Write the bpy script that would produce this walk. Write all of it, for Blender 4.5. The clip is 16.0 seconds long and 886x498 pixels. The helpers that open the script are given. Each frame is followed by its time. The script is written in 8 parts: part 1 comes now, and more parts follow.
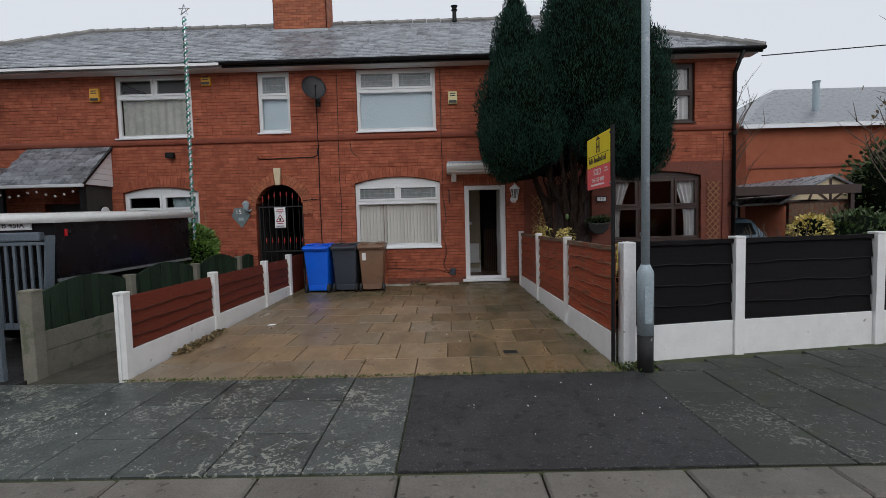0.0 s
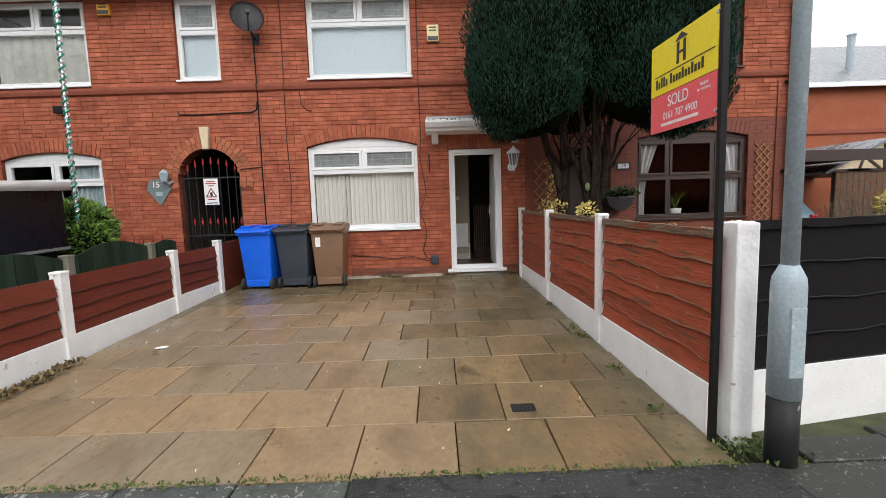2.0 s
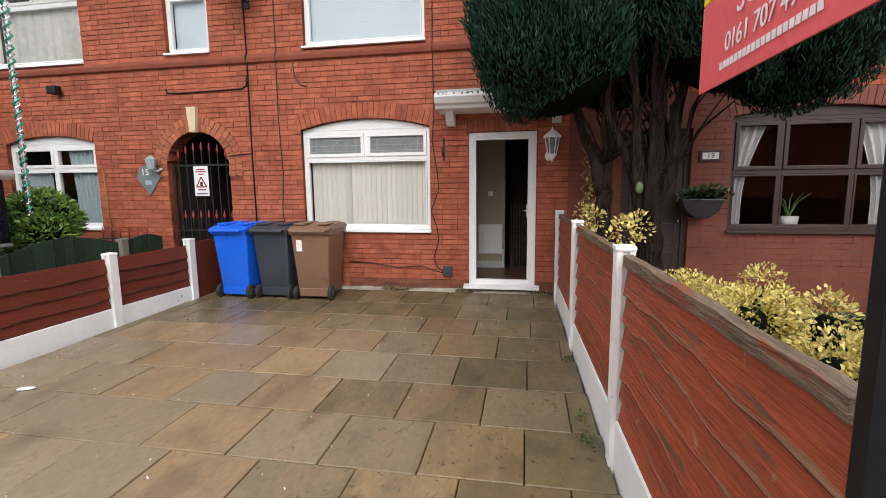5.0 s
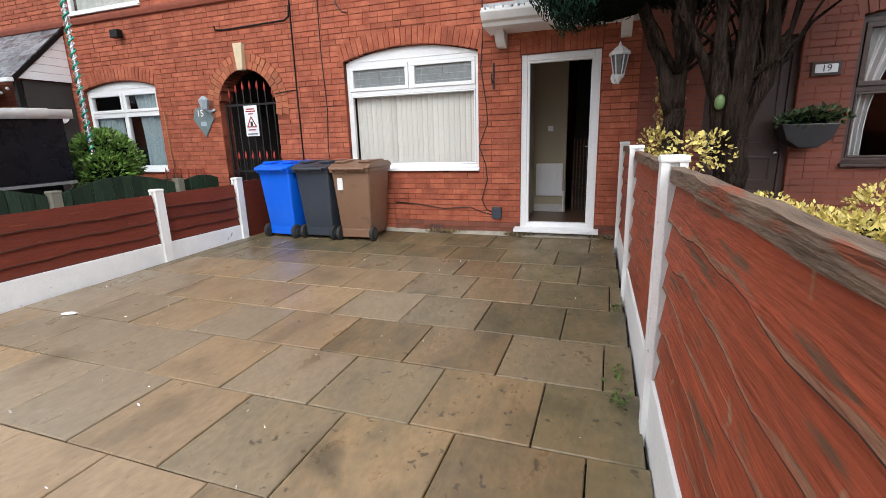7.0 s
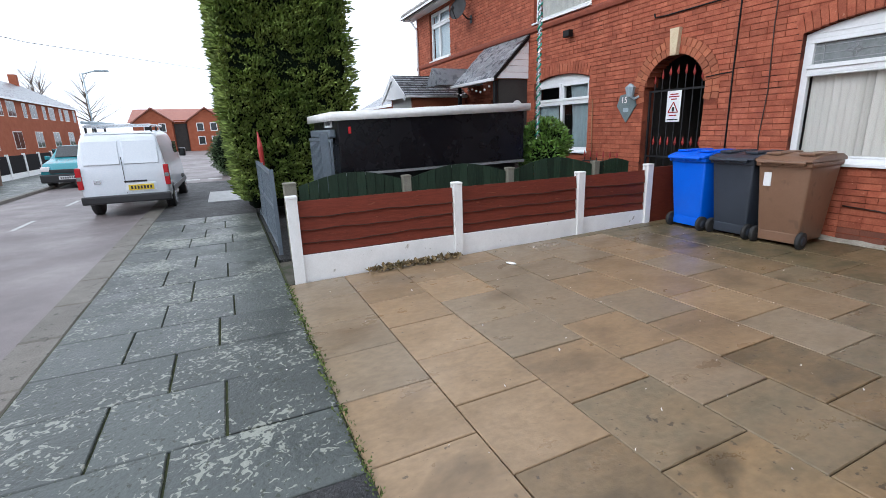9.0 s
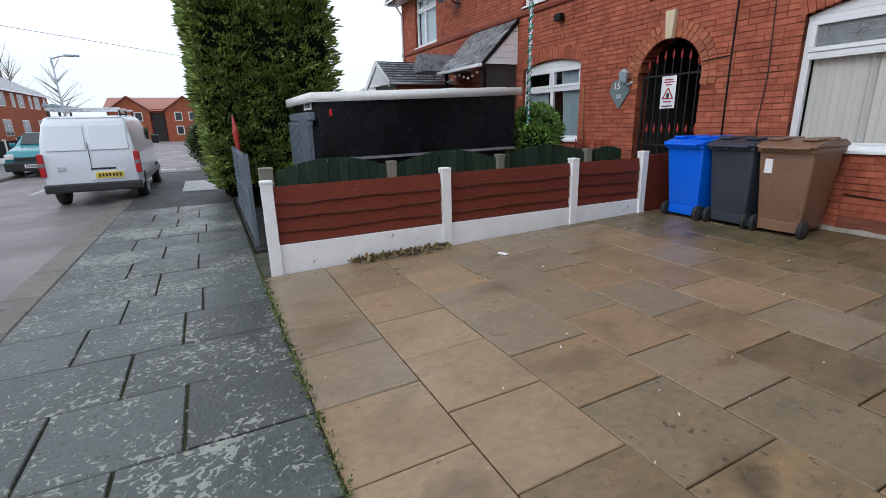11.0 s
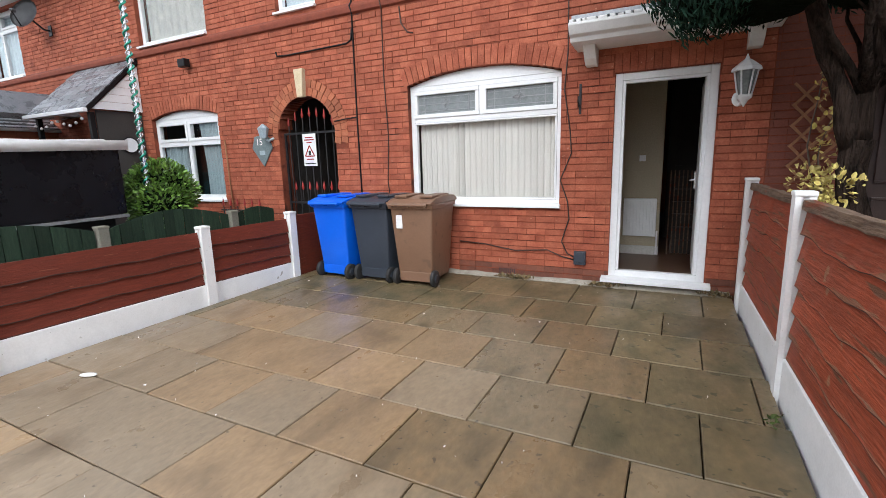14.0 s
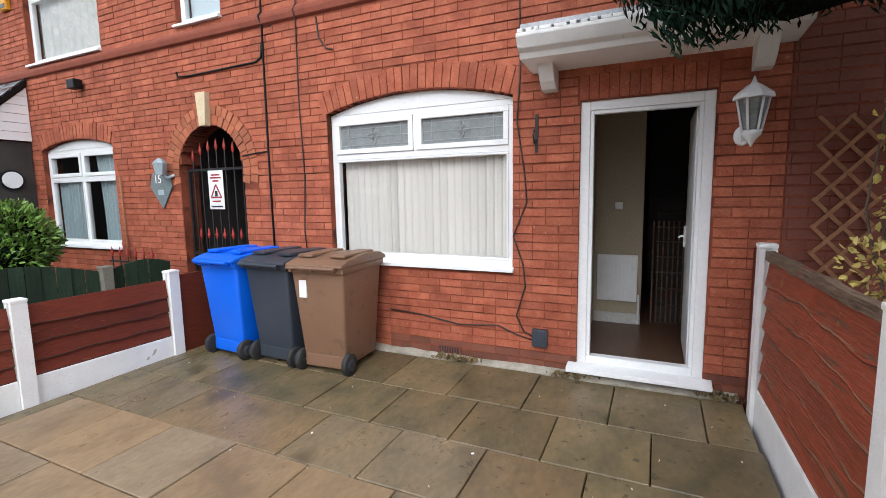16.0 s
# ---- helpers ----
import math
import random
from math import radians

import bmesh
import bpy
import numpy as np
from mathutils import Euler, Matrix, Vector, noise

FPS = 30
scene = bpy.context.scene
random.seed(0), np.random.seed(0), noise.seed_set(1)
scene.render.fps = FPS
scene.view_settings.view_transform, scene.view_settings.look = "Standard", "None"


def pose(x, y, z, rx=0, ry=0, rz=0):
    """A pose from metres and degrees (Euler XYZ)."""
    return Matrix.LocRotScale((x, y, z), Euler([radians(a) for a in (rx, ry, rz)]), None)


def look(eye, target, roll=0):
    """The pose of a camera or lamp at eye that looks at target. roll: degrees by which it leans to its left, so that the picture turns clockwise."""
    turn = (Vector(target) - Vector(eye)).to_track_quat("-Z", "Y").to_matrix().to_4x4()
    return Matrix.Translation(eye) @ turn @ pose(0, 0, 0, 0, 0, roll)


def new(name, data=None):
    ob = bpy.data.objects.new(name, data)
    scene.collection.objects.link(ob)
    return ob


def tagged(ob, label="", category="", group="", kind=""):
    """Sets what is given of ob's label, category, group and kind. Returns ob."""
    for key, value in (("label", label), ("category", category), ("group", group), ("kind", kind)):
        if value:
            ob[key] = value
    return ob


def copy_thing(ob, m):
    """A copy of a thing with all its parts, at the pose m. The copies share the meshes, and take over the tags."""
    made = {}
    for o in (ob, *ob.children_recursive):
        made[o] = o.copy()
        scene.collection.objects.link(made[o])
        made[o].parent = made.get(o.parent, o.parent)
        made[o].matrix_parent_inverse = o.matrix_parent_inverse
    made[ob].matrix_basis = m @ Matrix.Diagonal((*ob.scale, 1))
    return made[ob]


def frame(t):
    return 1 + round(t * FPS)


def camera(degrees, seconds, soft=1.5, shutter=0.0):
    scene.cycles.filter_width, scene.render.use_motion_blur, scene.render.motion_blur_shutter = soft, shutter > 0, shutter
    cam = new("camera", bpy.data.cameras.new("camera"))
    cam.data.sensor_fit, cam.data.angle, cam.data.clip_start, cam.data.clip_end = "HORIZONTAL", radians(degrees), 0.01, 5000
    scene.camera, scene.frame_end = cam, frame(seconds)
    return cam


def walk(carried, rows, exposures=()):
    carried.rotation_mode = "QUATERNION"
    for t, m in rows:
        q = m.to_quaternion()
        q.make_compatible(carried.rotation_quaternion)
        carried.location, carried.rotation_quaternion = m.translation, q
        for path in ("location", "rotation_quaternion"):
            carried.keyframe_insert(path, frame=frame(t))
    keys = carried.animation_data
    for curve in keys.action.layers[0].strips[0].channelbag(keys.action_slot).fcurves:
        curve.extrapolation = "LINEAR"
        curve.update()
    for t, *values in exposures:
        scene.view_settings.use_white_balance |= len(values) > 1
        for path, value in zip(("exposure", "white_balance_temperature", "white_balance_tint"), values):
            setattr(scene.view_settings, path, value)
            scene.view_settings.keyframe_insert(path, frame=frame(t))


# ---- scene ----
cam = camera(87.8, 16.0, soft=0.7)
METRES, EYE, TILT, LEAN, TURN = 8.5, 1.5, 0.0, 0.0, 0.7
ROWS = [
    (0.0, 0.0, 0.0, 0.0, -0.09, -3.49, 1.47),
    (0.5, -0.0061, 0.0769, -0.0033, 0.45, -4.85, 1.88),
    (1.0, -0.003, 0.1515, -0.0082, 0.49, -6.14, 1.92),
    (1.5, 0.0008, 0.2176, -0.0093, -0.43, -6.34, 2.08),
    (2.0, 0.0195, 0.2738, -0.0116, -1.61, -6.1, 1.78),
    (2.5, 0.0434, 0.3312, -0.0107, -2.22, -6.05, 1.51),
    (3.0, 0.0749, 0.3887, -0.0088, -2.0, -5.84, 1.42),
    (3.5, 0.0986, 0.4313, -0.0035, 0.17, -5.54, 1.3),
    (4.0, 0.1259, 0.4693, -0.0024, 4.34, -5.54, 0.83),
    (6.5, 0.1856, 0.5497, -0.0156, 16.29, -12.4, 1.23),
    (7.0, 0.1839, 0.5479, -0.0221, 18.75, -13.47, 1.62),
    (7.5, 0.1843, 0.5472, -0.0218, 28.34, -12.67, 1.41),
    (8.0, 0.1746, 0.5361, -0.0128, 41.62, -12.42, 1.78),
    (8.5, 0.1709, 0.5124, -0.0082, 56.27, -13.24, 1.9),
    (11.0, 0.1461, 0.5166, -0.018, 62.6, -15.64, 1.38),
    (11.5, 0.1402, 0.5288, -0.0159, 52.43, -15.15, 0.94),
    (12.0, 0.1427, 0.5342, -0.0151, 44.24, -14.52, 1.06),
    (12.5, 0.142, 0.5581, -0.0156, 37.57, -13.82, 1.5),
    (13.0, 0.1393, 0.5829, -0.0126, 31.97, -12.75, 1.82),
    (13.5, 0.1328, 0.6105, -0.0095, 27.85, -11.72, 1.74),
    (14.0, 0.1326, 0.639, -0.0079, 26.1, -10.61, 1.55),
    (14.5, 0.1376, 0.6749, -0.0062, 24.9, -9.69, 1.27),
    (15.0, 0.1359, 0.7138, 0.0029, 23.82, -8.79, 1.2),
    (15.5, 0.1265, 0.7605, 0.0084, 23.4, -7.48, 1.12),
    (16.0, 0.1266, 0.8094, 0.0099, 24.14, -6.83, 0.96),
]
EXPOSURES = [(0.0, -0.6, 6250, 10), (0.5, -0.5, 6370, 10), (1.0, -0.15, 6470, 10), (1.5, 0.2, 6520, 10), (2.0, 0.4, 6570, 10), (4.0, 0.5, 6680, 12), (6.5, 0.70, 6400, 10), (7.5, 0.74, 6150, 10), (8.0, 0.75, 6000, 10),
             (8.5, 0.60, 5870, 10), (10.8, 0.0, 5920, 10), (11.5, 0.08, 5900, 10), (12.5, 0.38, 6000, 10), (13.0, 0.53, 6100, 10), (16.0, 0.80, 6140, 10)]
# camera rows that bound the unseen stretches
EXTRA = [
    (4.2, look((1.048, 4.035, 1.567), (0.827, 6.011, 1.353), -0.5)),
    (6.3, look((1.514, 4.628, 1.406), (0.968, 6.513, 1.022), -1.4)),
    (8.7, look((1.476, 4.309, 1.471), (-0.268, 5.162, 0.990), -2.3)),
    (10.8, look((1.267, 4.329, 1.341), (-0.519, 5.037, 0.785), -1.3)),
]
PATH = [(t, pose(0, 0, EYE, TILT, LEAN, TURN) @ pose(METRES * x, METRES * y, METRES * z, 90 + pitch, roll, yaw)) for t, x, y, z, yaw, pitch, roll in ROWS]
walk(cam, sorted(PATH + EXTRA, key=lambda r: r[0]), exposures=EXPOSURES)

# ---- world and light: a flat white overcast sky ----
world = bpy.data.worlds.new("overcast")
scene.world = world
world.use_nodes = True
wn, wl = world.node_tree.nodes, world.node_tree.links
wn.clear()
sky = wn.new("ShaderNodeTexSky")
sky.sky_type, sky.sun_disc = "NISHITA", False
sky.sun_elevation, sky.sun_rotation = radians(38), radians(166)
sky.air_density, sky.dust_density, sky.ozone_density = 1.0, 6.0, 1.0
desat = wn.new("ShaderNodeHueSaturation")
desat.inputs["Saturation"].default_value = 0.12
even = wn.new("ShaderNodeMixRGB")
even.inputs["Fac"].default_value = 0.72
even.inputs["Color2"].default_value = (8.6, 8.9, 9.3, 1)
back = wn.new("ShaderNodeBackground")
back.inputs["Strength"].default_value = 0.155
wout = wn.new("ShaderNodeOutputWorld")
wl.new(sky.outputs[0], desat.inputs["Color"])
wl.new(desat.outputs[0], even.inputs["Color1"])
wl.new(even.outputs[0], back.inputs["Color"])
wl.new(back.outputs[0], wout.inputs["Surface"])
sun_data = bpy.data.lights.new("sun", "SUN")
sun_data.energy, sun_data.angle, sun_data.color = 0.5, radians(35), (1.0, 0.97, 0.93)
sun = new("sun", sun_data)
sun.matrix_world = look((7, -20, 22), (0, 8, 0))


# ---- materials ----
def rgb(c):
    return (c[0], c[1], c[2], 1.0)


def surf(name, c1, c2, scale=6.0, rough=0.7, bump=0.2, bscale=60.0, metal=0.0, rand=0.0, island=0.0, spots=None, spot_scale=9.0,
         spot_cut=0.6, rough2=None, stretch=(1, 1, 1), bdist=0.004, coat=0.0, spot_width=0.06, spec=0.5, alt=None, patchy=0.0, chips=None, chip_scale=60.0, chip_cut=0.66):
    """Two-scale procedural surface: broad stains between c1 and c2, grain relief, and optional spots of a third colour."""
    m = bpy.data.materials.new(name)
    m.use_nodes = True
    n, l = m.node_tree.nodes, m.node_tree.links
    b = n["Principled BSDF"]
    geo = n.new("ShaderNodeNewGeometry")
    mp = n.new("ShaderNodeMapping")
    mp.inputs["Scale"].default_value = stretch
    l.new(geo.outputs["Position"], mp.inputs["Vector"])
    broad = n.new("ShaderNodeTexNoise")
    broad.inputs["Scale"].default_value, broad.inputs["Detail"].default_value = scale, 6.0
    broad.inputs["Roughness"].default_value = 0.65
    l.new(mp.outputs[0], broad.inputs["Vector"])
    fac = broad.outputs["Fac"]
    ramp = n.new("ShaderNodeMapRange")
    ramp.inputs["From Min"].default_value, ramp.inputs["From Max"].default_value = 0.3, 0.7
    l.new(fac, ramp.inputs["Value"])
    mix = n.new("ShaderNodeMixRGB")
    mix.inputs["Color1"].default_value, mix.inputs["Color2"].default_value = rgb(c1), rgb(c2)
    l.new(ramp.outputs[0], mix.inputs["Fac"])
    colour = mix.outputs[0]
    fine = n.new("ShaderNodeTexNoise")
    fine.inputs["Scale"].default_value, fine.inputs["Detail"].default_value = bscale, 5.0
    l.new(mp.outputs[0], fine.inputs["Vector"])
    if rand or island:
        if rand:
            src = n.new("ShaderNodeObjectInfo").outputs["Random"]
        else:
            src = geo.outputs["Random Per Island"]
        var = n.new("ShaderNodeMapRange")
        amount = rand or island
        var.inputs["To Min"].default_value, var.inputs["To Max"].default_value = 1 - amount, 1 + amount
        l.new(src, var.inputs["Value"])
        hsv = n.new("ShaderNodeHueSaturation")
        l.new(var.outputs[0], hsv.inputs["Value"])
        l.new(colour, hsv.inputs["Color"])
        colour = hsv.outputs[0]
    if alt:
        pick = n.new("ShaderNodeMath")
        pick.operation = "GREATER_THAN"
        pick.inputs[1].default_value = 0.66
        spin = n.new("ShaderNodeMath")
        spin.operation, spin.inputs[1].default_value = "PINGPONG", 0.173
        scaled = n.new("ShaderNodeMath")
        scaled.operation, scaled.inputs[1].default_value = "MULTIPLY", 5.78
        l.new(n.new("ShaderNodeObjectInfo").outputs["Random"], spin.inputs[0])
        l.new(spin.outputs[0], scaled.inputs[0])
        l.new(scaled.outputs[0], pick.inputs[0])
        half = n.new("ShaderNodeMath")
        half.operation, half.inputs[1].default_value = "MULTIPLY", 0.5
        l.new(pick.outputs[0], half.inputs[0])
        swap = n.new("ShaderNodeMixRGB")
        swap.inputs["Color2"].default_value = rgb(alt)
        l.new(half.outputs[0], swap.inputs["Fac"])
        l.new(colour, swap.inputs["Color1"])
        colour = swap.outputs[0]
    grain = n.new("ShaderNodeMixRGB")
    grain.blend_type, grain.inputs["Fac"].default_value = "OVERLAY", 0.35
    l.new(colour, grain.inputs["Color1"])
    l.new(fine.outputs["Fac"], grain.inputs["Color2"])
    colour = grain.outputs[0]
    if spots:
        sp = n.new("ShaderNodeTexNoise")
        sp.inputs["Scale"].default_value, sp.inputs["Detail"].default_value = spot_scale, 4.0
        sp.inputs["Distortion"].default_value = 0.4
        l.new(mp.outputs[0], sp.inputs["Vector"])
        cut = n.new("ShaderNodeMapRange")
        cut.inputs["From Min"].default_value, cut.inputs["From Max"].default_value = spot_cut, spot_cut + spot_width
        if patchy:
            area = n.new("ShaderNodeTexNoise")
            area.inputs["Scale"].default_value, area.inputs["Detail"].default_value = 1.3, 3.0
            l.new(geo.outputs["Position"], area.inputs["Vector"])
            lift = n.new("ShaderNodeMath")
            lift.operation, lift.inputs[1].default_value = "MULTIPLY_ADD", patchy * 3
            lift.inputs[2].default_value = -patchy * 1.5
            l.new(area.outputs["Fac"], lift.inputs[0])
            both = n.new("ShaderNodeMath")
            sp.inputs["Detail"].default_value, sp.inputs["Distortion"].default_value = 6.0, 1.6
            l.new(sp.outputs["Fac"], both.inputs[0])
            l.new(lift.outputs[0], both.inputs[1])
            l.new(both.outputs[0], cut.inputs["Value"])
        else:
            l.new(sp.outputs["Fac"], cut.inputs["Value"])
        over = n.new("ShaderNodeMixRGB")
        over.inputs["Color2"].default_value = rgb(spots)
        l.new(cut.outputs[0], over.inputs["Fac"])
        l.new(colour, over.inputs["Color1"])
        colour = over.outputs[0]
    if chips:
        cn = n.new("ShaderNodeTexNoise")
        cn.inputs["Scale"].default_value, cn.inputs["Detail"].default_value = chip_scale, 3.0
        l.new(geo.outputs["Position"], cn.inputs["Vector"])
        cc = n.new("ShaderNodeMapRange")
        cc.inputs["From Min"].default_value, cc.inputs["From Max"].default_value = chip_cut, chip_cut + 0.04
        cc.inputs["To Max"].default_value = 0.85
        l.new(cn.outputs["Fac"], cc.inputs["Value"])
        worn = n.new("ShaderNodeMixRGB")
        worn.inputs["Color2"].default_value = rgb(chips)
        l.new(cc.outputs[0], worn.inputs["Fac"])
        l.new(colour, worn.inputs["Color1"])
        colour = worn.outputs[0]
    l.new(colour, b.inputs["Base Color"])
    rr = n.new("ShaderNodeMapRange")
    rr.inputs["From Min"].default_value, rr.inputs["From Max"].default_value = 0.35, 0.65
    rr.inputs["To Min"].default_value, rr.inputs["To Max"].default_value = rough, rough if rough2 is None else rough2
    l.new(fac, rr.inputs["Value"])
    l.new(rr.outputs[0], b.inputs["Roughness"])
    b.inputs["Metallic"].default_value = metal
    b.inputs["Coat Weight"].default_value = coat
    b.inputs["Specular IOR Level"].default_value = spec
    if bump:
        bp = n.new("ShaderNodeBump")
        bp.inputs["Strength"].default_value, bp.inputs["Distance"].default_value = bump, bdist
        l.new(fine.outputs["Fac"], bp.inputs["Height"])
        l.new(bp.outputs[0], b.inputs["Normal"])
    return m


def glass(name, tint=(1, 1, 1), rough=0.0):
    m = bpy.data.materials.new(name)
    m.use_nodes = True
    n, l = m.node_tree.nodes, m.node_tree.links
    n.clear()
    tr, gl, mx, fr, o = (n.new(k) for k in ("ShaderNodeBsdfTransparent", "ShaderNodeBsdfGlossy", "ShaderNodeMixShader", "ShaderNodeFresnel", "ShaderNodeOutputMaterial"))
    tr.inputs["Color"].default_value = rgb(tint)
    gl.inputs["Roughness"].default_value = rough
    fr.inputs["IOR"].default_value = 1.5
    l.new(fr.outputs[0], mx.inputs[0])
    l.new(tr.outputs[0], mx.inputs[1])
    l.new(gl.outputs[0], mx.inputs[2])
    l.new(mx.outputs[0], o.inputs["Surface"])
    return m


def glow(name, c, strength):
    m = bpy.data.materials.new(name)
    m.use_nodes = True
    b = m.node_tree.nodes["Principled BSDF"]
    b.inputs["Emission Color"].default_value, b.inputs["Emission Strength"].default_value = rgb(c), strength
    return m


M_BRICK = surf("red_painted_brick", (0.282, 0.070, 0.037), (0.425, 0.134, 0.073), 6, 0.8, 0.8, 60, island=0.17, spots=(0.19, 0.046, 0.027), spot_scale=2.2, spot_cut=0.57, spot_width=0.22, bdist=0.008, spec=0.3, chips=(0.50, 0.24, 0.15), chip_scale=26, chip_cut=0.70)
M_BRICKP = surf("red_painted_brick_piece", (0.282, 0.070, 0.037), (0.425, 0.134, 0.073), 6, 0.8, 0.8, 60, rand=0.17, spots=(0.19, 0.046, 0.027), spot_scale=2.2, spot_cut=0.57, spot_width=0.22, bdist=0.008, spec=0.3, chips=(0.50, 0.24, 0.15), chip_scale=26, chip_cut=0.70)
M_MORTAR = surf("red_joint", (0.31, 0.084, 0.043), (0.13, 0.036, 0.022), 2.6, 0.9, 0.8, 90, spots=(0.07, 0.024, 0.017), spot_scale=3.5, spot_cut=0.55, spot_width=0.12, spec=0.2)
M_ARCH = surf("arch_brick", (0.32, 0.085, 0.038), (0.38, 0.135, 0.065), 8, 0.75, 0.5, 90, island=0.25)
M_BROWN = surf("brown_red_masonry_paint", (0.15, 0.042, 0.026), (0.20, 0.058, 0.036), 3, 0.7, 0.4, 80, island=0.06)
M_BROWNJ = surf("brown_red_joint", (0.145, 0.040, 0.025), (0.19, 0.055, 0.034), 3, 0.7, 0.4, 80)
M_BAND = surf("dark_red_band", (0.20, 0.05, 0.03), (0.28, 0.07, 0.035), 6, 0.8, 0.4, 70)
M_FARBRICK = surf("far_red_brick", (0.28, 0.078, 0.040), (0.36, 0.118, 0.064), 2, 0.85, 0.3, 40, spec=0.2)
M_UPVC = surf("white_upvc", (0.82, 0.83, 0.83), (0.78, 0.79, 0.80), 3, 0.3, 0.05, 40)
M_WHITE = surf("white_masonry_paint", (0.86, 0.86, 0.85), (0.77, 0.77, 0.76), 5, 0.55, 0.30, 70, spots=(0.42, 0.40, 0.35), spot_scale=6, spot_cut=0.70, spot_width=0.04, bdist=0.005, chips=(0.34, 0.32, 0.28), chip_scale=34, chip_cut=0.72)
M_ROUGH = surf("white_roughcast_paint", (0.90, 0.90, 0.89), (0.84, 0.84, 0.83), 5, 0.6, 0.9, 26, spots=(0.42, 0.40, 0.35), spot_scale=6, spot_cut=0.72, spot_width=0.04, bdist=0.010, chips=(0.40, 0.37, 0.31), chip_scale=24, chip_cut=0.71)
M_WETCONC = surf("damp_stained_concrete", (0.075, 0.065, 0.048), (0.045, 0.042, 0.030), 4, 0.6, 0.7, 60, spots=(0.035, 0.045, 0.02), spot_scale=4, spot_cut=0.58, rough2=0.85)
M_FOOT = surf("scuffed_bitumen_paint", (0.010, 0.010, 0.011), (0.020, 0.020, 0.020), 6, 0.55, 0.5, 60, chips=(0.24, 0.25, 0.25), chip_scale=13, chip_cut=0.66, spec=0.3)
M_CONC = surf("concrete", (0.24, 0.225, 0.18), (0.18, 0.172, 0.135), 6, 0.85, 0.6, 80, spots=(0.14, 0.15, 0.10), spot_scale=5, spot_cut=0.6)
M_SLATE = surf("wet_slate", (0.15, 0.16, 0.18), (0.27, 0.28, 0.30), 5, 0.20, 0.4, 40, island=0.45, rough2=0.42)
M_RIDGE = surf("ridge_tile", (0.20, 0.19, 0.18), (0.28, 0.27, 0.25), 4, 0.7, 0.4, 40)
M_BLACK = surf("black_paint", (0.005, 0.005, 0.006), (0.010, 0.010, 0.011), 6, 0.5, 0.1, 60, spec=0.25)
M_DARKWOOD = surf("dark_brown_frame", (0.035, 0.018, 0.014), (0.05, 0.026, 0.02), 8, 0.45, 0.2, 60)
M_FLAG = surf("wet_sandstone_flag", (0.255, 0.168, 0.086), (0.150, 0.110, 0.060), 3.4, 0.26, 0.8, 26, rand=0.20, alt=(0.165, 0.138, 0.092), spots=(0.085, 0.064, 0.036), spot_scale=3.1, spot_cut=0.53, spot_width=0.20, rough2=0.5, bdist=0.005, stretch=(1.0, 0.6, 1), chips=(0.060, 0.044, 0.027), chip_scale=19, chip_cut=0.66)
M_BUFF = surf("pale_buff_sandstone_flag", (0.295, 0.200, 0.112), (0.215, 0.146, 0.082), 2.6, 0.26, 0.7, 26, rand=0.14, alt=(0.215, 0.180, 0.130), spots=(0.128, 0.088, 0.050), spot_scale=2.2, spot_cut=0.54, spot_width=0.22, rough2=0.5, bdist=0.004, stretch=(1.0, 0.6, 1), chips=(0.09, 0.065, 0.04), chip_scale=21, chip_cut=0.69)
M_OLIVE = surf("dark_olive_flag", (0.190, 0.137, 0.070), (0.112, 0.090, 0.048), 3.4, 0.3, 0.8, 26, rand=0.2, spots=(0.066, 0.058, 0.030), spot_scale=3.0, spot_cut=0.52, spot_width=0.20, rough2=0.55, bdist=0.005, stretch=(1.0, 0.6, 1), chips=(0.050, 0.046, 0.022), chip_scale=15, chip_cut=0.64)
M_JOINT = surf("drive_joint_soil", (0.016, 0.014, 0.009), (0.034, 0.032, 0.016), 6, 0.95, 0.8, 90, spec=0.1)
M_PAVE = surf("lichen_pavement_slab", (0.045, 0.052, 0.049), (0.082, 0.092, 0.086), 3.0, 0.30, 0.9, 40, rand=0.2, spots=(0.26, 0.27, 0.23), spot_scale=17, spot_cut=0.575, rough2=0.55, spot_width=0.035, patchy=0.20, bdist=0.006, chips=(0.035, 0.042, 0.026), chip_scale=30, chip_cut=0.62)
M_PAVE2 = surf("mossy_dark_slab", (0.022, 0.024, 0.020), (0.044, 0.045, 0.038), 2.4, 0.5, 0.8, 60, rand=0.18, spots=(0.15, 0.15, 0.13), spot_scale=19, spot_cut=0.62, rough2=0.7, spot_width=0.04, patchy=0.16, chips=(0.030, 0.036, 0.018), chip_scale=3.5, chip_cut=0.58)
M_DAMP = surf("damp_dirty_brick", (0.13, 0.048, 0.030), (0.20, 0.062, 0.034), 7, 0.7, 0.6, 90, rand=0.25)
M_PAVEJ = surf("mossy_joint", (0.03, 0.036, 0.018), (0.075, 0.085, 0.03), 7, 0.95, 0.7, 80)
M_TARMAC = surf("dark_tarmac", (0.018, 0.018, 0.020), (0.042, 0.041, 0.040), 2.2, 0.5, 1.0, 70, spots=(0.13, 0.13, 0.128), spot_scale=48, spot_cut=0.615, bdist=0.012, chips=(0.010, 0.010, 0.010), chip_scale=11, chip_cut=0.60, rough2=0.75)
M_ROAD = surf("worn_road_asphalt", (0.20, 0.165, 0.16), (0.15, 0.13, 0.13), 0.7, 0.35, 0.6, 140, rough2=0.6, bdist=0.004)
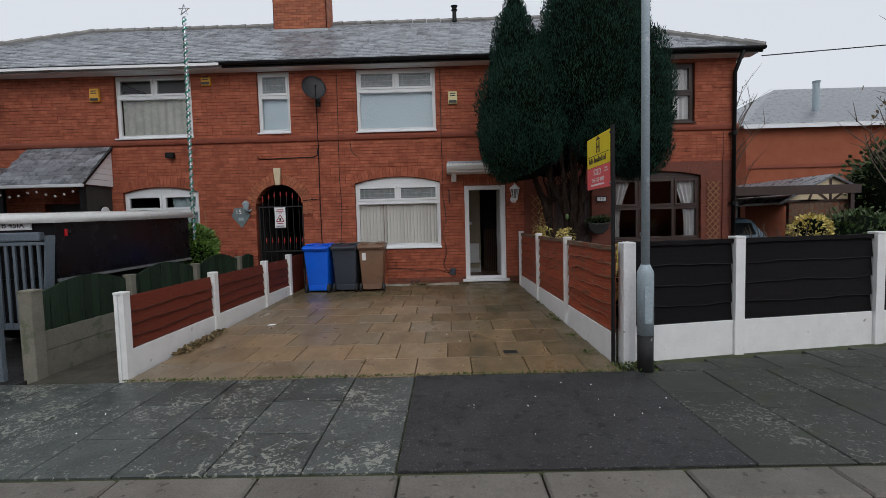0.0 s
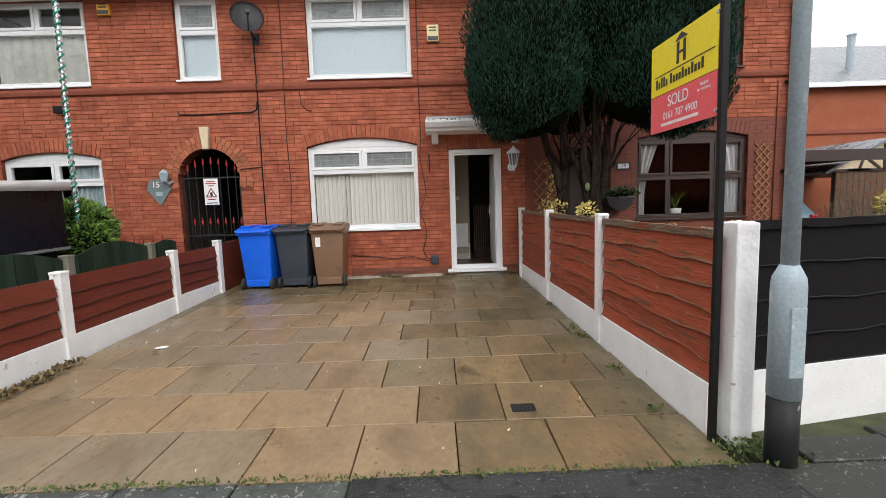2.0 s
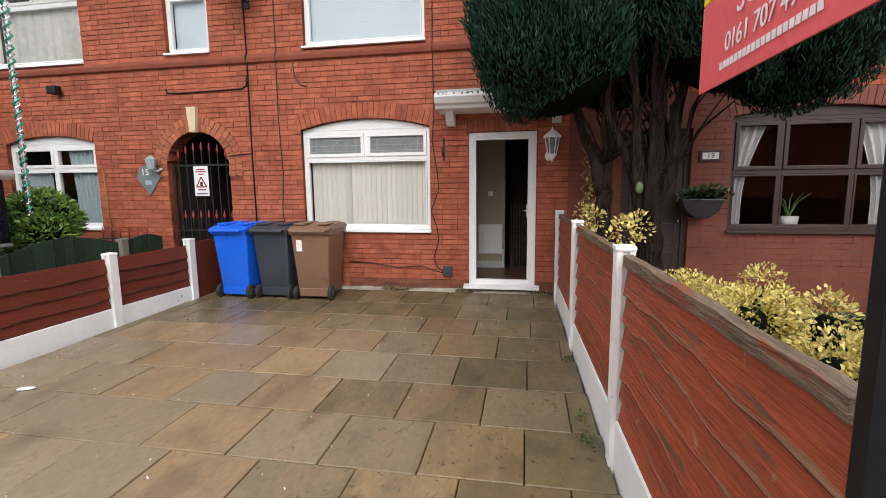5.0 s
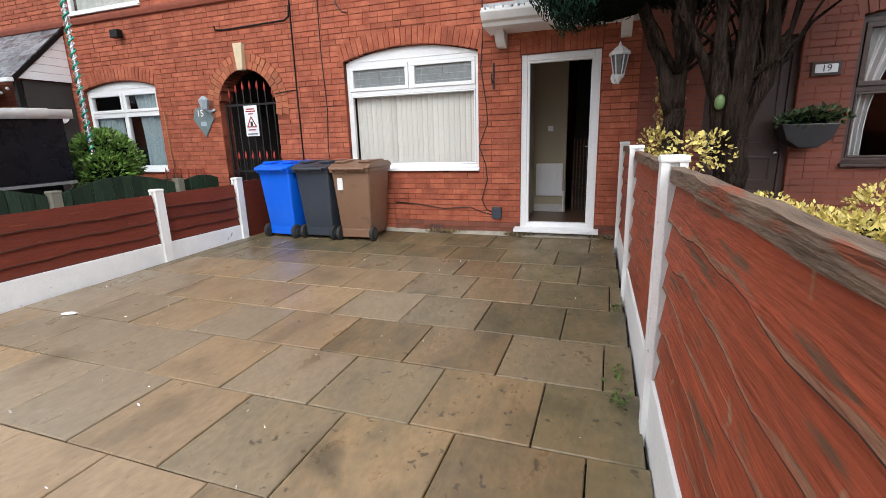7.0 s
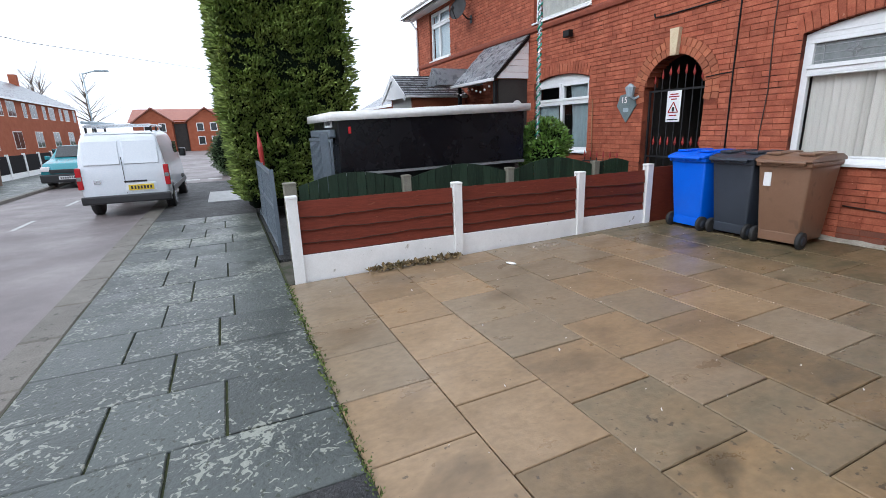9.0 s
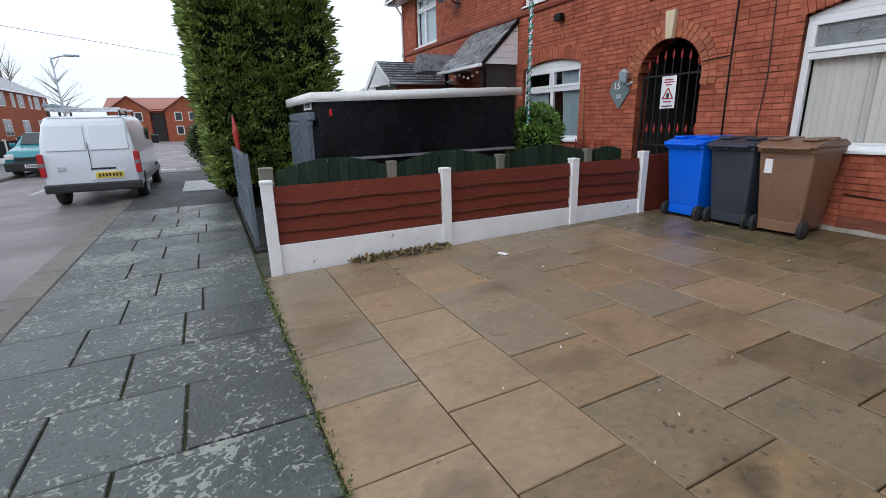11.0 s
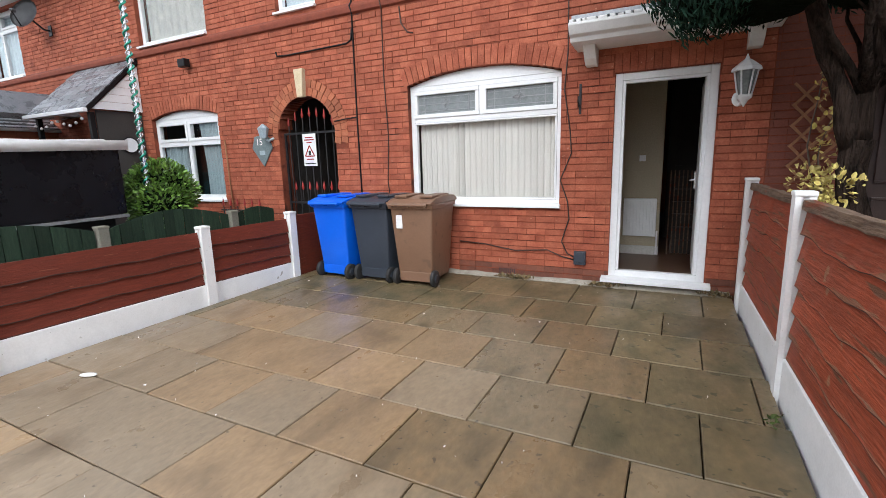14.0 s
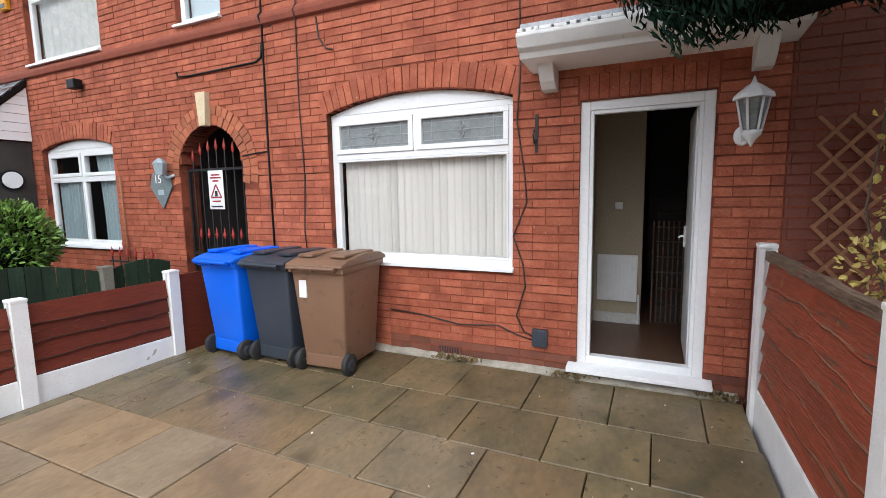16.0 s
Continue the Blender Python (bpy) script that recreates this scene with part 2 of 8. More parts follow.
M_KERB = surf("kerb_stone", (0.115, 0.102, 0.085), (0.175, 0.160, 0.138), 3, 0.6, 0.8, 60, rand=0.12, chips=(0.05, 0.048, 0.036), chip_scale=14, chip_cut=0.64, bdist=0.006)
M_SOIL = surf("soil", (0.05, 0.04, 0.025), (0.08, 0.065, 0.04), 5, 0.95, 1.0, 40, bdist=0.02)
M_GRASS = surf("ground_earth_grass", (0.06, 0.075, 0.035), (0.09, 0.09, 0.05), 0.5, 0.95, 0.8, 20, bdist=0.03)
M_FENCE = surf("red_brown_fence_board", (0.36, 0.070, 0.028), (0.21, 0.042, 0.018), 2.4, 0.62, 0.9, 7, stretch=(1, 1, 12), rand=0.2, spots=(0.13, 0.060, 0.034), spot_scale=2.2, spot_cut=0.60, spot_width=0.08, bdist=0.010, spec=0.35, chips=(0.30, 0.17, 0.10), chip_scale=9, chip_cut=0.69)
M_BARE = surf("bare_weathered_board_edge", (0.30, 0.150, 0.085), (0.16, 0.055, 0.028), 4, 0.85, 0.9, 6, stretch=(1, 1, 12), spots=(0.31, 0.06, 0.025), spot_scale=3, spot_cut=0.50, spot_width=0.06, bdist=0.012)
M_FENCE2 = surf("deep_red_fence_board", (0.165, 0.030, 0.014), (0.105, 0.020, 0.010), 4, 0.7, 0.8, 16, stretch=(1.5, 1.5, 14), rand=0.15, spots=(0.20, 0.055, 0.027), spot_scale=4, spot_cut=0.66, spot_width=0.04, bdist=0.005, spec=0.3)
# Waney edge darkened to carry the shadow line under each board lap.
M_EDGE = surf("waney_edge_lap_shadow", (0.035, 0.014, 0.009), (0.070, 0.028, 0.017), 9, 0.9, 0.8, 40)
M_RAIL = surf("weathered_rail", (0.22, 0.145, 0.095), (0.085, 0.052, 0.034), 5, 0.8, 1.0, 8, stretch=(8, 1, 8), spots=(0.22, 0.055, 0.022), spot_scale=1.6, spot_cut=0.56, bdist=0.02)
M_BLKFENCE = surf("black_fence_board", (0.0055, 0.0045, 0.0055), (0.011, 0.009, 0.010), 4, 0.75, 0.7, 40, stretch=(1.5, 1.5, 12), rand=0.25, spec=0.15)
M_GREEN = surf("dark_green_fence_board", (0.014, 0.030, 0.018), (0.030, 0.052, 0.031), 5, 0.65, 0.7, 40, stretch=(10, 10, 1), rand=0.3, spec=0.25)
M_BARK = surf("ridged_bark", (0.007, 0.005, 0.004), (0.062, 0.042, 0.032), 9, 0.95, 1.0, 20, stretch=(3.5, 3.5, 0.4), bdist=0.09, spec=0.1)
M_CYPRESS = surf("cypress_foliage", (0.007, 0.026, 0.018), (0.022, 0.054, 0.036), 2.4, 0.85, 0, 40, island=0.85, spec=0.12)
# Near-black filler for plant cores: shade among the leaves put into the colour.
M_CORE = surf("foliage_shade_core", (0.003, 0.006, 0.003), (0.006, 0.010, 0.005), 6, 0.95, 1.0, 18, bdist=0.05, spec=0.05)
M_HEDGE = surf("hedge_foliage", (0.09, 0.145, 0.030), (0.24, 0.295, 0.075), 2.0, 0.6, 0, 40, island=0.6, spec=0.2)
M_GOLD = surf("golden_variegated_leaf", (0.66, 0.53, 0.17), (0.47, 0.40, 0.10), 9, 0.45, 0, 40, island=0.35)
M_BUSH = surf("laurel_leaf", (0.075, 0.16, 0.028), (0.16, 0.27, 0.045), 6, 0.35, 0, 40, island=0.75)
M_SHRUB = surf("shrub_leaf", (0.04, 0.08, 0.025), (0.08, 0.12, 0.04), 6, 0.5, 0, 40, island=0.5)
M_TWIG = surf("bare_twig", (0.10, 0.075, 0.055), (0.15, 0.11, 0.085), 8, 0.9, 0, 40)
M_DRY = surf("dry_leaf", (0.20, 0.13, 0.06), (0.13, 0.11, 0.05), 9, 0.8, 0, 40, island=0.5)
M_BLUE = surf("blue_bin_plastic", (0.004, 0.11, 0.68), (0.006, 0.13, 0.76), 3, 0.38, 0.15, 120)
M_GREY = surf("charcoal_bin_plastic", (0.030, 0.038, 0.052), (0.040, 0.049, 0.066), 3, 0.42, 0.15, 120)
M_BINBR = surf("brown_bin_plastic", (0.180, 0.098, 0.058), (0.205, 0.115, 0.070), 3, 0.45, 0.15, 120, chips=(0.14, 0.08, 0.05), chip_scale=9, chip_cut=0.62)
M_RUBBER = surf("black_rubber", (0.015, 0.015, 0.015), (0.025, 0.025, 0.025), 8, 0.7, 0.2, 60)
M_GALV = surf("blue_grey_galvanised_steel", (0.30, 0.37, 0.41), (0.36, 0.43, 0.47), 7, 0.5, 0.3, 50, metal=0.0, spots=(0.48, 0.53, 0.55), spot_scale=14, spot_cut=0.62)
M_CREAM = surf("cream_keystone", (0.58, 0.47, 0.30), (0.66, 0.55, 0.37), 6, 0.7, 0.3, 60)
M_IRON = surf("black_iron", (0.018, 0.018, 0.02), (0.03, 0.03, 0.032), 9, 0.5, 0.2, 80, metal=0.4)
M_REDTIP = surf("red_painted_iron", (0.36, 0.024, 0.018), (0.28, 0.02, 0.016), 9, 0.5, 0.1, 60)
M_SIGNY = surf("yellow_sign_board", (0.85, 0.70, 0.02), (0.82, 0.67, 0.02), 2, 0.4, 0.02, 40)
M_SIGNP = surf("coral_sign_board", (0.80, 0.115, 0.125), (0.77, 0.11, 0.12), 2, 0.4, 0.02, 40)
M_INK = surf("black_ink", (0.02, 0.02, 0.02), (0.03, 0.03, 0.03), 3, 0.5, 0, 40)
M_LETTER = surf("white_lettering", (0.85, 0.80, 0.80), (0.83, 0.78, 0.78), 3, 0.5, 0, 40)
M_CREAMWALL = surf("cream_interior_wall", (0.42, 0.36, 0.25), (0.38, 0.33, 0.235), 2, 0.7, 0.1, 60)
M_FILLET = surf("pale_cement", (0.42, 0.39, 0.33), (0.24, 0.215, 0.17), 6, 0.85, 0.6, 60)
M_GREYWALL = surf("pale_interior_wall", (0.55, 0.55, 0.53), (0.5, 0.5, 0.48), 2, 0.7, 0.1, 60)
# Near-black: the shade of unlit rooms and recesses is put into this colour.
M_DARKIN = surf("recess_shade_dark", (0.03, 0.026, 0.024), (0.045, 0.04, 0.036), 3, 0.8, 0.1, 60)
M_FLOORIN = surf("brown_hall_floor", (0.10, 0.05, 0.03), (0.14, 0.075, 0.045), 5, 0.35, 0.1, 40, stretch=(8, 1, 1))
M_BLIND = surf("off_white_vertical_blind", (0.80, 0.79, 0.74), (0.76, 0.75, 0.70), 2, 0.7, 0.15, 90, rand=0.06)
M_PALEBLIND = surf("pale_blue_blind", (0.62, 0.72, 0.76), (0.58, 0.69, 0.74), 1.5, 0.7, 0.05, 40)
M_NET = surf("net_curtain", (0.66, 0.66, 0.60), (0.46, 0.48, 0.46), 7, 0.8, 0.2, 30)
M_CURTAIN = surf("pale_blue_curtain", (0.42, 0.52, 0.56), (0.5, 0.6, 0.63), 5, 0.8, 0.2, 40, stretch=(8, 1, 0.4))
M_WCURT = surf("white_curtain", (0.62, 0.62, 0.62), (0.72, 0.72, 0.72), 5, 0.8, 0.2, 40, stretch=(8, 1, 0.4))
M_LEADGL = surf("obscure_leaded_glass", (0.16, 0.18, 0.18), (0.26, 0.28, 0.28), 14, 0.12, 0.4, 50)
M_LEAD = surf("lead_strip", (0.30, 0.31, 0.32), (0.36, 0.37, 0.38), 5, 0.4, 0.1, 40, metal=0.5)
M_GLASS = glass("window_glass")
M_CAR_GL = surf("dark_car_glass", (0.02, 0.024, 0.026), (0.03, 0.035, 0.037), 2, 0.06, 0, 40)
M_TAN = surf("tan_trellis_wood", (0.34, 0.16, 0.075), (0.25, 0.11, 0.05), 6, 0.75, 0.4, 50)
M_TRAILER = surf("glossy_black_sheet", (0.005, 0.005, 0.007), (0.009, 0.009, 0.011), 1.5, 0.22, 0.08, 3, bdist=0.02, rough2=0.35, spec=0.25)
M_TARP = surf("white_tarpaulin", (0.82, 0.82, 0.80), (0.72, 0.72, 0.70), 3, 0.5, 0.5, 14, bdist=0.02)
M_BLUEGREY = surf("blue_grey_metal", (0.13, 0.165, 0.20), (0.17, 0.20, 0.235), 5, 0.45, 0.2, 60, metal=0.3)
M_VAN = surf("white_van_paint", (0.78, 0.82, 0.87), (0.75, 0.79, 0.84), 2, 0.25, 0.02, 40, coat=0.4)
M_CARTEAL = surf("teal_car_paint", (0.03, 0.22, 0.26), (0.035, 0.24, 0.28), 2, 0.25, 0.02, 40, coat=0.4)
M_CARBLUE = surf("silver_blue_car_paint", (0.22, 0.33, 0.42), (0.25, 0.36, 0.45), 2, 0.25, 0.02, 40, coat=0.4)
M_REDLENS = surf("red_lamp_lens", (0.45, 0.01, 0.015), (0.5, 0.015, 0.02), 9, 0.2, 0.05, 60)
M_PLATEY = surf("yellow_number_plate", (0.78, 0.58, 0.03), (0.76, 0.56, 0.03), 3, 0.4, 0, 40)
M_YELLOWBOX = surf("yellow_alarm_plastic", (0.70, 0.36, 0.03), (0.66, 0.33, 0.03), 5, 0.4, 0.05, 60)
M_CREAMBOX = surf("cream_alarm_plastic", (0.72, 0.62, 0.32), (0.68, 0.58, 0.30), 5, 0.4, 0.05, 60)
M_SLATEBLUE = surf("slate_house_plaque", (0.13, 0.17, 0.175), (0.17, 0.21, 0.215), 8, 0.5, 0.2, 60)
M_TINSEL = surf("green_tinsel", (0.02, 0.22, 0.14), (0.05, 0.34, 0.24), 20, 0.25, 0, 40, metal=0.4, island=0.4)
M_SILVER = surf("silver_wire", (0.6, 0.62, 0.64), (0.7, 0.72, 0.74), 9, 0.25, 0, 40, metal=0.8)
M_LINE = surf("white_road_line", (0.55, 0.55, 0.54), (0.42, 0.42, 0.41), 6, 0.7, 0.4, 80)
M_LAMPON = glow("lit_lamp", (1.0, 0.86, 0.6), 6.0)
M_REDROOF = surf("red_tile_roof", (0.30, 0.12, 0.09), (0.36, 0.16, 0.12), 3, 0.7, 0.3, 30)
M_MOSS = surf("moss_weed", (0.06, 0.10, 0.02), (0.12, 0.15, 0.04), 8, 0.9, 0, 40, island=0.5)
M_BRIGHTBLACK = surf("satin_black_plastic", (0.02, 0.02, 0.022), (0.03, 0.03, 0.032), 6, 0.3, 0.05, 60)
M_SCREEN = surf("flat_grey_dish", (0.06, 0.06, 0.065), (0.09, 0.09, 0.095), 6, 0.5, 0.1, 60)


# ---- building helpers ----
ORIGIN = {}


def thing(name, at, label, category, group="", kind=""):
    """An Empty at a thing's base; its parts are modelled in world metres and hung under it."""
    ob = new(name)
    ob.location = at
    ob.empty_display_size = 0.1
    ORIGIN[ob] = Vector(at)
    return tagged(ob, label, category, group, kind)


def part(name, bm, material, parent=None, label="", smooth=False):
    """Links a bmesh, modelled in world metres, as one mesh object under its thing or part."""
    me = bpy.data.meshes.new(name)
    o = ORIGIN.get(parent, Vector())
    if o.length:
        bmesh.ops.translate(bm, vec=-o, verts=bm.verts)
    bm.to_mesh(me)
    bm.free()
    return _link(name, me, material, parent, label, smooth, o)


def _link(name, me, material, parent, label, smooth, o):
    if material:
        me.materials.append(material)
    if smooth:
        for p in me.polygons:
            p.use_smooth = True
    ob = new(name, me)
    if parent:
        ob.parent = parent
    ORIGIN[ob] = o
    if label:
        ob["label"] = label
    return ob


def solid(name, verts, faces, material, parent=None, label="", smooth=False):
    """The same from lists of vertices and faces."""
    o = ORIGIN.get(parent, Vector())
    me = bpy.data.meshes.new(name)
    me.from_pydata([(v[0] - o.x, v[1] - o.y, v[2] - o.z) for v in verts], [], faces)
    return _link(name, me, material, parent, label, smooth, o)


def box(bm, x0, x1, y0, y1, z0, z1, m=None):
    vs = [bm.verts.new(p) for p in ((x0, y0, z0), (x1, y0, z0), (x1, y1, z0), (x0, y1, z0), (x0, y0, z1), (x1, y0, z1), (x1, y1, z1), (x0, y1, z1))]
    for f in ((3, 2, 1, 0), (4, 5, 6, 7), (0, 1, 5, 4), (1, 2, 6, 5), (2, 3, 7, 6), (3, 0, 4, 7)):
        bm.faces.new([vs[i] for i in f])
    if m is not None:
        bmesh.ops.transform(bm, matrix=m, verts=vs)
    return vs


def bevel(bm, w, seg=2):
    bmesh.ops.bevel(bm, geom=list(bm.edges), offset=w, segments=seg, affect="EDGES", profile=0.6)
    return bm


def bbox(x0, x1, y0, y1, z0, z1, w=0.0, seg=2, m=None):
    bm = bmesh.new()
    box(bm, x0, x1, y0, y1, z0, z1, m)
    if w:
        bevel(bm, w, seg)
    return bm


def ring(bm, centre, axis, r, n, up=None):
    a = Vector(axis).normalized()
    u = a.orthogonal().normalized() if up is None else Vector(up)
    v = a.cross(u)
    return [bm.verts.new(Vector(centre) + r * (math.cos(2 * math.pi * i / n) * u + math.sin(2 * math.pi * i / n) * v)) for i in range(n)]


def tube(bm, pts, radii, n=10, caps=True):
    """A tapered tube along points."""
    rings = []
    ref = None
    for i, p in enumerate(pts):
        a = Vector(pts[min(i + 1, len(pts) - 1)]) - Vector(pts[max(i - 1, 0)])
        a.normalize()
        if ref is None:
            ref = a.orthogonal().normalized()
        ref = (ref - a * ref.dot(a)).normalized()
        rings.append(ring(bm, p, a, radii[i] if hasattr(radii, "__len__") else radii, n, ref))
    for r0, r1 in zip(rings, rings[1:]):
        for i in range(n):
            bm.faces.new((r0[i], r0[(i + 1) % n], r1[(i + 1) % n], r1[i]))
    if caps:
        bm.faces.new(rings[0][::-1])
        bm.faces.new(rings[-1])
    return rings


def prism(bm, profile, axis, a0, a1):
    """Extrudes a 2D outline along 'x' (profile y,z), 'y' (profile x,z) or 'z' (profile x,y)."""
    def at(p, a):
        return {"x": (a, p[0], p[1]), "y": (p[0], a, p[1]), "z": (p[0], p[1], a)}[axis]
    lo = [bm.verts.new(at(p, a0)) for p in profile]
    hi = [bm.verts.new(at(p, a1)) for p in profile]
    k = len(profile)
    for i in range(k):
        bm.faces.new((lo[i], lo[(i + 1) % k], hi[(i + 1) % k], hi[i]))
    bm.faces.new(lo[::-1])
    bm.faces.new(hi)
    bmesh.ops.recalc_face_normals(bm, faces=bm.faces)
    return lo + hi


def cable(name, pts, r, material, label, parent=None, n=6):
    bm = bmesh.new()
    tube(bm, [Vector(p) for p in pts], r, n)
    ob = part(name, bm, material, parent, "" if parent is None else label, smooth=True)
    if parent is None:
        tagged(ob, label, "cable")
    return ob


def text(name, words, size, m, material, parent, depth=0.001, align="CENTER"):
    """Lettering in the built-in font, turned into a mesh, under its sign."""
    cu = bpy.data.curves.new(name, "FONT")
    cu.body, cu.size, cu.extrude, cu.align_x, cu.align_y = words, size, depth, align, "CENTER"
    tmp = bpy.data.objects.new(name, cu)
    me = bpy.data.meshes.new_from_object(tmp)
    bpy.data.objects.remove(tmp)
    me.name = name
    me.transform(Matrix.Translation(-ORIGIN.get(parent, Vector())) @ m)
    return _link(name, me, material, parent, "", False, ORIGIN.get(parent, Vector()))


RNG = random.Random(7)
WALL_Y = 10.87


def drive_z(y):
    return -0.112 + 0.0185 * (y - 4.72)


# ---- ground, road, pavement ----
tagged(part("ground", bbox(-900, 900, -900, 900, -0.6, -0.30), M_GRASS), kind="structure", label="flat ground reaching to the horizon")
ROAD_Z, PAVE_Z = -0.19, -0.11
tagged(part("road", bbox(-120, 60, -1.47, 2.55, -0.5, ROAD_Z), M_ROAD), kind="structure", label="worn wet reddish-grey asphalt road")
tagged(part("road_junction", bbox(-46, -17, 2.552, 40, -0.5, ROAD_Z - 0.004), M_ROAD), kind="structure", label="wet side road joining the street")
pavement = tagged(part("pavement", bbox(-16.9, 40, 2.86, 4.74, -0.5, PAVE_Z - 0.02), M_PAVEJ), kind="structure", label="mossy bedding under the pavement slabs")
tagged(part("pavement_opposite", bbox(-120, 60, -4.2, -1.63, -0.5, PAVE_Z), M_PAVE), kind="structure", label="grey slab pavement across the road")
tagged(part("kerb_opposite", bbox(-120, 60, -1.63, -1.47, -0.5, PAVE_Z + 0.01, 0.01), M_KERB), kind="structure", label="concrete kerb across the road")
tagged(part("drive_bed", bbox(-3.5, 1.9, 4.72, WALL_Y, -0.5, -0.14), M_JOINT), kind="structure", label="soil bed under the driveway flags")


# ---- the terrace ----
def seg_arch(x0, x1, zs, rise):
    w = x1 - x0
    if rise <= 0:
        return lambda x: zs
    r = (w * w / 4 + rise * rise) / (2 * rise)
    cx, cz = (x0 + x1) / 2, zs + rise - r
    return lambda x: cz + math.sqrt(max(r * r - (x - cx) ** 2, 0))


# each opening: x0, x1, sill, springing, rise of its arch
OPEN = {
    "window_main": (-2.17, -0.17, 0.91, 2.41, 0.15),
    "door_main": (0.40, 1.36, 0.11, 2.31, 0.0),
    "gate": (-4.53, -3.41, -0.30, 1.90, 0.56),
    "window_neighbour": (-7.67, -5.87, 0.91, 2.33, 0.13),
    "window_up": (-2.06, -0.22, 3.63, 5.06, 0.0),
    "window_small": (-4.37, -3.61, 3.66, 5.06, 0.0),
    "window_neighbour_up": (-7.72, -5.91, 3.62, 5.06, 0.0),
    "window_corner": (3.86, 5.92, 0.93, 2.40, 0.12),
    "window_corner_up": (4.15, 5.76, 3.64, 4.98, 0.0),
    "door_corner": (2.50, 3.38, -0.05, 2.28, 0.0),
    "window_far_up": (-13.45, -11.95, 3.58, 5.0, 0.0),
    "door_far": (-9.55, -8.45, -0.3, 2.15, 0.0),
}
WX0, WX1, WTOP = -14.55, 6.70, 5.12


def top_of(o):
    return seg_arch(o[0], o[1], o[3], o[4])


def facade():
    bm = bmesh.new()
    xs = sorted({WX0, WX1} | {v for o in OPEN.values() for v in o[:2]})
    for a, b in zip(xs, xs[1:]):
        mid = (a + b) / 2
        cuts = sorted((o[2], o[3] + o[4]) for o in OPEN.values() if o[0] < mid < o[1])
        z = -0.4
        for lo, hi in cuts:
            if lo > z:
                box(bm, a, b, WALL_Y, WALL_Y + 0.26, z, lo)
            z = hi
        if z < WTOP:
            box(bm, a, b, WALL_Y, WALL_Y + 0.26, z, WTOP)
    for o in OPEN.values():
        if o[4] > 0:
            f, n = top_of(o), 24
            for i in range(n):
                a, b = o[0] + (o[1] - o[0]) * i / n, o[0] + (o[1] - o[0]) * (i + 1) / n
                z = max(f(a), f(b)) if o[4] < 0.3 else min(f(a), f(b)) + 0.5 * abs(f(a) - f(b))
                if z < o[3] + o[4] - 1e-4:
                    box(bm, a, b, WALL_Y, WALL_Y + 0.26, z, o[3] + o[4])
    return bm


wall_front = tagged(part("wall_front", facade(), M_MORTAR), kind="structure", label="front wall of the red painted brick terrace")


def blocked(z0, z1):
    """Spans of x that carry no bricks at this course: openings and the arch rings over them."""
    zm, out = (z0 + z1) / 2, []
    for name, o in OPEN.items():
        x0, x1, sill, spring, rise = o
        if z1 <= sill + 0.005:
            continue
        if name == "gate":
            if zm < spring:
                pad = 0.0 if zm < spring - 0.25 else 0.23
                out.append((x0 - pad, x1 + pad))
            else:
                r = 0.56 + 0.235
                if zm < spring + r:
                    w = math.sqrt(r * r - (zm - spring) ** 2)
                    out.append(((x0 + x1) / 2 - w, (x0 + x1) / 2 + w))
            continue
        head = 0.225 if z1 < 3 and name not in ("door_corner", "door_far") else 0.0
        if rise > 0:
            f = seg_arch(x0 - 0.05, x1 + 0.05, spring - 0.02, rise + 0.02)
            if zm < spring:
                out.append((x0, x1))
            elif zm < spring + rise + head:
                xs = [x0 - 0.06 + i * (x1 - x0 + 0.12) / 60 for i in range(61)]
                inside = [x for x in xs if f(min(max(x, x0 - 0.04), x1 + 0.04)) + head > zm]
                if inside:
                    out.append((min(inside), max(inside)))
        elif zm < spring + head:
            pad = 0.0 if zm < spring else 0.02
            out.append((x0 - pad, x1 + pad))
    if 3.43 < zm < 3.58:
        out.append((WX0 - 1, WX1 + 1))
    return sorted(out)


def brick_faces(verts, faces, x0, x1, z0, z1, proud):
    """One brick: its front face and four splayed sides."""
    k, e, g, y = len(verts), 0.0015, 0.0045, WALL_Y
    verts += [(x0, y + 0.004, z0), (x1, y + 0.004, z0), (x1, y + 0.004, z1), (x0, y + 0.004, z1),
              (x0 + e, y - proud, z0 + e), (x1 - e, y - proud, z0 + e), (x1 - e, y - proud, z1 - g), (x0 + e, y - proud, z1 - g)]
    faces += [tuple(k + i for i in f) for f in ((4, 5, 6, 7), (0, 1, 5, 4), (1, 2, 6, 5), (2, 3, 7, 6), (3, 0, 4, 7))]


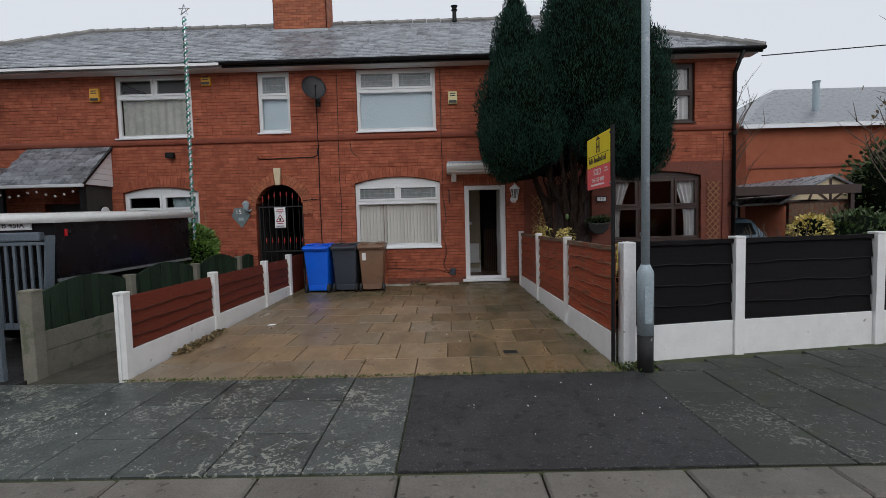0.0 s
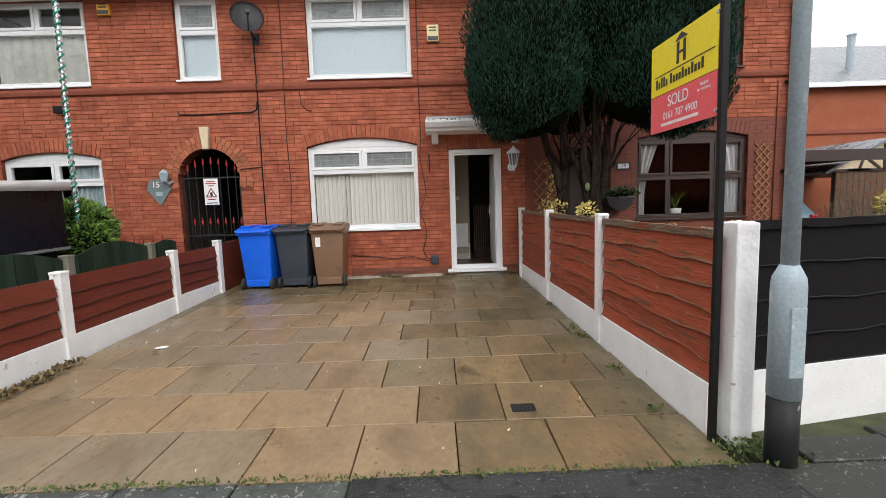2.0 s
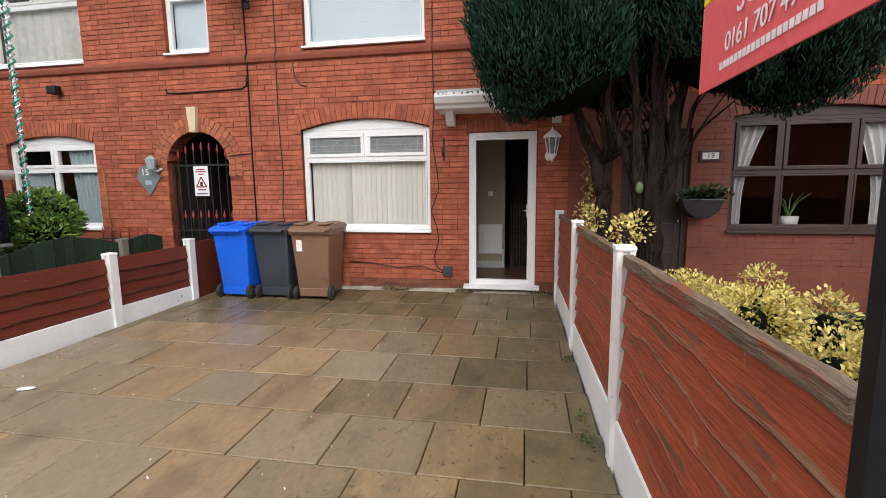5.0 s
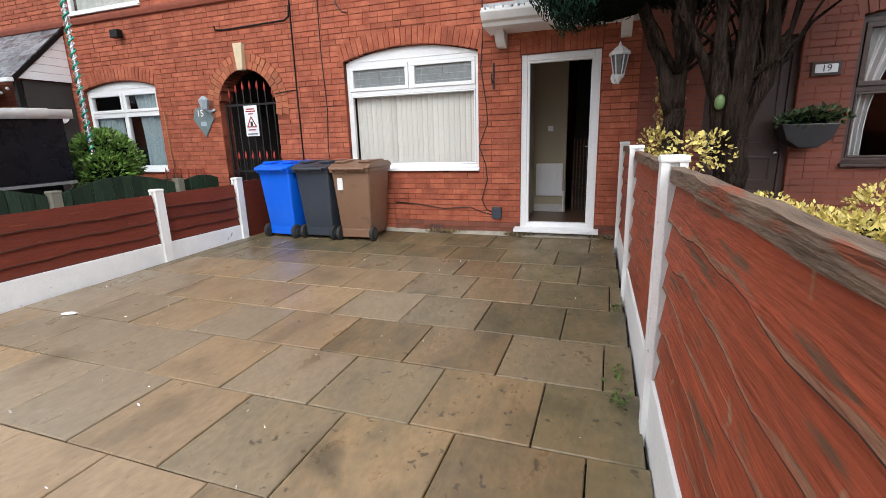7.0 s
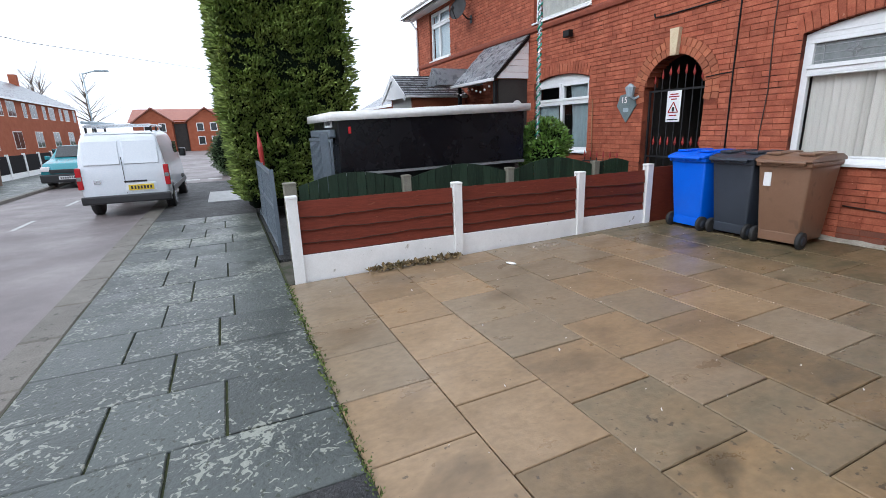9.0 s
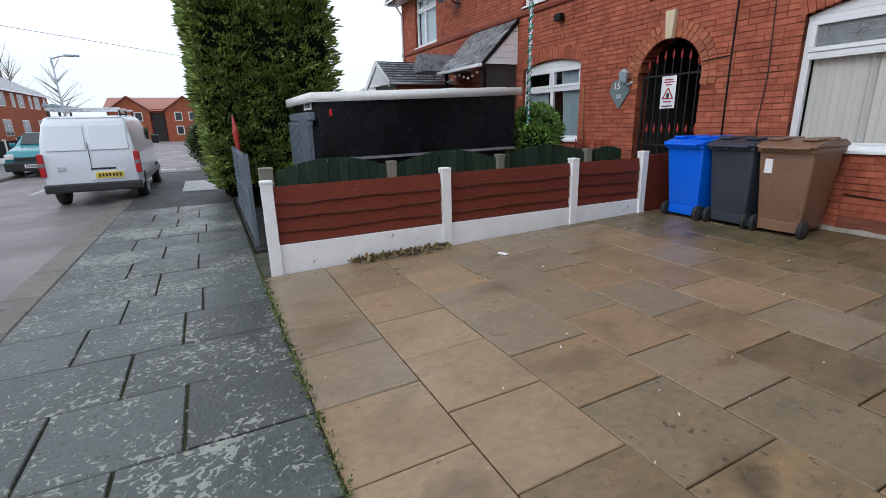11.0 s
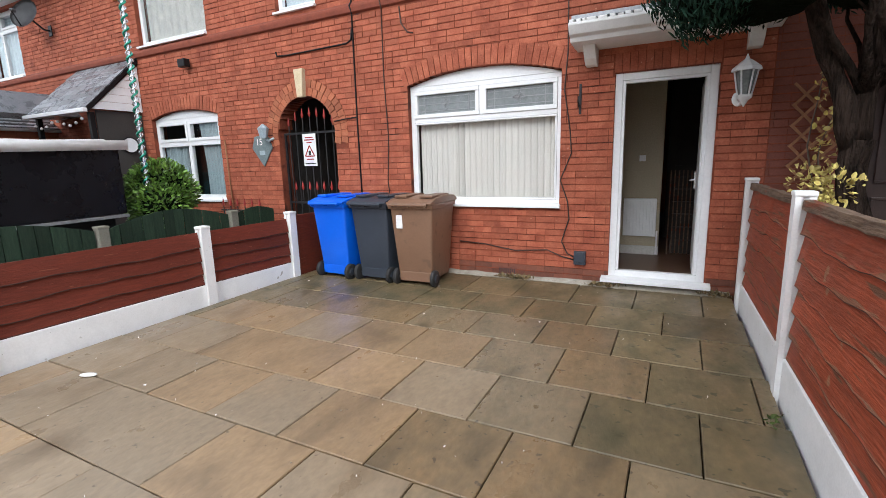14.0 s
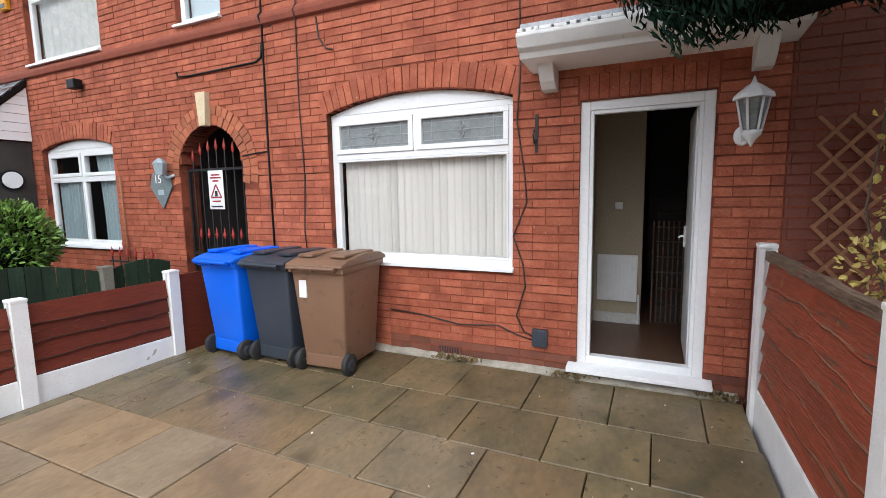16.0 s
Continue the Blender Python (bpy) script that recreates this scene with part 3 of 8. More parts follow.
def lay_bricks():
    red, brown, near = ([], []), ([], []), []
    course, length, z, row = 0.0755, 0.2275, -0.06, 0
    while z + course < WTOP:
        z0, z1 = z + RNG.uniform(0.002, 0.007), z + course - RNG.uniform(0.002, 0.004)
        bow = RNG.uniform(0.004, 0.009)
        spans = blocked(z0, z1)
        x = WX0 + (row % 2) * length / 2 - length
        while x < WX1:
            step = length * (0.5 if RNG.random() < 0.07 else 1.0)
            gap = RNG.choice((0.0006, 0.0010, 0.0022))
            a, b = max(x + gap, WX0), min(x + step - gap, WX1)
            x += step
            pieces = [(a, b)]
            for s0, s1 in spans:
                pieces = [q for p0, p1 in pieces for q in ((p0, min(p1, s0)), (max(p0, s1), p1)) if q[1] - q[0] > 0.02]
            pieces = [q for p0, p1 in pieces for q in (((p0, 1.796), (1.804, p1)) if p0 < 1.78 and p1 > 1.82 and z1 < 2.78 else ((p0, p1),))]
            for p0, p1 in pieces:
                proud = bow + RNG.uniform(-0.002, 0.004)
                if p0 > 1.80 and z1 < 2.78:
                    brick_faces(*brown, p0, p1, z0, z1, proud * 0.6)
                elif z1 < 1.0 and -1.5 < p0 and p1 < 1.80 and len(near) < 290:
                    near.append((p0, p1, z0, z1, proud))
                else:
                    brick_faces(*red, p0, p1, z0, z1, proud)
        z += course
        row += 1
    tagged(solid("bricks", *red, M_BRICK, wall_front, "red painted stretcher bricks"), kind="stuff")
    tagged(solid("painted_bricks", *brown, M_BROWN, wall_front, "brown-red masonry-painted bricks"), kind="stuff")
    return near


NEAR_BRICKS = lay_bricks()


def voussoirs(cx, cz, r0, r1, a0, a1, n, skip=None):
    v, f, y = [], [], WALL_Y
    for i in range(n):
        p0, p1 = a0 + (a1 - a0) * i / n, a0 + (a1 - a0) * (i + 1) / n
        if skip and skip[0] < (p0 + p1) / 2 < skip[1]:
            continue
        g = (a1 - a0) / n * 0.06
        p0, p1 = p0 + g, p1 - g
        proud, k = RNG.uniform(0.006, 0.014), len(v)
        for yy in (y + 0.004, y - proud):
            for r, a in ((r0, p0), (r1, p0), (r1, p1), (r0, p1)):
                v.append((cx + r * math.cos(a), yy, cz + r * math.sin(a)))
        f += [tuple(k + j for j in q) for q in ((4, 5, 6, 7), (0, 1, 5, 4), (1, 2, 6, 5), (2, 3, 7, 6), (3, 0, 4, 7))]
    return v, f


def arch_heads():
    for name in ("window_main", "window_neighbour", "window_corner"):
        x0, x1, sill, spring, rise = OPEN[name]
        x0, x1 = x0 - 0.05, x1 + 0.05
        w = x1 - x0
        rise += 0.01
        r = (w * w / 4 + rise * rise) / (2 * rise)
        half = math.asin(w / 2 / r)
        v, f = voussoirs((x0 + x1) / 2, spring + rise - r, r + 0.002, r + 0.225, math.pi / 2 - half, math.pi / 2 + half, int(w / 0.078))
        tagged(solid("arch_bricks", v, f, M_BROWN if name == "window_corner" else M_BRICK, wall_front, "segmental arch of bricks on edge"), kind="stuff")
    for k in range(2):
        v, f = voussoirs(-3.97, 1.90, 0.562 + 0.118 * k, 0.674 + 0.118 * k, -0.2 if k else -0.25, math.pi + 0.22, 24 + 4 * k, (math.pi / 2 - 0.12, math.pi / 2 + 0.12))
        tagged(solid("arch_bricks", v, f, M_ARCH, wall_front, "round arch ring of header bricks"), kind="stuff")
    v, f = [], []
    x = 0.39
    while x < 1.36:
        brick_faces(v, f, x + 0.003, x + 0.073, 2.32, 2.53, RNG.uniform(0.004, 0.01))
        x += 0.0755
    tagged(solid("soldier_bricks", v, f, M_BRICK, wall_front, "soldier course of bricks over the door"), kind="stuff")


arch_heads()
key = bmesh.new()
prism(key, [(-4.055, 2.83), (-3.885, 2.83), (-3.915, 2.44), (-4.02, 2.44)], "y", WALL_Y - 0.075, WALL_Y + 0.01)
bevel(key, 0.006)
part("keystone", key, M_CREAM, wall_front, "cream painted stone keystone")
band = bmesh.new()
prism(band, [(WALL_Y, 3.43), (WALL_Y - 0.035, 3.45), (WALL_Y - 0.05, 3.50), (WALL_Y - 0.05, 3.53), (WALL_Y, 3.58)], "x", WX0 - 0.05, WX1 + 0.05)
tagged(part("band_course", band, M_BAND), kind="structure", label="dark red projecting string course")

# shell behind the front
for nm, b in (("wall_side_left", (WX0, WX0 + 0.26, WALL_Y + 0.262, 18.0, -0.4, WTOP)), ("wall_side_right", (WX1 - 0.26, WX1, WALL_Y + 0.262, 18.0, -0.4, WTOP)),
              ("wall_back", (WX0, WX1, 18.002, 18.26, -0.4, WTOP))):
    tagged(part(nm, bbox(*b), M_FARBRICK), kind="structure", label="red brick outer wall")
# Dividing walls coloured near-black so the passage and rooms look unlit.
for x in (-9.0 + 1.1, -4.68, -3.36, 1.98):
    tagged(part("party_wall", bbox(x, x + 0.1, WALL_Y + 0.262, 17.99, -0.3, WTOP - 0.01), M_DARKIN), kind="structure", label="inner dividing wall, indoor shade put into its colour")
tagged(part("floor_inner", bbox(WX0 + 0.27, WX1 - 0.27, WALL_Y + 0.262, 17.99, -0.3, 0.10), M_FLOORIN), kind="structure", label="brown hall floor")
tagged(part("ceiling_inner", bbox(WX0 + 0.27, WX1 - 0.27, WALL_Y + 0.262, 17.99, 2.72, 2.95), M_GREYWALL), kind="structure", label="plain ceiling")
tagged(part("ceiling_upper", bbox(WX0 + 0.27, WX1 - 0.27, WALL_Y + 0.262, 17.99, 5.03, 5.11), M_GREYWALL), kind="structure", label="plain upper ceiling")


# ---- roof ----
EAVE_Y, EAVE_Z, RIDGE_Y, RIDGE_Z = WALL_Y - 0.38, 5.16, 14.45, 7.56
RIDGE_L, RIDGE_R = -10.7, 2.9
EL, ER, EB = WX0 - 0.38, WX1 + 0.38, 18.6


def roof_body():
    bm = bmesh.new()
    e = [bm.verts.new(p) for p in ((EL, EAVE_Y, EAVE_Z), (ER, EAVE_Y, EAVE_Z), (ER, EB, EAVE_Z), (EL, EB, EAVE_Z))]
    r = [bm.verts.new(p) for p in ((RIDGE_L, RIDGE_Y, RIDGE_Z), (RIDGE_R, RIDGE_Y, RIDGE_Z))]
    for f in ((e[0], e[1], r[1], r[0]), (e[1], e[2], r[1]), (e[2], e[3], r[0], r[1]), (e[3], e[0], r[0]), (e[3], e[2], e[1], e[0])):
        bm.faces.new(f)
    return bm


roof = tagged(part("roof", roof_body(), M_SLATE), kind="structure", label="hipped roof of wet grey slates")


def slates():
    """Lapped slates on the front and right-hand hip slopes."""
    v, f = [], []
    rows = 27
    for side in ("front", "right"):
        for i in range(rows):
            t0, t1 = i / rows, min((i + 1.15) / rows, 1)
            if side == "front":
                a0, a1 = EL + (RIDGE_L - EL) * t0, ER + (RIDGE_R - ER) * t0
                b0, b1 = EL + (RIDGE_L - EL) * t1, ER + (RIDGE_R - ER) * t1
            else:
                a0, a1 = EAVE_Y + (RIDGE_Y - EAVE_Y) * t0, EB + (RIDGE_Y - EB) * t0
                b0, b1 = EAVE_Y + (RIDGE_Y - EAVE_Y) * t1, EB + (RIDGE_Y - EB) * t1
            s = a0 + (i % 2) * 0.15 - 0.3
            while s < a1:
                s0, s1 = max(s + 0.004, a0), min(s + 0.296, a1)
                s += 0.30
                if s1 - s0 < 0.05:
                    continue
                u0, u1 = min(max(s0, b0), b1), min(max(s1, b0), b1)
                lift, k = RNG.uniform(0.016, 0.026), len(v)
                pts = []
                for q, t, h in ((s0, t0, lift), (s1, t0, lift), (u1, t1, 0.006), (u0, t1, 0.006), (s0, t0, 0.001), (s1, t0, 0.001)):
                    z = EAVE_Z + (RIDGE_Z - EAVE_Z) * t + h
                    if side == "front":
                        pts.append((q, EAVE_Y + (RIDGE_Y - EAVE_Y) * t, z))
                    else:
                        pts.append((ER + (RIDGE_R - ER) * t, q, z))
                v += pts
                f += [(k, k + 1, k + 2, k + 3), (k + 4, k + 5, k + 1, k)]
    return v, f


tagged(solid("slates", *slates(), M_SLATE, roof, "lapped grey slates"), kind="stuff")


def ridge_line(p0, p1, step=0.42):
    bm = bmesh.new()
    d = Vector(p1) - Vector(p0)
    n = max(int(d.length / step), 1)
    for i in range(n):
        a, b = Vector(p0) + d * (i / n), Vector(p0) + d * ((i + 0.97) / n)
        tube(bm, [a + Vector((0, 0, 0.0)), b + Vector((0, 0, 0.012))], [0.085, 0.095], 8)
    return bm


for p0, p1 in (((RIDGE_L, RIDGE_Y, RIDGE_Z + 0.01), (RIDGE_R, RIDGE_Y, RIDGE_Z + 0.01)), ((EL, EAVE_Y, EAVE_Z + 0.02), (RIDGE_L, RIDGE_Y, RIDGE_Z + 0.02)), ((ER, EAVE_Y, EAVE_Z + 0.02), (RIDGE_R, RIDGE_Y, RIDGE_Z + 0.02))):
    part("ridge_tiles", ridge_line(p0, p1), M_RIDGE, roof, "grey half-round ridge tiles")
tagged(part("soffit", bbox(WX0 - 0.3, WX1 + 0.3, EAVE_Y + 0.08, WALL_Y - 0.002, WTOP - 0.06, WTOP - 0.02), M_UPVC), kind="structure", label="white boarded eaves soffit")
for a, b, m_, lab in ((EL, -5.0, M_UPVC, "white plastic fascia board"), (-4.998, 1.95, M_BLACK, "black fascia board"), (1.952, ER, M_BLACK, "black fascia board")):
    tagged(part("fascia", bbox(a, b, EAVE_Y + 0.03, EAVE_Y + 0.078, WTOP - 0.05, EAVE_Z - 0.01), m_), kind="structure", label=lab)


def gutter(a, b):
    bm = bmesh.new()
    prof = [(EAVE_Y + 0.028 - 0.06 + 0.06 * math.cos(t), EAVE_Z + 0.0 + 0.065 * math.sin(t)) for t in [math.pi + math.pi * i / 8 for i in range(9)]]
    prof += [(p[0] * 1.0 + (0.006 if p[0] < EAVE_Y - 0.03 else -0.006), p[1] + 0.006) for p in prof[::-1]]
    prism(bm, prof, "x", a, b)
    return bm


tagged(part("gutter", gutter(EL, ER), M_BLACK), kind="structure", label="black half-round gutter")
tagged(part("gutter_pale", bbox(EL, -5.0, EAVE_Y - 0.12, EAVE_Y - 0.10, EAVE_Z - 0.09, EAVE_Z - 0.03), M_UPVC), kind="structure", label="pale gutter lip")


def chimney(cx, cy, w, d, z0, z1, pots):
    c = thing("chimney", (cx, cy, z0), "red brick chimney stack with lead flashing", "chimney")
    bm = bmesh.new()
    rows = int((z1 - z0) / 0.0755)
    box(bm, cx - w / 2 + 0.01, cx + w / 2 - 0.01, cy - d / 2 + 0.01, cy + d / 2 - 0.01, z0, z1)
    part("core", bm, M_MORTAR, c)
    v, f = [], []
    bm = bmesh.new()
    for i in range(rows):
        z = z0 + i * 0.0755
        grow = 0.04 if i >= rows - 3 else 0.0
        for face in range(4):
            span = w if face in (0, 2) else d
            s = -span / 2 - (0.11 if i % 2 else 0)
            while s < span / 2:
                a, b = max(s, -span / 2), min(s + 0.215, span / 2)
                s += 0.2275
                if b - a < 0.04:
                    continue
                if face == 0:
                    box(bm, cx + a, cx + b, cy - d / 2 - grow, cy - d / 2 + 0.02, z, z + 0.066)
                elif face == 1:
                    box(bm, cx + w / 2 - 0.02, cx + w / 2 + grow, cy + a, cy + b, z, z + 0.066)
                elif face == 3:
                    box(bm, cx - w / 2 - grow, cx - w / 2 + 0.02, cy + a, cy + b, z, z + 0.066)
    tagged(part("bricks", bm, M_ARCH, c), kind="stuff")
    part("flashing", bbox(cx - w / 2 - 0.03, cx + w / 2 + 0.03, cy - d / 2 - 0.03, cy + d / 2 + 0.03, z0, z0 + 0.42, 0.01), M_LEAD, c, "grey lead flashing")
    for i in range(pots):
        x = cx + (i - (pots - 1) / 2) * 0.4
        bm = bmesh.new()
        tube(bm, [(x, cy, z1), (x, cy, z1 + 0.08), (x, cy, z1 + 0.45), (x, cy, z1 + 0.5)], [0.14, 0.12, 0.10, 0.13], 14)
        part("pot", bm, M_ARCH, c, "terracotta chimney pot", True)


chimney(-4.15, 14.1, 1.55, 0.8, 6.75, 9.6, 3)
chimney(6.0, 14.9, 0.5, 0.5, 5.6, 7.75, 1)
for x, y, z in ((0.35, 14.35, 7.55), (7.2, 16.5, 5.6)):
    bm = bmesh.new()
    tube(bm, [(x, y, z - 0.05), (x, y, z + 0.28), (x, y, z + 0.30), (x, y, z + 0.36), (x, y, z + 0.42)], [0.07, 0.06, 0.10, 0.06, 0.11], 12)
    tagged(part("roof_vent", bm, M_BLACK), "black capped vent pipe on the ridge", "vent")


# ---- windows and doors of the terrace ----
def frame_bars(x0, x1, z0, z1, t, y0, y1, w=0.006):
    bm = bmesh.new()
    box(bm, x0, x1, y0, y1, z0, z0 + t)
    box(bm, x0, x1, y0, y1, z1 - t, z1)
    box(bm, x0, x0 + t, y0, y1, z0 + t, z1 - t)
    box(bm, x1 - t, x1, y0, y1, z0 + t, z1 - t)
    return bevel(bm, w, 2)


def pane(win, x0, x1, z0, z1, y):
    bm = bmesh.new()
    bm.faces.new([bm.verts.new(c) for c in ((x0, y, z0), (x1, y, z0), (x1, y, z1), (x0, y, z1))])
    ob = part("pane", bm, M_GLASS, win)
    ob.visible_shadow = False
    return ob


def leaded(win, x0, x1, z0, z1, y):
    """A fanlight pane of obscure glass with lead strips and a diamond motif."""
    part("leaded_pane", bbox(x0, x1, y, y + 0.006, z0, z1), M_LEADGL, win, "obscure leaded fanlight glass")
    bm = bmesh.new()
    h, w = z1 - z0, x1 - x0
    for k in (0.16, 0.5, 0.84):
        box(bm, x0, x1, y - 0.004, y - 0.001, z0 + h * k - 0.004, z0 + h * k + 0.004)
    for k in (0.12, 0.88):
        box(bm, x0 + w * k - 0.004, x0 + w * k + 0.004, y - 0.004, y - 0.001, z0, z1)
    cx, cz = (x0 + x1) / 2, (z0 + z1) / 2
    part("lead_strips", bm, M_LEAD, win)
    bm = bmesh.new()
    rx, rz = min(0.15 * w, 0.075), 0.34 * h
    for sx, sz in ((1, 0), (-1, 0), (0, 1), (0, -1)):
        ox, oz = cx + sx * rx * 0.55, cz + sz * rz * 0.55
        kx, kz = (0.5 * rx, 0.3 * rz) if sx else (0.3 * rx, 0.5 * rz)
        tube(bm, [(ox + kx, y - 0.005, oz), (ox, y - 0.005, oz + kz), (ox - kx, y - 0.005, oz), (ox, y - 0.005, oz - kz), (ox + kx, y - 0.005, oz)], 0.004, 5)
    part("motif", bm, M_LEAD, win, "leaded flower motif")


def casement(name, o, label, material, lights, transom, leads=True, sill=True, depth=0.07, tympanum=True):
    """lights: edges between lights as fractions of the width, above and below the transom."""
    x0, x1, z0, zs, rise = o
    y0 = WALL_Y + depth
    y1 = y0 + 0.07
    win = thing(name, ((x0 + x1) / 2, WALL_Y, z0), label, "window", kind="structure")
    t = 0.055
    part("window_frame", frame_bars(x0, x1, z0, zs, t, y0, y1), material, win)
    if rise > 0 and tympanum:
        f = top_of(o)
        bm = bmesh.new()
        n = 20
        prism(bm, [(x0, zs)] + [(x1, zs)] + [(x1 - (x1 - x0) * i / n, f(x1 - (x1 - x0) * i / n)) for i in range(1, n)], "y", y0 - 0.006, y1)
        part("arch_infill", bm, material, win, "plain panel filling the arch")
    if sill:
        bm = bmesh.new()
        prism(bm, [(WALL_Y - 0.055, z0 - 0.035), (WALL_Y - 0.055, z0 - 0.004), (y0 + 0.02, z0 + 0.022), (y0 + 0.02, z0 - 0.035)], "x", x0 - 0.015, x1 + 0.015)
        bevel(bm, 0.004)
        part("window_sill", bm, material, win)
    zt = z0 + (zs - z0) * transom
    part("transom", bbox(x0 + t, x1 - t, y0 + 0.002, y1 - 0.002, zt - 0.028, zt + 0.028, 0.005), material, win)
    iw = x1 - x0 - 2 * t
    for (za, zb, edges, upper) in ((zt + 0.028, zs - t, lights[0], True), (z0 + t, zt - 0.028, lights[1], False)):
        for e0, e1 in zip(edges, edges[1:]):
            a, b = x0 + t + iw * e0, x0 + t + iw * e1
            if e0 > 0:
                part("mullion", bbox(a - 0.022, a + 0.022, y0 + 0.003, y1 - 0.003, za, zb, 0.004), material, win)
                a += 0.022
            if e1 < 1:
                b -= 0.022
            s = 0.05 if upper else 0.022
            part("sash", frame_bars(a + 0.002, b - 0.002, za + 0.002, zb - 0.002, s, y0 - (0.014 if upper else 0.004), y1 - 0.01, 0.006), material, win)
            if upper and leads:
                leaded(win, a + s, b - s, za + s, zb - s, y0 + 0.025)
            else:
                pane(win, a + s, b - s, za + s, zb - s, y0 + 0.025)
    return win


HALF = (0, 0.5, 1)
casement("window_main", OPEN["window_main"], "white plastic bay-width window with two leaded fanlights", M_UPVC, (HALF, (0, 1)), 0.715)
casement("window_upper", OPEN["window_up"], "white plastic upstairs window with leaded fanlights", M_UPVC, (HALF, (0, 1)), 0.66)
casement("window_small", OPEN["window_small"], "narrow white upstairs window with leaded fanlight", M_UPVC, ((0, 1), (0, 1)), 0.60)
casement("window_neighbour", OPEN["window_neighbour"], "white plastic neighbour window with fanlights", M_UPVC, (HALF, HALF), 0.70, leads=False)
casement("window_neighbour_upper", OPEN["window_neighbour_up"], "white plastic upstairs window over net curtain", M_UPVC, (HALF, (0, 1)), 0.66, leads=False)
casement("window_corner", OPEN["window_corner"], "dark brown timber window with six panes", M_DARKWOOD, ((0, 0.29, 0.72, 1), (0, 0.29, 0.72, 1)), 0.52, leads=False)
casement("window_corner_upper", OPEN["window_corner_up"], "dark brown timber upstairs window", M_DARKWOOD, ((0, 0.33, 0.66, 1), (0, 0.33, 0.66, 1)), 0.5, leads=False)
casement("window_far_upper", OPEN["window_far_up"], "white plastic upstairs window of the end house", M_UPVC, ((0, 0.4, 1), (0, 0.4, 1)), 0.72, leads=False)


def vertical_blind():
    x0, x1, z0, z1, _ = OPEN["window_main"]
    b = thing("vertical_blind", (-1.17, 11.075, 2.36), "cream fabric vertical blind, drawn shut", "blind")
    part("headrail", bbox(x0 + 0.03, x1 - 0.03, 11.055, 11.095, 2.36, 2.40, 0.004), M_UPVC, b)
    n = 23
    for i in range(n):
        x = x0 + 0.07 + (x1 - x0 - 0.14) * (i + 0.5) / n
        turn = radians(RNG.uniform(8, 22) if i not in (6, 7) else 38)
        m = pose(x, 11.075, 0, 0, 0, math.degrees(turn))
        bm = bmesh.new()
        pts = [(-0.0405, 0.0), (-0.02, -0.006), (0.02, -0.006), (0.0405, 0.0), (0.02, -0.004), (-0.02, -0.004)]
        prism(bm, pts, "z", 0.95, 2.36)
        bmesh.ops.transform(bm, matrix=m, verts=bm.verts)
        part("slat", bm, M_BLIND, b)


vertical_blind()


def curtain(name, x0, x1, y, z0, z1, folds, material, label, gather=0.0, depth=0.03):
    """A pleated curtain sheet with thickness; gather draws its foot to one side."""
    bm = bmesh.new()
    nx, nz = folds * 6, 8
    grid = []
    for j in range(nz + 1):
        row = []
        q = j / nz
        for i in range(nx + 1):
            u = i / nx
            squeeze = 1 - abs(gather) * math.sin(min(q * 1.3, 1) * math.pi * 0.5)
            x = x0 + (x1 - x0) * (u * squeeze if gather >= 0 else 1 - (1 - u) * squeeze)
            row.append(bm.verts.new((x, y + depth * math.sin(u * folds * 2 * math.pi), z1 + (z0 - z1) * q)))
        grid.append(row)
    for j in range(nz):
        for i in range(nx):
            bm.faces.new((grid[j][i], grid[j][i + 1], grid[j + 1][i + 1], grid[j + 1][i]))
    bmesh.ops.reverse_faces(bm, faces=bm.faces)
    return tagged(part(name, bm, material), label, "curtain")


tagged(part("roller_blind", bbox(-2.0, -0.27, 11.045, 11.05, 3.66, 4.62), M_PALEBLIND), "pale blue obscured upstairs window screen", "blind")
tagged(part("roller_blind", bbox(-4.31, -3.67, 11.045, 11.05, 3.7, 4.52), M_PALEBLIND), "pale blue screen in a narrow window", "blind")
curtain("net_curtain", -7.64, -5.98, 11.045, 3.66, 4.65, 9, M_NET, "patterned net curtain upstairs", depth=0.015)
curtain("curtain", -7.64, -6.98, 11.045, 0.92, 2.0, 7, M_CURTAIN, "pale blue curtain drawn back at window")
curtain("curtain", -6.62, -5.93, 11.045, 0.92, 2.3, 7, M_CURTAIN, "pale blue curtain drawn back at window", -0.15)
curtain("curtain", 3.9, 4.35, 11.045, 0.95, 2.35, 4, M_WCURT, "white curtain tied back at window", 0.6)
curtain("curtain", 5.35, 5.88, 11.045, 0.95, 2.35, 4, M_WCURT, "white curtain tied back at window", -0.5)
curtain("curtain", 4.2, 4.9, 11.045, 3.7, 4.95, 6, M_WCURT, "white curtain in upstairs brown window")
curtain("curtain", 5.0, 5.7, 11.045, 3.7, 4.95, 6, M_WCURT, "white curtain in upstairs brown window")
curtain("curtain", -13.4, -12.0, 11.045, 3.62, 4.95, 9, M_PALEBLIND, "pale curtain in the end house")
tagged(part("ceiling_lamp", bbox(-1.75, -1.45, 12.0, 12.3, 4.86, 5.02, 0.06, 3), M_LAMPON), "lit round ceiling lamp seen through glass", "lamp")
pot = thing("plant_pot", (4.75, 11.09, 0.99), "white pot with thin plant on the window board", "plant pot")
bm = bmesh.new()
tube(bm, [(4.75, 11.19, 0.96), (4.75, 11.19, 1.10)], [0.10, 0.12], 16)
part("pot", bm, M_UPVC, pot, "", True)
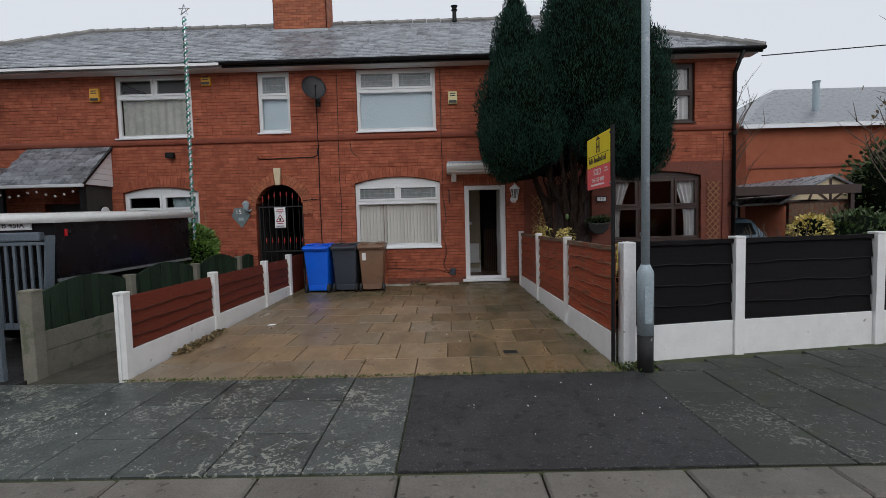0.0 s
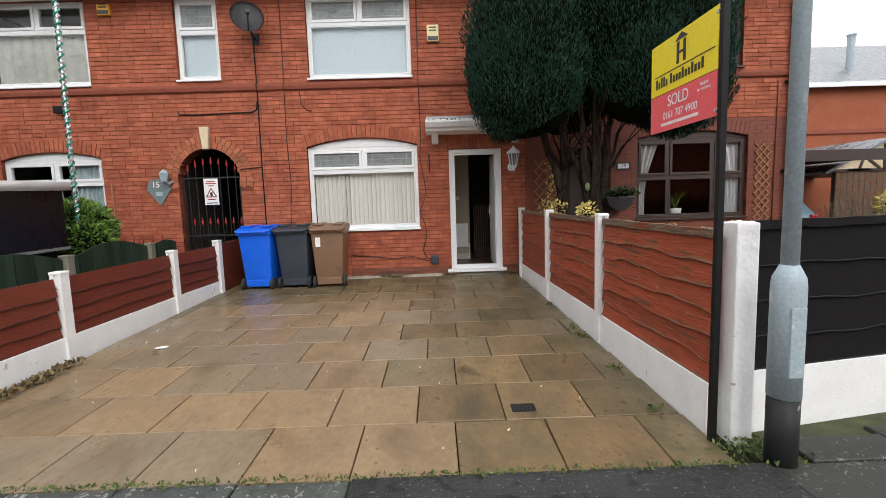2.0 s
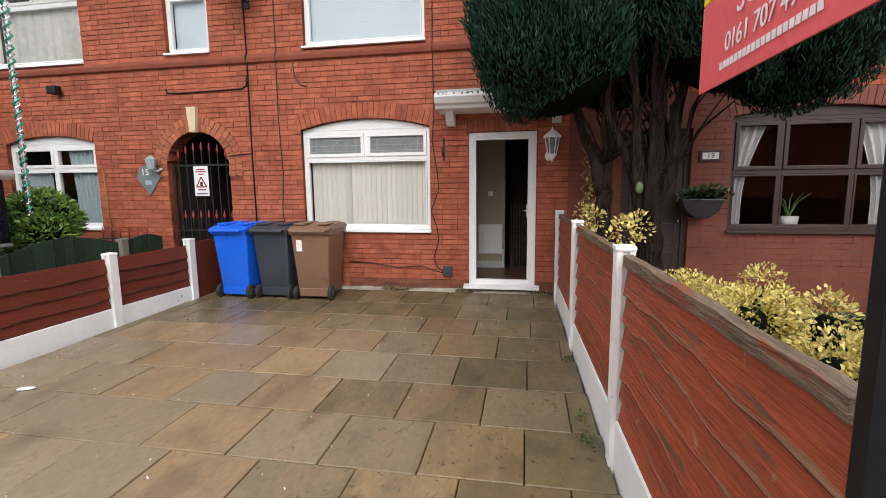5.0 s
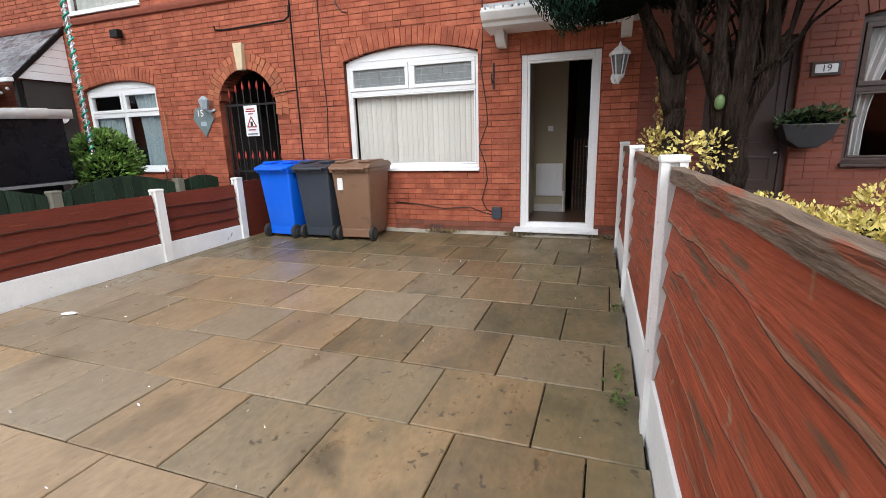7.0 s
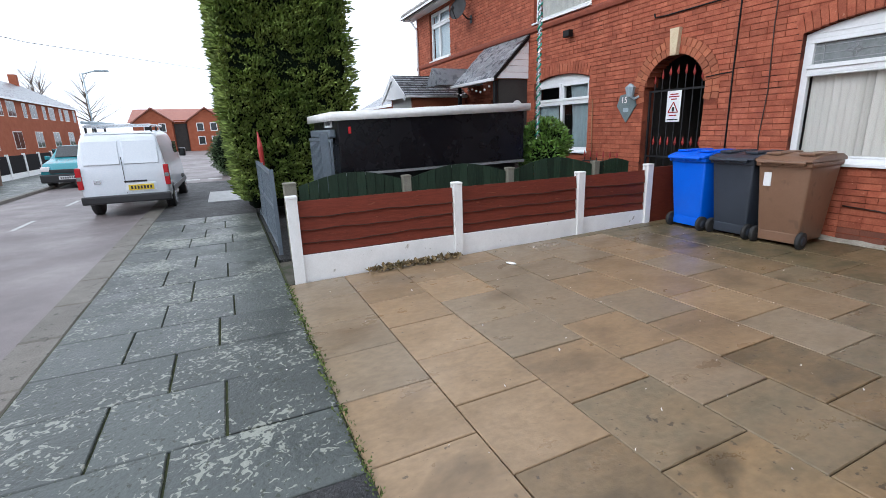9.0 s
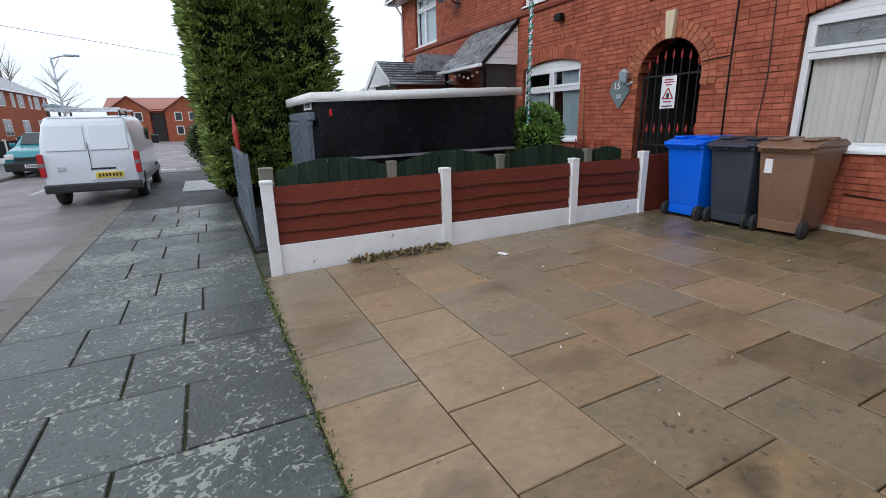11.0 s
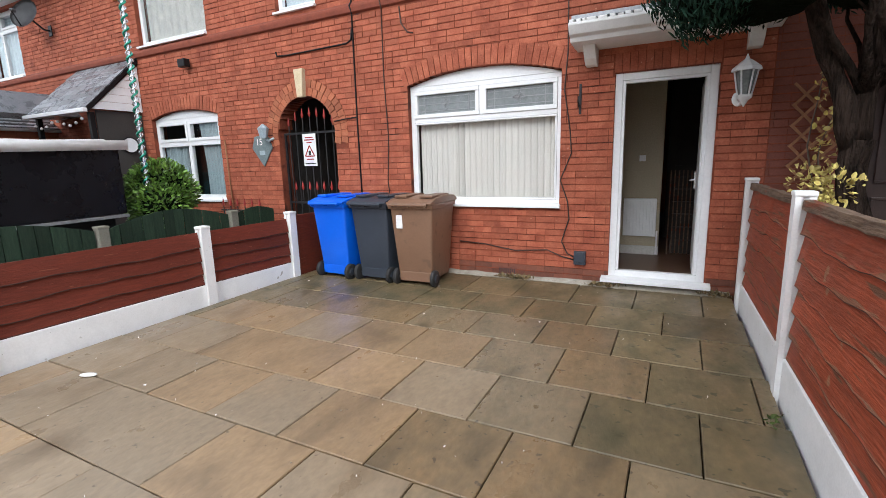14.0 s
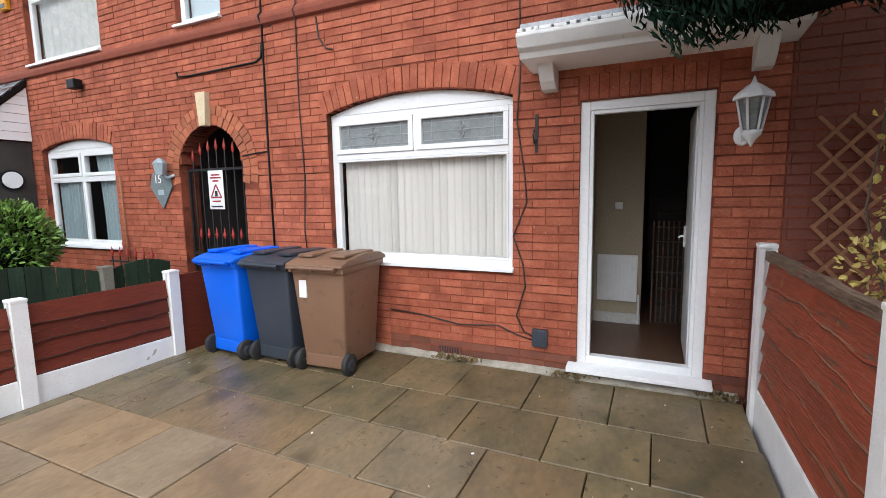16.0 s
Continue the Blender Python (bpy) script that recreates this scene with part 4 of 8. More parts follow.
for i in range(5):
    bm = bmesh.new()
    a = i * 1.3
    tube(bm, [(4.75, 11.19, 1.08), (4.75 + 0.1 * math.cos(a), 11.19 + 0.05 * math.sin(a), 1.3), (4.75 + 0.26 * math.cos(a), 11.19 + 0.08 * math.sin(a), 1.42)], [0.008, 0.006, 0.003], 5)
    part("stem", bm, M_BUSH, pot)
tagged(part("window_board", bbox(3.87, 5.91, 11.03, 11.3, 0.93, 0.958), M_DARKWOOD), kind="structure", label="dark inner window board")


def front_door():
    x0, x1, z0, z1, _ = OPEN["door_main"]
    y0 = WALL_Y + 0.02
    d = thing("door_main", (0.88, WALL_Y, z0), "open white plastic front door and frame", "door", kind="structure")
    bm = bmesh.new()
    t = 0.075
    box(bm, x0, x0 + t, y0, y0 + 0.08, z0, z1)
    box(bm, x1 - t, x1, y0, y0 + 0.08, z0, z1)
    box(bm, x0 + t, x1 - t, y0, y0 + 0.08, z1 - t, z1)
    box(bm, x0 + t, x1 - t, y0, y0 + 0.08, z0, z0 + 0.07)
    part("door_frame", bevel(bm, 0.006), M_UPVC, d)
    bm = bmesh.new()
    s = 0.03
    a0, a1 = x0 + t, x1 - t
    box(bm, a0, a0 + s, y0 + 0.012, y0 + 0.07, z0 + 0.07, z1 - t)
    box(bm, a1 - s, a1, y0 + 0.012, y0 + 0.07, z0 + 0.07, z1 - t)
    box(bm, a0 + s, a1 - s, y0 + 0.012, y0 + 0.07, z1 - t - s, z1 - t)
    part("door_rebate", bevel(bm, 0.004), M_UPVC, d)
    bm = bmesh.new()
    prism(bm, [(WALL_Y - 0.12, z0 - 0.05), (WALL_Y - 0.12, z0 - 0.012), (WALL_Y - 0.03, z0 + 0.004), (WALL_Y + 0.1, z0 + 0.004), (WALL_Y + 0.1, z0 - 0.05)], "x", x0 - 0.07, x1 + 0.06)
    part("door_sill", bevel(bm, 0.005), M_UPVC, d, "white projecting door sill")
    leaf = part("door_leaf", bbox(1.245, 1.295, 10.99, 11.84, z0 + 0.03, z1 - t - 0.01, 0.004), M_UPVC, d, "white door leaf swung fully inward")
    bm = bmesh.new()
    box(bm, 1.225, 1.247, 11.74, 11.78, 1.05, 1.25)
    tube(bm, [(1.235, 11.76, 1.15), (1.19, 11.76, 1.15), (1.185, 11.65, 1.15)], 0.009, 8)
    part("handle", bm, M_SILVER, leaf, "chrome lever handle")


front_door()
# hallway seen through the open door
tagged(part("hall_wall_front", bbox(-0.6, 0.86, 12.35, 12.45, 0.1, 2.72), M_CREAMWALL), kind="structure", label="cream hall wall facing the door")
tagged(part("hall_wall_left", bbox(0.30, 0.36, 11.14, 12.35, 0.1, 2.72), M_CREAMWALL), kind="structure", label="cream hall side wall")
tagged(part("hall_wall_end", bbox(0.88, 1.97, 14.0, 14.1, 0.1, 2.72), M_DARKIN), kind="structure", label="end wall of the hall, indoor shade put into its colour")
rad = thing("radiator", (0.68, 12.33, 0.2), "white panel radiator on the hall wall", "radiator")
part("panel", bbox(0.40, 0.82, 12.29, 12.33, 0.36, 0.88, 0.012), M_UPVC, rad)
for i in range(9):
    part("rib", bbox(0.43 + i * 0.042, 0.448 + i * 0.042, 12.282, 12.292, 0.40, 0.84, 0.004), M_UPVC, rad)
bm = bmesh.new()
tube(bm, [(0.835, 12.31, 0.44), (0.835, 12.31, 0.12)], 0.012, 8)
part("valve_pipe", bm, M_UPVC, rad)
tagged(part("skirting", bbox(0.37, 0.86, 12.325, 12.348, 0.1, 0.22, 0.004), M_GREYWALL), kind="structure", label="pale skirting board in the hall")
tagged(part("light_switch", bbox(0.57, 0.65, 12.338, 12.348, 1.38, 1.46, 0.003), M_UPVC), "white square light switch", "switch")
stair = thing("staircase", (1.45, 12.4, 0.1), "staircase with slim upright balusters, indoor shade put into its steps", "staircase")
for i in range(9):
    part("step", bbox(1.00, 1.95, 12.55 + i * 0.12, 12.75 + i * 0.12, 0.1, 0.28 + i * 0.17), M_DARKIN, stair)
for i in range(11):
    part("baluster", bbox(0.96 + i * 0.05, 0.975 + i * 0.05, 12.48, 12.495, 0.1, 1.25), M_RAIL, stair)


def corner_door():
    x0, x1, z0, z1, _ = OPEN["door_corner"]
    d = thing("door_corner", (2.94, WALL_Y, z0), "closed dark brown panelled front door", "door", kind="structure")
    y = WALL_Y + 0.06
    bm = bmesh.new()
    box(bm, x0, x0 + 0.07, y, y + 0.08, z0, z1)
    box(bm, x1 - 0.07, x1, y, y + 0.08, z0, z1)
    box(bm, x0 + 0.07, x1 - 0.07, y, y + 0.08, z1 - 0.07, z1)
    part("door_frame", bevel(bm, 0.005), M_DARKWOOD, d)
    leaf = part("door_leaf", bbox(x0 + 0.072, x1 - 0.072, y + 0.02, y + 0.06, z0 + 0.02, z1 - 0.072, 0.004), M_DARKWOOD, d)
    for a, b, c, e in ((2.63, 2.90, 0.15, 0.62), (2.98, 3.25, 0.15, 0.62), (2.63, 2.90, 0.72, 1.02), (2.98, 3.25, 0.72, 1.02), (2.63, 2.90, 1.14, 2.05), (2.98, 3.25, 1.14, 2.05)):
        part("moulding", frame_bars(a, b, c, e, 0.03, y + 0.004, y + 0.022, 0.005), M_DARKWOOD, leaf)
    bm = bmesh.new()
    bmesh.ops.create_uvsphere(bm, u_segments=12, v_segments=8, radius=0.022, matrix=pose(3.27, y, 1.05))
    part("knob", bm, M_SILVER, leaf, "small chrome knob", True)


corner_door()
part("door_leaf", bbox(-9.5, -8.5, WALL_Y + 0.08, WALL_Y + 0.13, -0.1, 2.12, 0.01), M_DARKIN, thing("door_far", (-9.0, WALL_Y, -0.1), "dark door under the slate porch", "door", kind="structure"))


# ---- the iron gate in the round arch ----
def iron_gate():
    g = thing("iron_gate", (-3.97, WALL_Y + 0.1, -0.05), "black wrought iron gate with red spear tips", "gate")
    y = WALL_Y + 0.10
    bm = bmesh.new()
    for z in (0.12, 0.86, 1.92):
        box(bm, -4.50, -3.44, y - 0.012, y + 0.012, z, z + 0.03)
    for x in (-4.50, -3.47):
        box(bm, x, x + 0.03, y - 0.014, y + 0.014, 0.0, 1.95)
    part("gate_frame", bm, M_IRON, g)
    n = 7
    for i in range(n):
        x = -4.40 + i * (0.86 / (n - 1))
        top = 1.95 + 0.30 * math.sqrt(max(0, 1 - ((i - 3) / 3.8) ** 2)) - 0.06
        bm = bmesh.new()
        tube(bm, [(x, y, 0.03), (x, y, top)], 0.0085, 6)
        bar = part("bar", bm, M_IRON, g)
        bm = bmesh.new()
        tube(bm, [(x, y, top - 0.02), (x, y, top + 0.02), (x, y, top + 0.12)], [0.009, 0.022, 0.002], 6)
        part("spear_tip", bm, M_REDTIP, bar, "red painted spear tip")
        bm = bmesh.new()
        tube(bm, [(x + 0.05, y, 0.88), (x + 0.05, y, 1.08)], 0.007, 6)
        part("dog_bar", bm, M_IRON, bar, "short upright bar")
        bm = bmesh.new()
        tube(bm, [(x + 0.05, y, 1.07), (x + 0.05, y, 1.11), (x + 0.05, y, 1.21)], [0.008, 0.022, 0.002], 6)
        part("dog_tip", bm, M_REDTIP, bar, "red painted spear tip")
    for i in range(6):
        x = -4.36 + i * 0.155
        bm = bmesh.new()
        pts = [(x + (0.06 - 0.006 * k) * math.cos(k * 0.6) * 0.9, y, 0.55 + (0.12 - 0.01 * k) * math.sin(k * 0.6)) for k in range(11)]
        tube(bm, pts, 0.006, 5)
        part("scroll", bm, M_IRON, g)
    s = thing("gate_sign", (-4.0, y - 0.03, 1.56), "white warning sign with red triangle on the gate", "sign")
    part("board", bbox(-4.12, -3.86, y - 0.026, y - 0.018, 1.44, 1.92, 0.003), M_UPVC, s)
    bm = bmesh.new()
    for a in range(3):
        p, q = [(-3.99 + 0.105 * math.sin(k * 2.0944), 1.64 + 0.105 * math.cos(k * 2.0944)) for k in (a, a + 1)]
        d = Vector((q[0] - p[0], q[1] - p[1]))
        m = Matrix.Translation(((p[0] + q[0]) / 2, y - 0.029, (p[1] + q[1]) / 2)) @ Matrix.Rotation(-math.atan2(d.y, d.x), 4, "Y")
        box(bm, -d.length / 2, d.length / 2, -0.0015, 0.0015, -0.009, 0.009, m)
    part("triangle", bm, M_REDTIP, s, "red warning triangle")
    part("pictogram", bbox(-4.012, -3.968, y - 0.030, y - 0.027, 1.60, 1.67, 0.001), M_INK, s)
    for z, w, mm in ((1.865, 0.15, M_REDTIP), (1.83, 0.19, M_REDTIP), (1.79, 0.1, M_REDTIP), (1.475, 0.2, M_INK), (1.54, 0.14, M_REDTIP)):
        part("line_of_print", bbox(-3.99 - w / 2, -3.99 + w / 2, y - 0.029, y - 0.026, z - 0.009, z + 0.009), mm, s)
    tagged(part("passage_floor", bbox(-4.57, -3.37, WALL_Y + 0.27, 17.98, 0.102, 0.12), M_CONC), kind="structure", label="concrete floor of the covered passage")


iron_gate()


def low_railing():
    """A short iron railing under the neighbour's wall, beyond the green fence."""
    r = thing("iron_railing", (-5.05, 10.55, -0.12), "low black iron railing with dull red spear tips", "railing")
    y = 10.55
    for z in (0.12, 0.76):
        part("rail", bbox(-5.62, -4.68, y - 0.010, y + 0.010, z, z + 0.025, 0.003), M_IRON, r)
    for i in range(6):
        x = -5.56 + i * 0.165
        bm = bmesh.new()
        tube(bm, [(x, y, -0.14), (x, y, 0.86)], 0.008, 6)
        bar = part("bar", bm, M_IRON, r)
        bm = bmesh.new()
        tube(bm, [(x, y, 0.84), (x, y, 0.88), (x, y, 0.97)], [0.008, 0.020, 0.002], 6)
        part("spear_tip", bm, M_REDTIP, bar, "dull red spear tip")


low_railing()


# ---- canopy over the front door ----
def door_canopy():
    c = thing("door_canopy", (0.85, WALL_Y, 2.62), "white moulded concrete canopy over the front door", "canopy")
    bm = bmesh.new()
    prism(bm, [(WALL_Y, 2.57), (WALL_Y - 0.40, 2.59), (WALL_Y - 0.42, 2.63), (WALL_Y - 0.47, 2.65), (WALL_Y - 0.52, 2.725), (WALL_Y - 0.52, 2.75), (WALL_Y, 2.82)], "x", 0.0, 1.82)
    part("slab", bevel(bm, 0.006), M_WHITE, c)
    for x in (0.10, 1.56):
        bm = bmesh.new()
        prism(bm, [(WALL_Y, 2.40), (WALL_Y - 0.10, 2.41), (WALL_Y - 0.17, 2.46), (WALL_Y - 0.25, 2.56), (WALL_Y - 0.27, 2.60), (WALL_Y, 2.60)], "x", x, x + 0.12)
        part("corbel", bevel(bm, 0.006), M_WHITE, c, "white curved corbel")
    bm = bmesh.new()
    x = 0.01
    while x < 1.81:
        w = RNG.uniform(0.03, 0.09)
        box(bm, x, min(x + w, 1.82), WALL_Y - 0.52, WALL_Y - 0.44, 2.748, 2.765 + RNG.uniform(0, 0.014))
        x += w + RNG.uniform(0.004, 0.04)
    part("flaking_edge", bevel(bm, 0.004, 1), M_WHITE, c, "flaking mortar along the top edge")
    part("lead_top", bbox(0.02, 1.80, WALL_Y - 0.46, WALL_Y - 0.002, 2.788, 2.825), M_LEAD, c, "grey lead cover")


door_canopy()


# ---- wheelie bins ----
def wheelie_bin(x, y, turn, body_mat, label):
    b = thing("wheelie_bin", (0, 0, 0), label, "wheelie bin", "bins by the house")
    def tapered(z0, z1, w0, d0, w1, d1, yo0, yo1, bev):
        bm = bmesh.new()
        vs = [bm.verts.new(p) for p in ((-w0 / 2, yo0, z0), (w0 / 2, yo0, z0), (w0 / 2, yo0 + d0, z0), (-w0 / 2, yo0 + d0, z0), (-w1 / 2, yo1, z1), (w1 / 2, yo1, z1), (w1 / 2, yo1 + d1, z1), (-w1 / 2, yo1 + d1, z1))]
        for f in ((3, 2, 1, 0), (4, 5, 6, 7), (0, 1, 5, 4), (1, 2, 6, 5), (2, 3, 7, 6), (3, 0, 4, 7)):
            bm.faces.new([vs[i] for i in f])
        return bevel(bm, bev, 3)
    part("body", tapered(0.06, 0.96, 0.44, 0.52, 0.55, 0.66, 0.06, -0.02, 0.03), body_mat, b, "", True)
    part("rim", tapered(0.93, 0.985, 0.575, 0.70, 0.585, 0.71, -0.04, -0.045, 0.012), body_mat, b)
    lid = bmesh.new()
    prism(lid, [(-0.07, 0.985), (-0.07, 1.01), (0.05, 1.045), (0.35, 1.075), (0.60, 1.06), (0.70, 1.02), (0.71, 0.985)], "x", -0.295, 0.295)
    lid = part("lid", bevel(lid, 0.012, 2), body_mat, b, "domed hinged lid")
    for s in (-0.17, 0.17):
        part("lid_rib", bbox(s - 0.08, s + 0.08, 0.06, 0.55, 1.055, 1.085, 0.012), body_mat, lid)
    bm = bmesh.new()
    tube(bm, [(-0.25, -0.10, 0.985), (0.25, -0.10, 0.985)], 0.016, 8)
    for s in (-0.22, 0.0, 0.22):
        box(bm, s - 0.012, s + 0.012, -0.10, -0.02, 0.955, 0.995)
    part("handle_bar", bm, body_mat, b)
    part("axle_skirt", bbox(-0.21, 0.21, 0.045, 0.12, 0.05, 0.17, 0.012), body_mat, b)
    bm = bmesh.new()
    tube(bm, [(-0.27, 0.06, 0.10), (0.27, 0.06, 0.10)], 0.012, 8)
    part("axle", bm, M_IRON, b)
    for s in (-1, 1):
        bm = bmesh.new()
        tube(bm, [(s * 0.225, 0.06, 0.10), (s * 0.232, 0.06, 0.10), (s * 0.268, 0.06, 0.10), (s * 0.275, 0.06, 0.10)], [0.088, 0.10, 0.10, 0.088], 24)
        w = part("wheel", bm, M_RUBBER, b, "black rubber wheel", True)
        bm = bmesh.new()
        tube(bm, [(s * 0.274, 0.06, 0.10), (s * 0.284, 0.06, 0.10)], [0.055, 0.035], 16)
        part("hub", bm, M_GREY, w)
    b.matrix_basis = pose(x, y, drive_z(y) - 0.005, 0, 0, turn)
    return b


wheelie_bin(-2.91, 10.03, -4, M_BLUE, "bright blue wheelie bin, lid closed, beside fence")
wheelie_bin(-2.30, 10.05, -3, M_GREY, "charcoal grey wheelie bin between two others")
brown_bin = wheelie_bin(-1.70, 10.05, 3, M_BINBR, "brown wheelie bin with white paper label")
part("label_sticker", bbox(-0.20, -0.12, -0.012, 0.012, 0.70, 0.86, 0.003), M_UPVC, brown_bin, "white paper label")


# ---- fences ----
def wavy_board(x0, x1, zb, zt, phase, thick=0.03, wave=1.0, worn=0.016):
    """A waney-edged board along local x: straight head, wandering foot; front at local y = 0."""
    bm = bmesh.new()
    n = 16
    lo, hi = [], []
    for i in range(n + 1):
        x = x0 + (x1 - x0) * i / n
        w = 0.013 * math.sin(x * 5.1 + phase) + 0.008 * math.sin(x * 13.7 + phase * 2.3) + 0.012 * noise.noise((x * 3, phase, 0))
        lo.append((x, zb + w * wave))
        hi.append((x, zt))
    strip = [0.008 + worn * abs(noise.noise((x * 4, phase, 3))) for x, _ in lo]
    a = [bm.verts.new((x, -thick, z)) for x, z in lo]
    rim = [bm.verts.new((x, -thick - 0.001, z + 0.005)) for x, z in lo]
    e = [bm.verts.new((x, -thick + 0.002, z + s)) for (x, z), s in zip(lo, strip)]
    b = [bm.verts.new((x, -0.004, z)) for x, z in hi]
    c = [bm.verts.new((x, 0.0, z)) for x, z in lo]
    d = [bm.verts.new((x, 0.004, z)) for x, z in hi]
    for i in range(n):
        bm.faces.new((e[i], e[i + 1], b[i + 1], b[i]))
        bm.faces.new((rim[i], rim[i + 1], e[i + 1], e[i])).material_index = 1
        # Slot 2, rim and underside: lap shadow put into the colour.
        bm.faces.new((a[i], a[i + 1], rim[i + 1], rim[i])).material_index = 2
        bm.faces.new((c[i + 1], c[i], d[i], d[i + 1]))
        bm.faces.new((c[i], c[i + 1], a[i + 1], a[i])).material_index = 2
        bm.faces.new((b[i], b[i + 1], d[i + 1], d[i]))
    bm.faces.new((a[0], rim[0], e[0], b[0], d[0], c[0]))
    bm.faces.new((a[-1], c[-1], d[-1], b[-1], e[-1], rim[-1]))
    return bm


def along(p, q):
    """A frame with local x from p to q in plan and local -y the face to the viewer's side."""
    d = Vector((q[0] - p[0], q[1] - p[1], 0))
    a = math.atan2(d.y, d.x)
    return Matrix.Translation((p[0], p[1], 0)) @ Matrix.Rotation(a, 4, "Z"), d.length


def fence_bay(p, q, z0, z1, rows, mat, label, group, board_h, gravel_z, gravel_mat, rail=True, flip=False, ground=-0.12):
    m, ln = along(p, q)
    set_back = m @ Matrix.Translation((0, 0.02, 0))
    f = thing("board_fence", (p[0], p[1], gravel_z), label, "fence panel", group)
    for i in range(rows):
        zt = z1 - i * (z1 - z0) / rows
        zb = z1 - (i + 1) * (z1 - z0) / rows - 0.03
        bm = wavy_board(0.0, ln, max(zb, z0), zt, RNG.uniform(0, 20), wave=0.0 if i == rows - 1 else (1.0 if mat is M_FENCE else 0.6), worn=0.05 if mat is M_FENCE else 0.006)
        if flip:
            bmesh.ops.transform(bm, matrix=Matrix.Scale(-1, 4, (0, 1, 0)), verts=bm.verts)
            bmesh.ops.reverse_faces(bm, faces=bm.faces)
        bmesh.ops.transform(bm, matrix=set_back, verts=bm.verts)
        board = part("board", bm, mat, f)
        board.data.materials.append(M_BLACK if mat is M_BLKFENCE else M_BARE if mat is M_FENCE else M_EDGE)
        # Dark slot for the painted shadow line along the board's foot.
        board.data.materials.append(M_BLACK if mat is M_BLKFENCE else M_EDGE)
    s = -1 if flip else 1
    if rail:
        bm = bmesh.new()
        box(bm, 0, ln, -0.038, 0.014, z1 - 0.03, z1 + 0.024)
        bmesh.ops.subdivide_edges(bm, edges=[e for e in bm.edges if e.calc_length() > 0.5], cuts=14)
        for v in bm.verts:
            v.co.z += 0.012 * noise.noise(v.co * 6)
            v.co.y += 0.012 * noise.noise(v.co * 7 + Vector((3, 1, 2)))
        bmesh.ops.transform(bm, matrix=set_back, verts=bm.verts)
        part("top_rail", bm, M_RAIL if mat is M_FENCE else mat, f, "weathered top rail")
    g = bmesh.new()
    box(g, 0, ln, -0.025, 0.025, ground - 0.1, gravel_z)
    bevel(g, 0.006)
    bmesh.ops.transform(g, matrix=m, verts=g.verts)
    tagged(part("gravel_board", g, gravel_mat), "low painted concrete gravel board under the fence", "gravel board", group)
    return f


def concrete_post(x, y, z1, w, turn, mat, label, group, ground=-0.12, slot=True, hook=0):
    p = thing("fence_post", (x, y, ground), label, "fence post", group)
    bm = bmesh.new()
    h = w / 2
    s = 0.02 if slot else 0.0
    prof = [(-h, -h), (h, -h), (h, -0.018), (h - s, -0.018), (h - s, 0.018), (h, 0.018), (h, h), (-h, h), (-h, 0.018), (-h + s, 0.018), (-h + s, -0.018), (-h, -0.018)] if slot else [(-h, -h), (h, -h), (h, h), (-h, h)]
    prism(bm, prof, "z", ground - 0.1, z1 - 0.015)
    if not slot:
        bevel(bm, 0.008)
    m = pose(x, y, 0, 0, 0, turn)
    bmesh.ops.transform(bm, matrix=m, verts=bm.verts)
    part("shaft", bm, mat, p)
    bm = bmesh.new()
    box(bm, -h - 0.006, h + 0.006, -h - 0.006, h + 0.006, z1 - 0.03, z1)
    bevel(bm, 0.010)
    if hook:
        box(bm, -h - 0.05 if hook < 0 else h, -h if hook < 0 else h + 0.05, -0.03, 0.03, z1 - 0.05, z1 - 0.005)
    bmesh.ops.transform(bm, matrix=m, verts=bm.verts)
    part("cap", bm, mat, p)
    return p


# right-hand boundary, red-brown, seen from the drive (faces -x)
R_POSTS = [(1.81, 5.05), (1.76, 6.83), (1.71, 8.74), (1.67, 10.58)]
for i, (x, y) in enumerate(R_POSTS[1:]):
    concrete_post(x, y, 1.22, 0.10, 90, M_WHITE, "white painted slotted concrete fence post", "right boundary posts", hook=0)
for (a, b) in zip(R_POSTS, R_POSTS[1:]):
    d = Vector((b[0] - a[0], b[1] - a[1])).normalized() * 0.052
    d0 = d * (0.2 if a is R_POSTS[0] else 1)
    fence_bay((b[0] - d.x, b[1] - d.y), (a[0] + d0.x, a[1] + d0.y), 0.215, 1.15, 6, M_FENCE, "weathered red-brown waney board fence panel", "right boundary panels", 0.18, 0.215, M_WHITE)
tagged(part("fence_stub", bbox(1.64, 1.70, 10.64, WALL_Y - 0.012, -0.2, 1.16, 0.004), M_FENCE2), "narrow red-brown board between post and wall", "fence board")
# left-hand boundary, low and deep red, seen from the drive (faces +x)
L_POSTS = [(-3.52, 4.86), (-3.52, 6.78), (-3.51, 8.67), (-3.48, 9.92)]
for x, y in L_POSTS:
    concrete_post(x, y, 0.83 if y < 9 else 0.86, 0.105, 90, M_WHITE, "white painted slotted concrete fence post", "left boundary posts", hook=0)
for (a, b) in zip(L_POSTS, L_POSTS[1:]):
    fence_bay((a[0], a[1] + 0.054), (b[0], b[1] - 0.054), 0.185, 0.765, 4, M_FENCE2, "low deep red waney board fence panel", "left boundary panels", 0.2, 0.185, M_WHITE, rail=False)
tagged(part("fence_stub", bbox(-3.50, -3.46, 9.975, WALL_Y - 0.012, -0.05, 0.80, 0.004), M_FENCE2), "short deep red board between post and wall", "fence board")
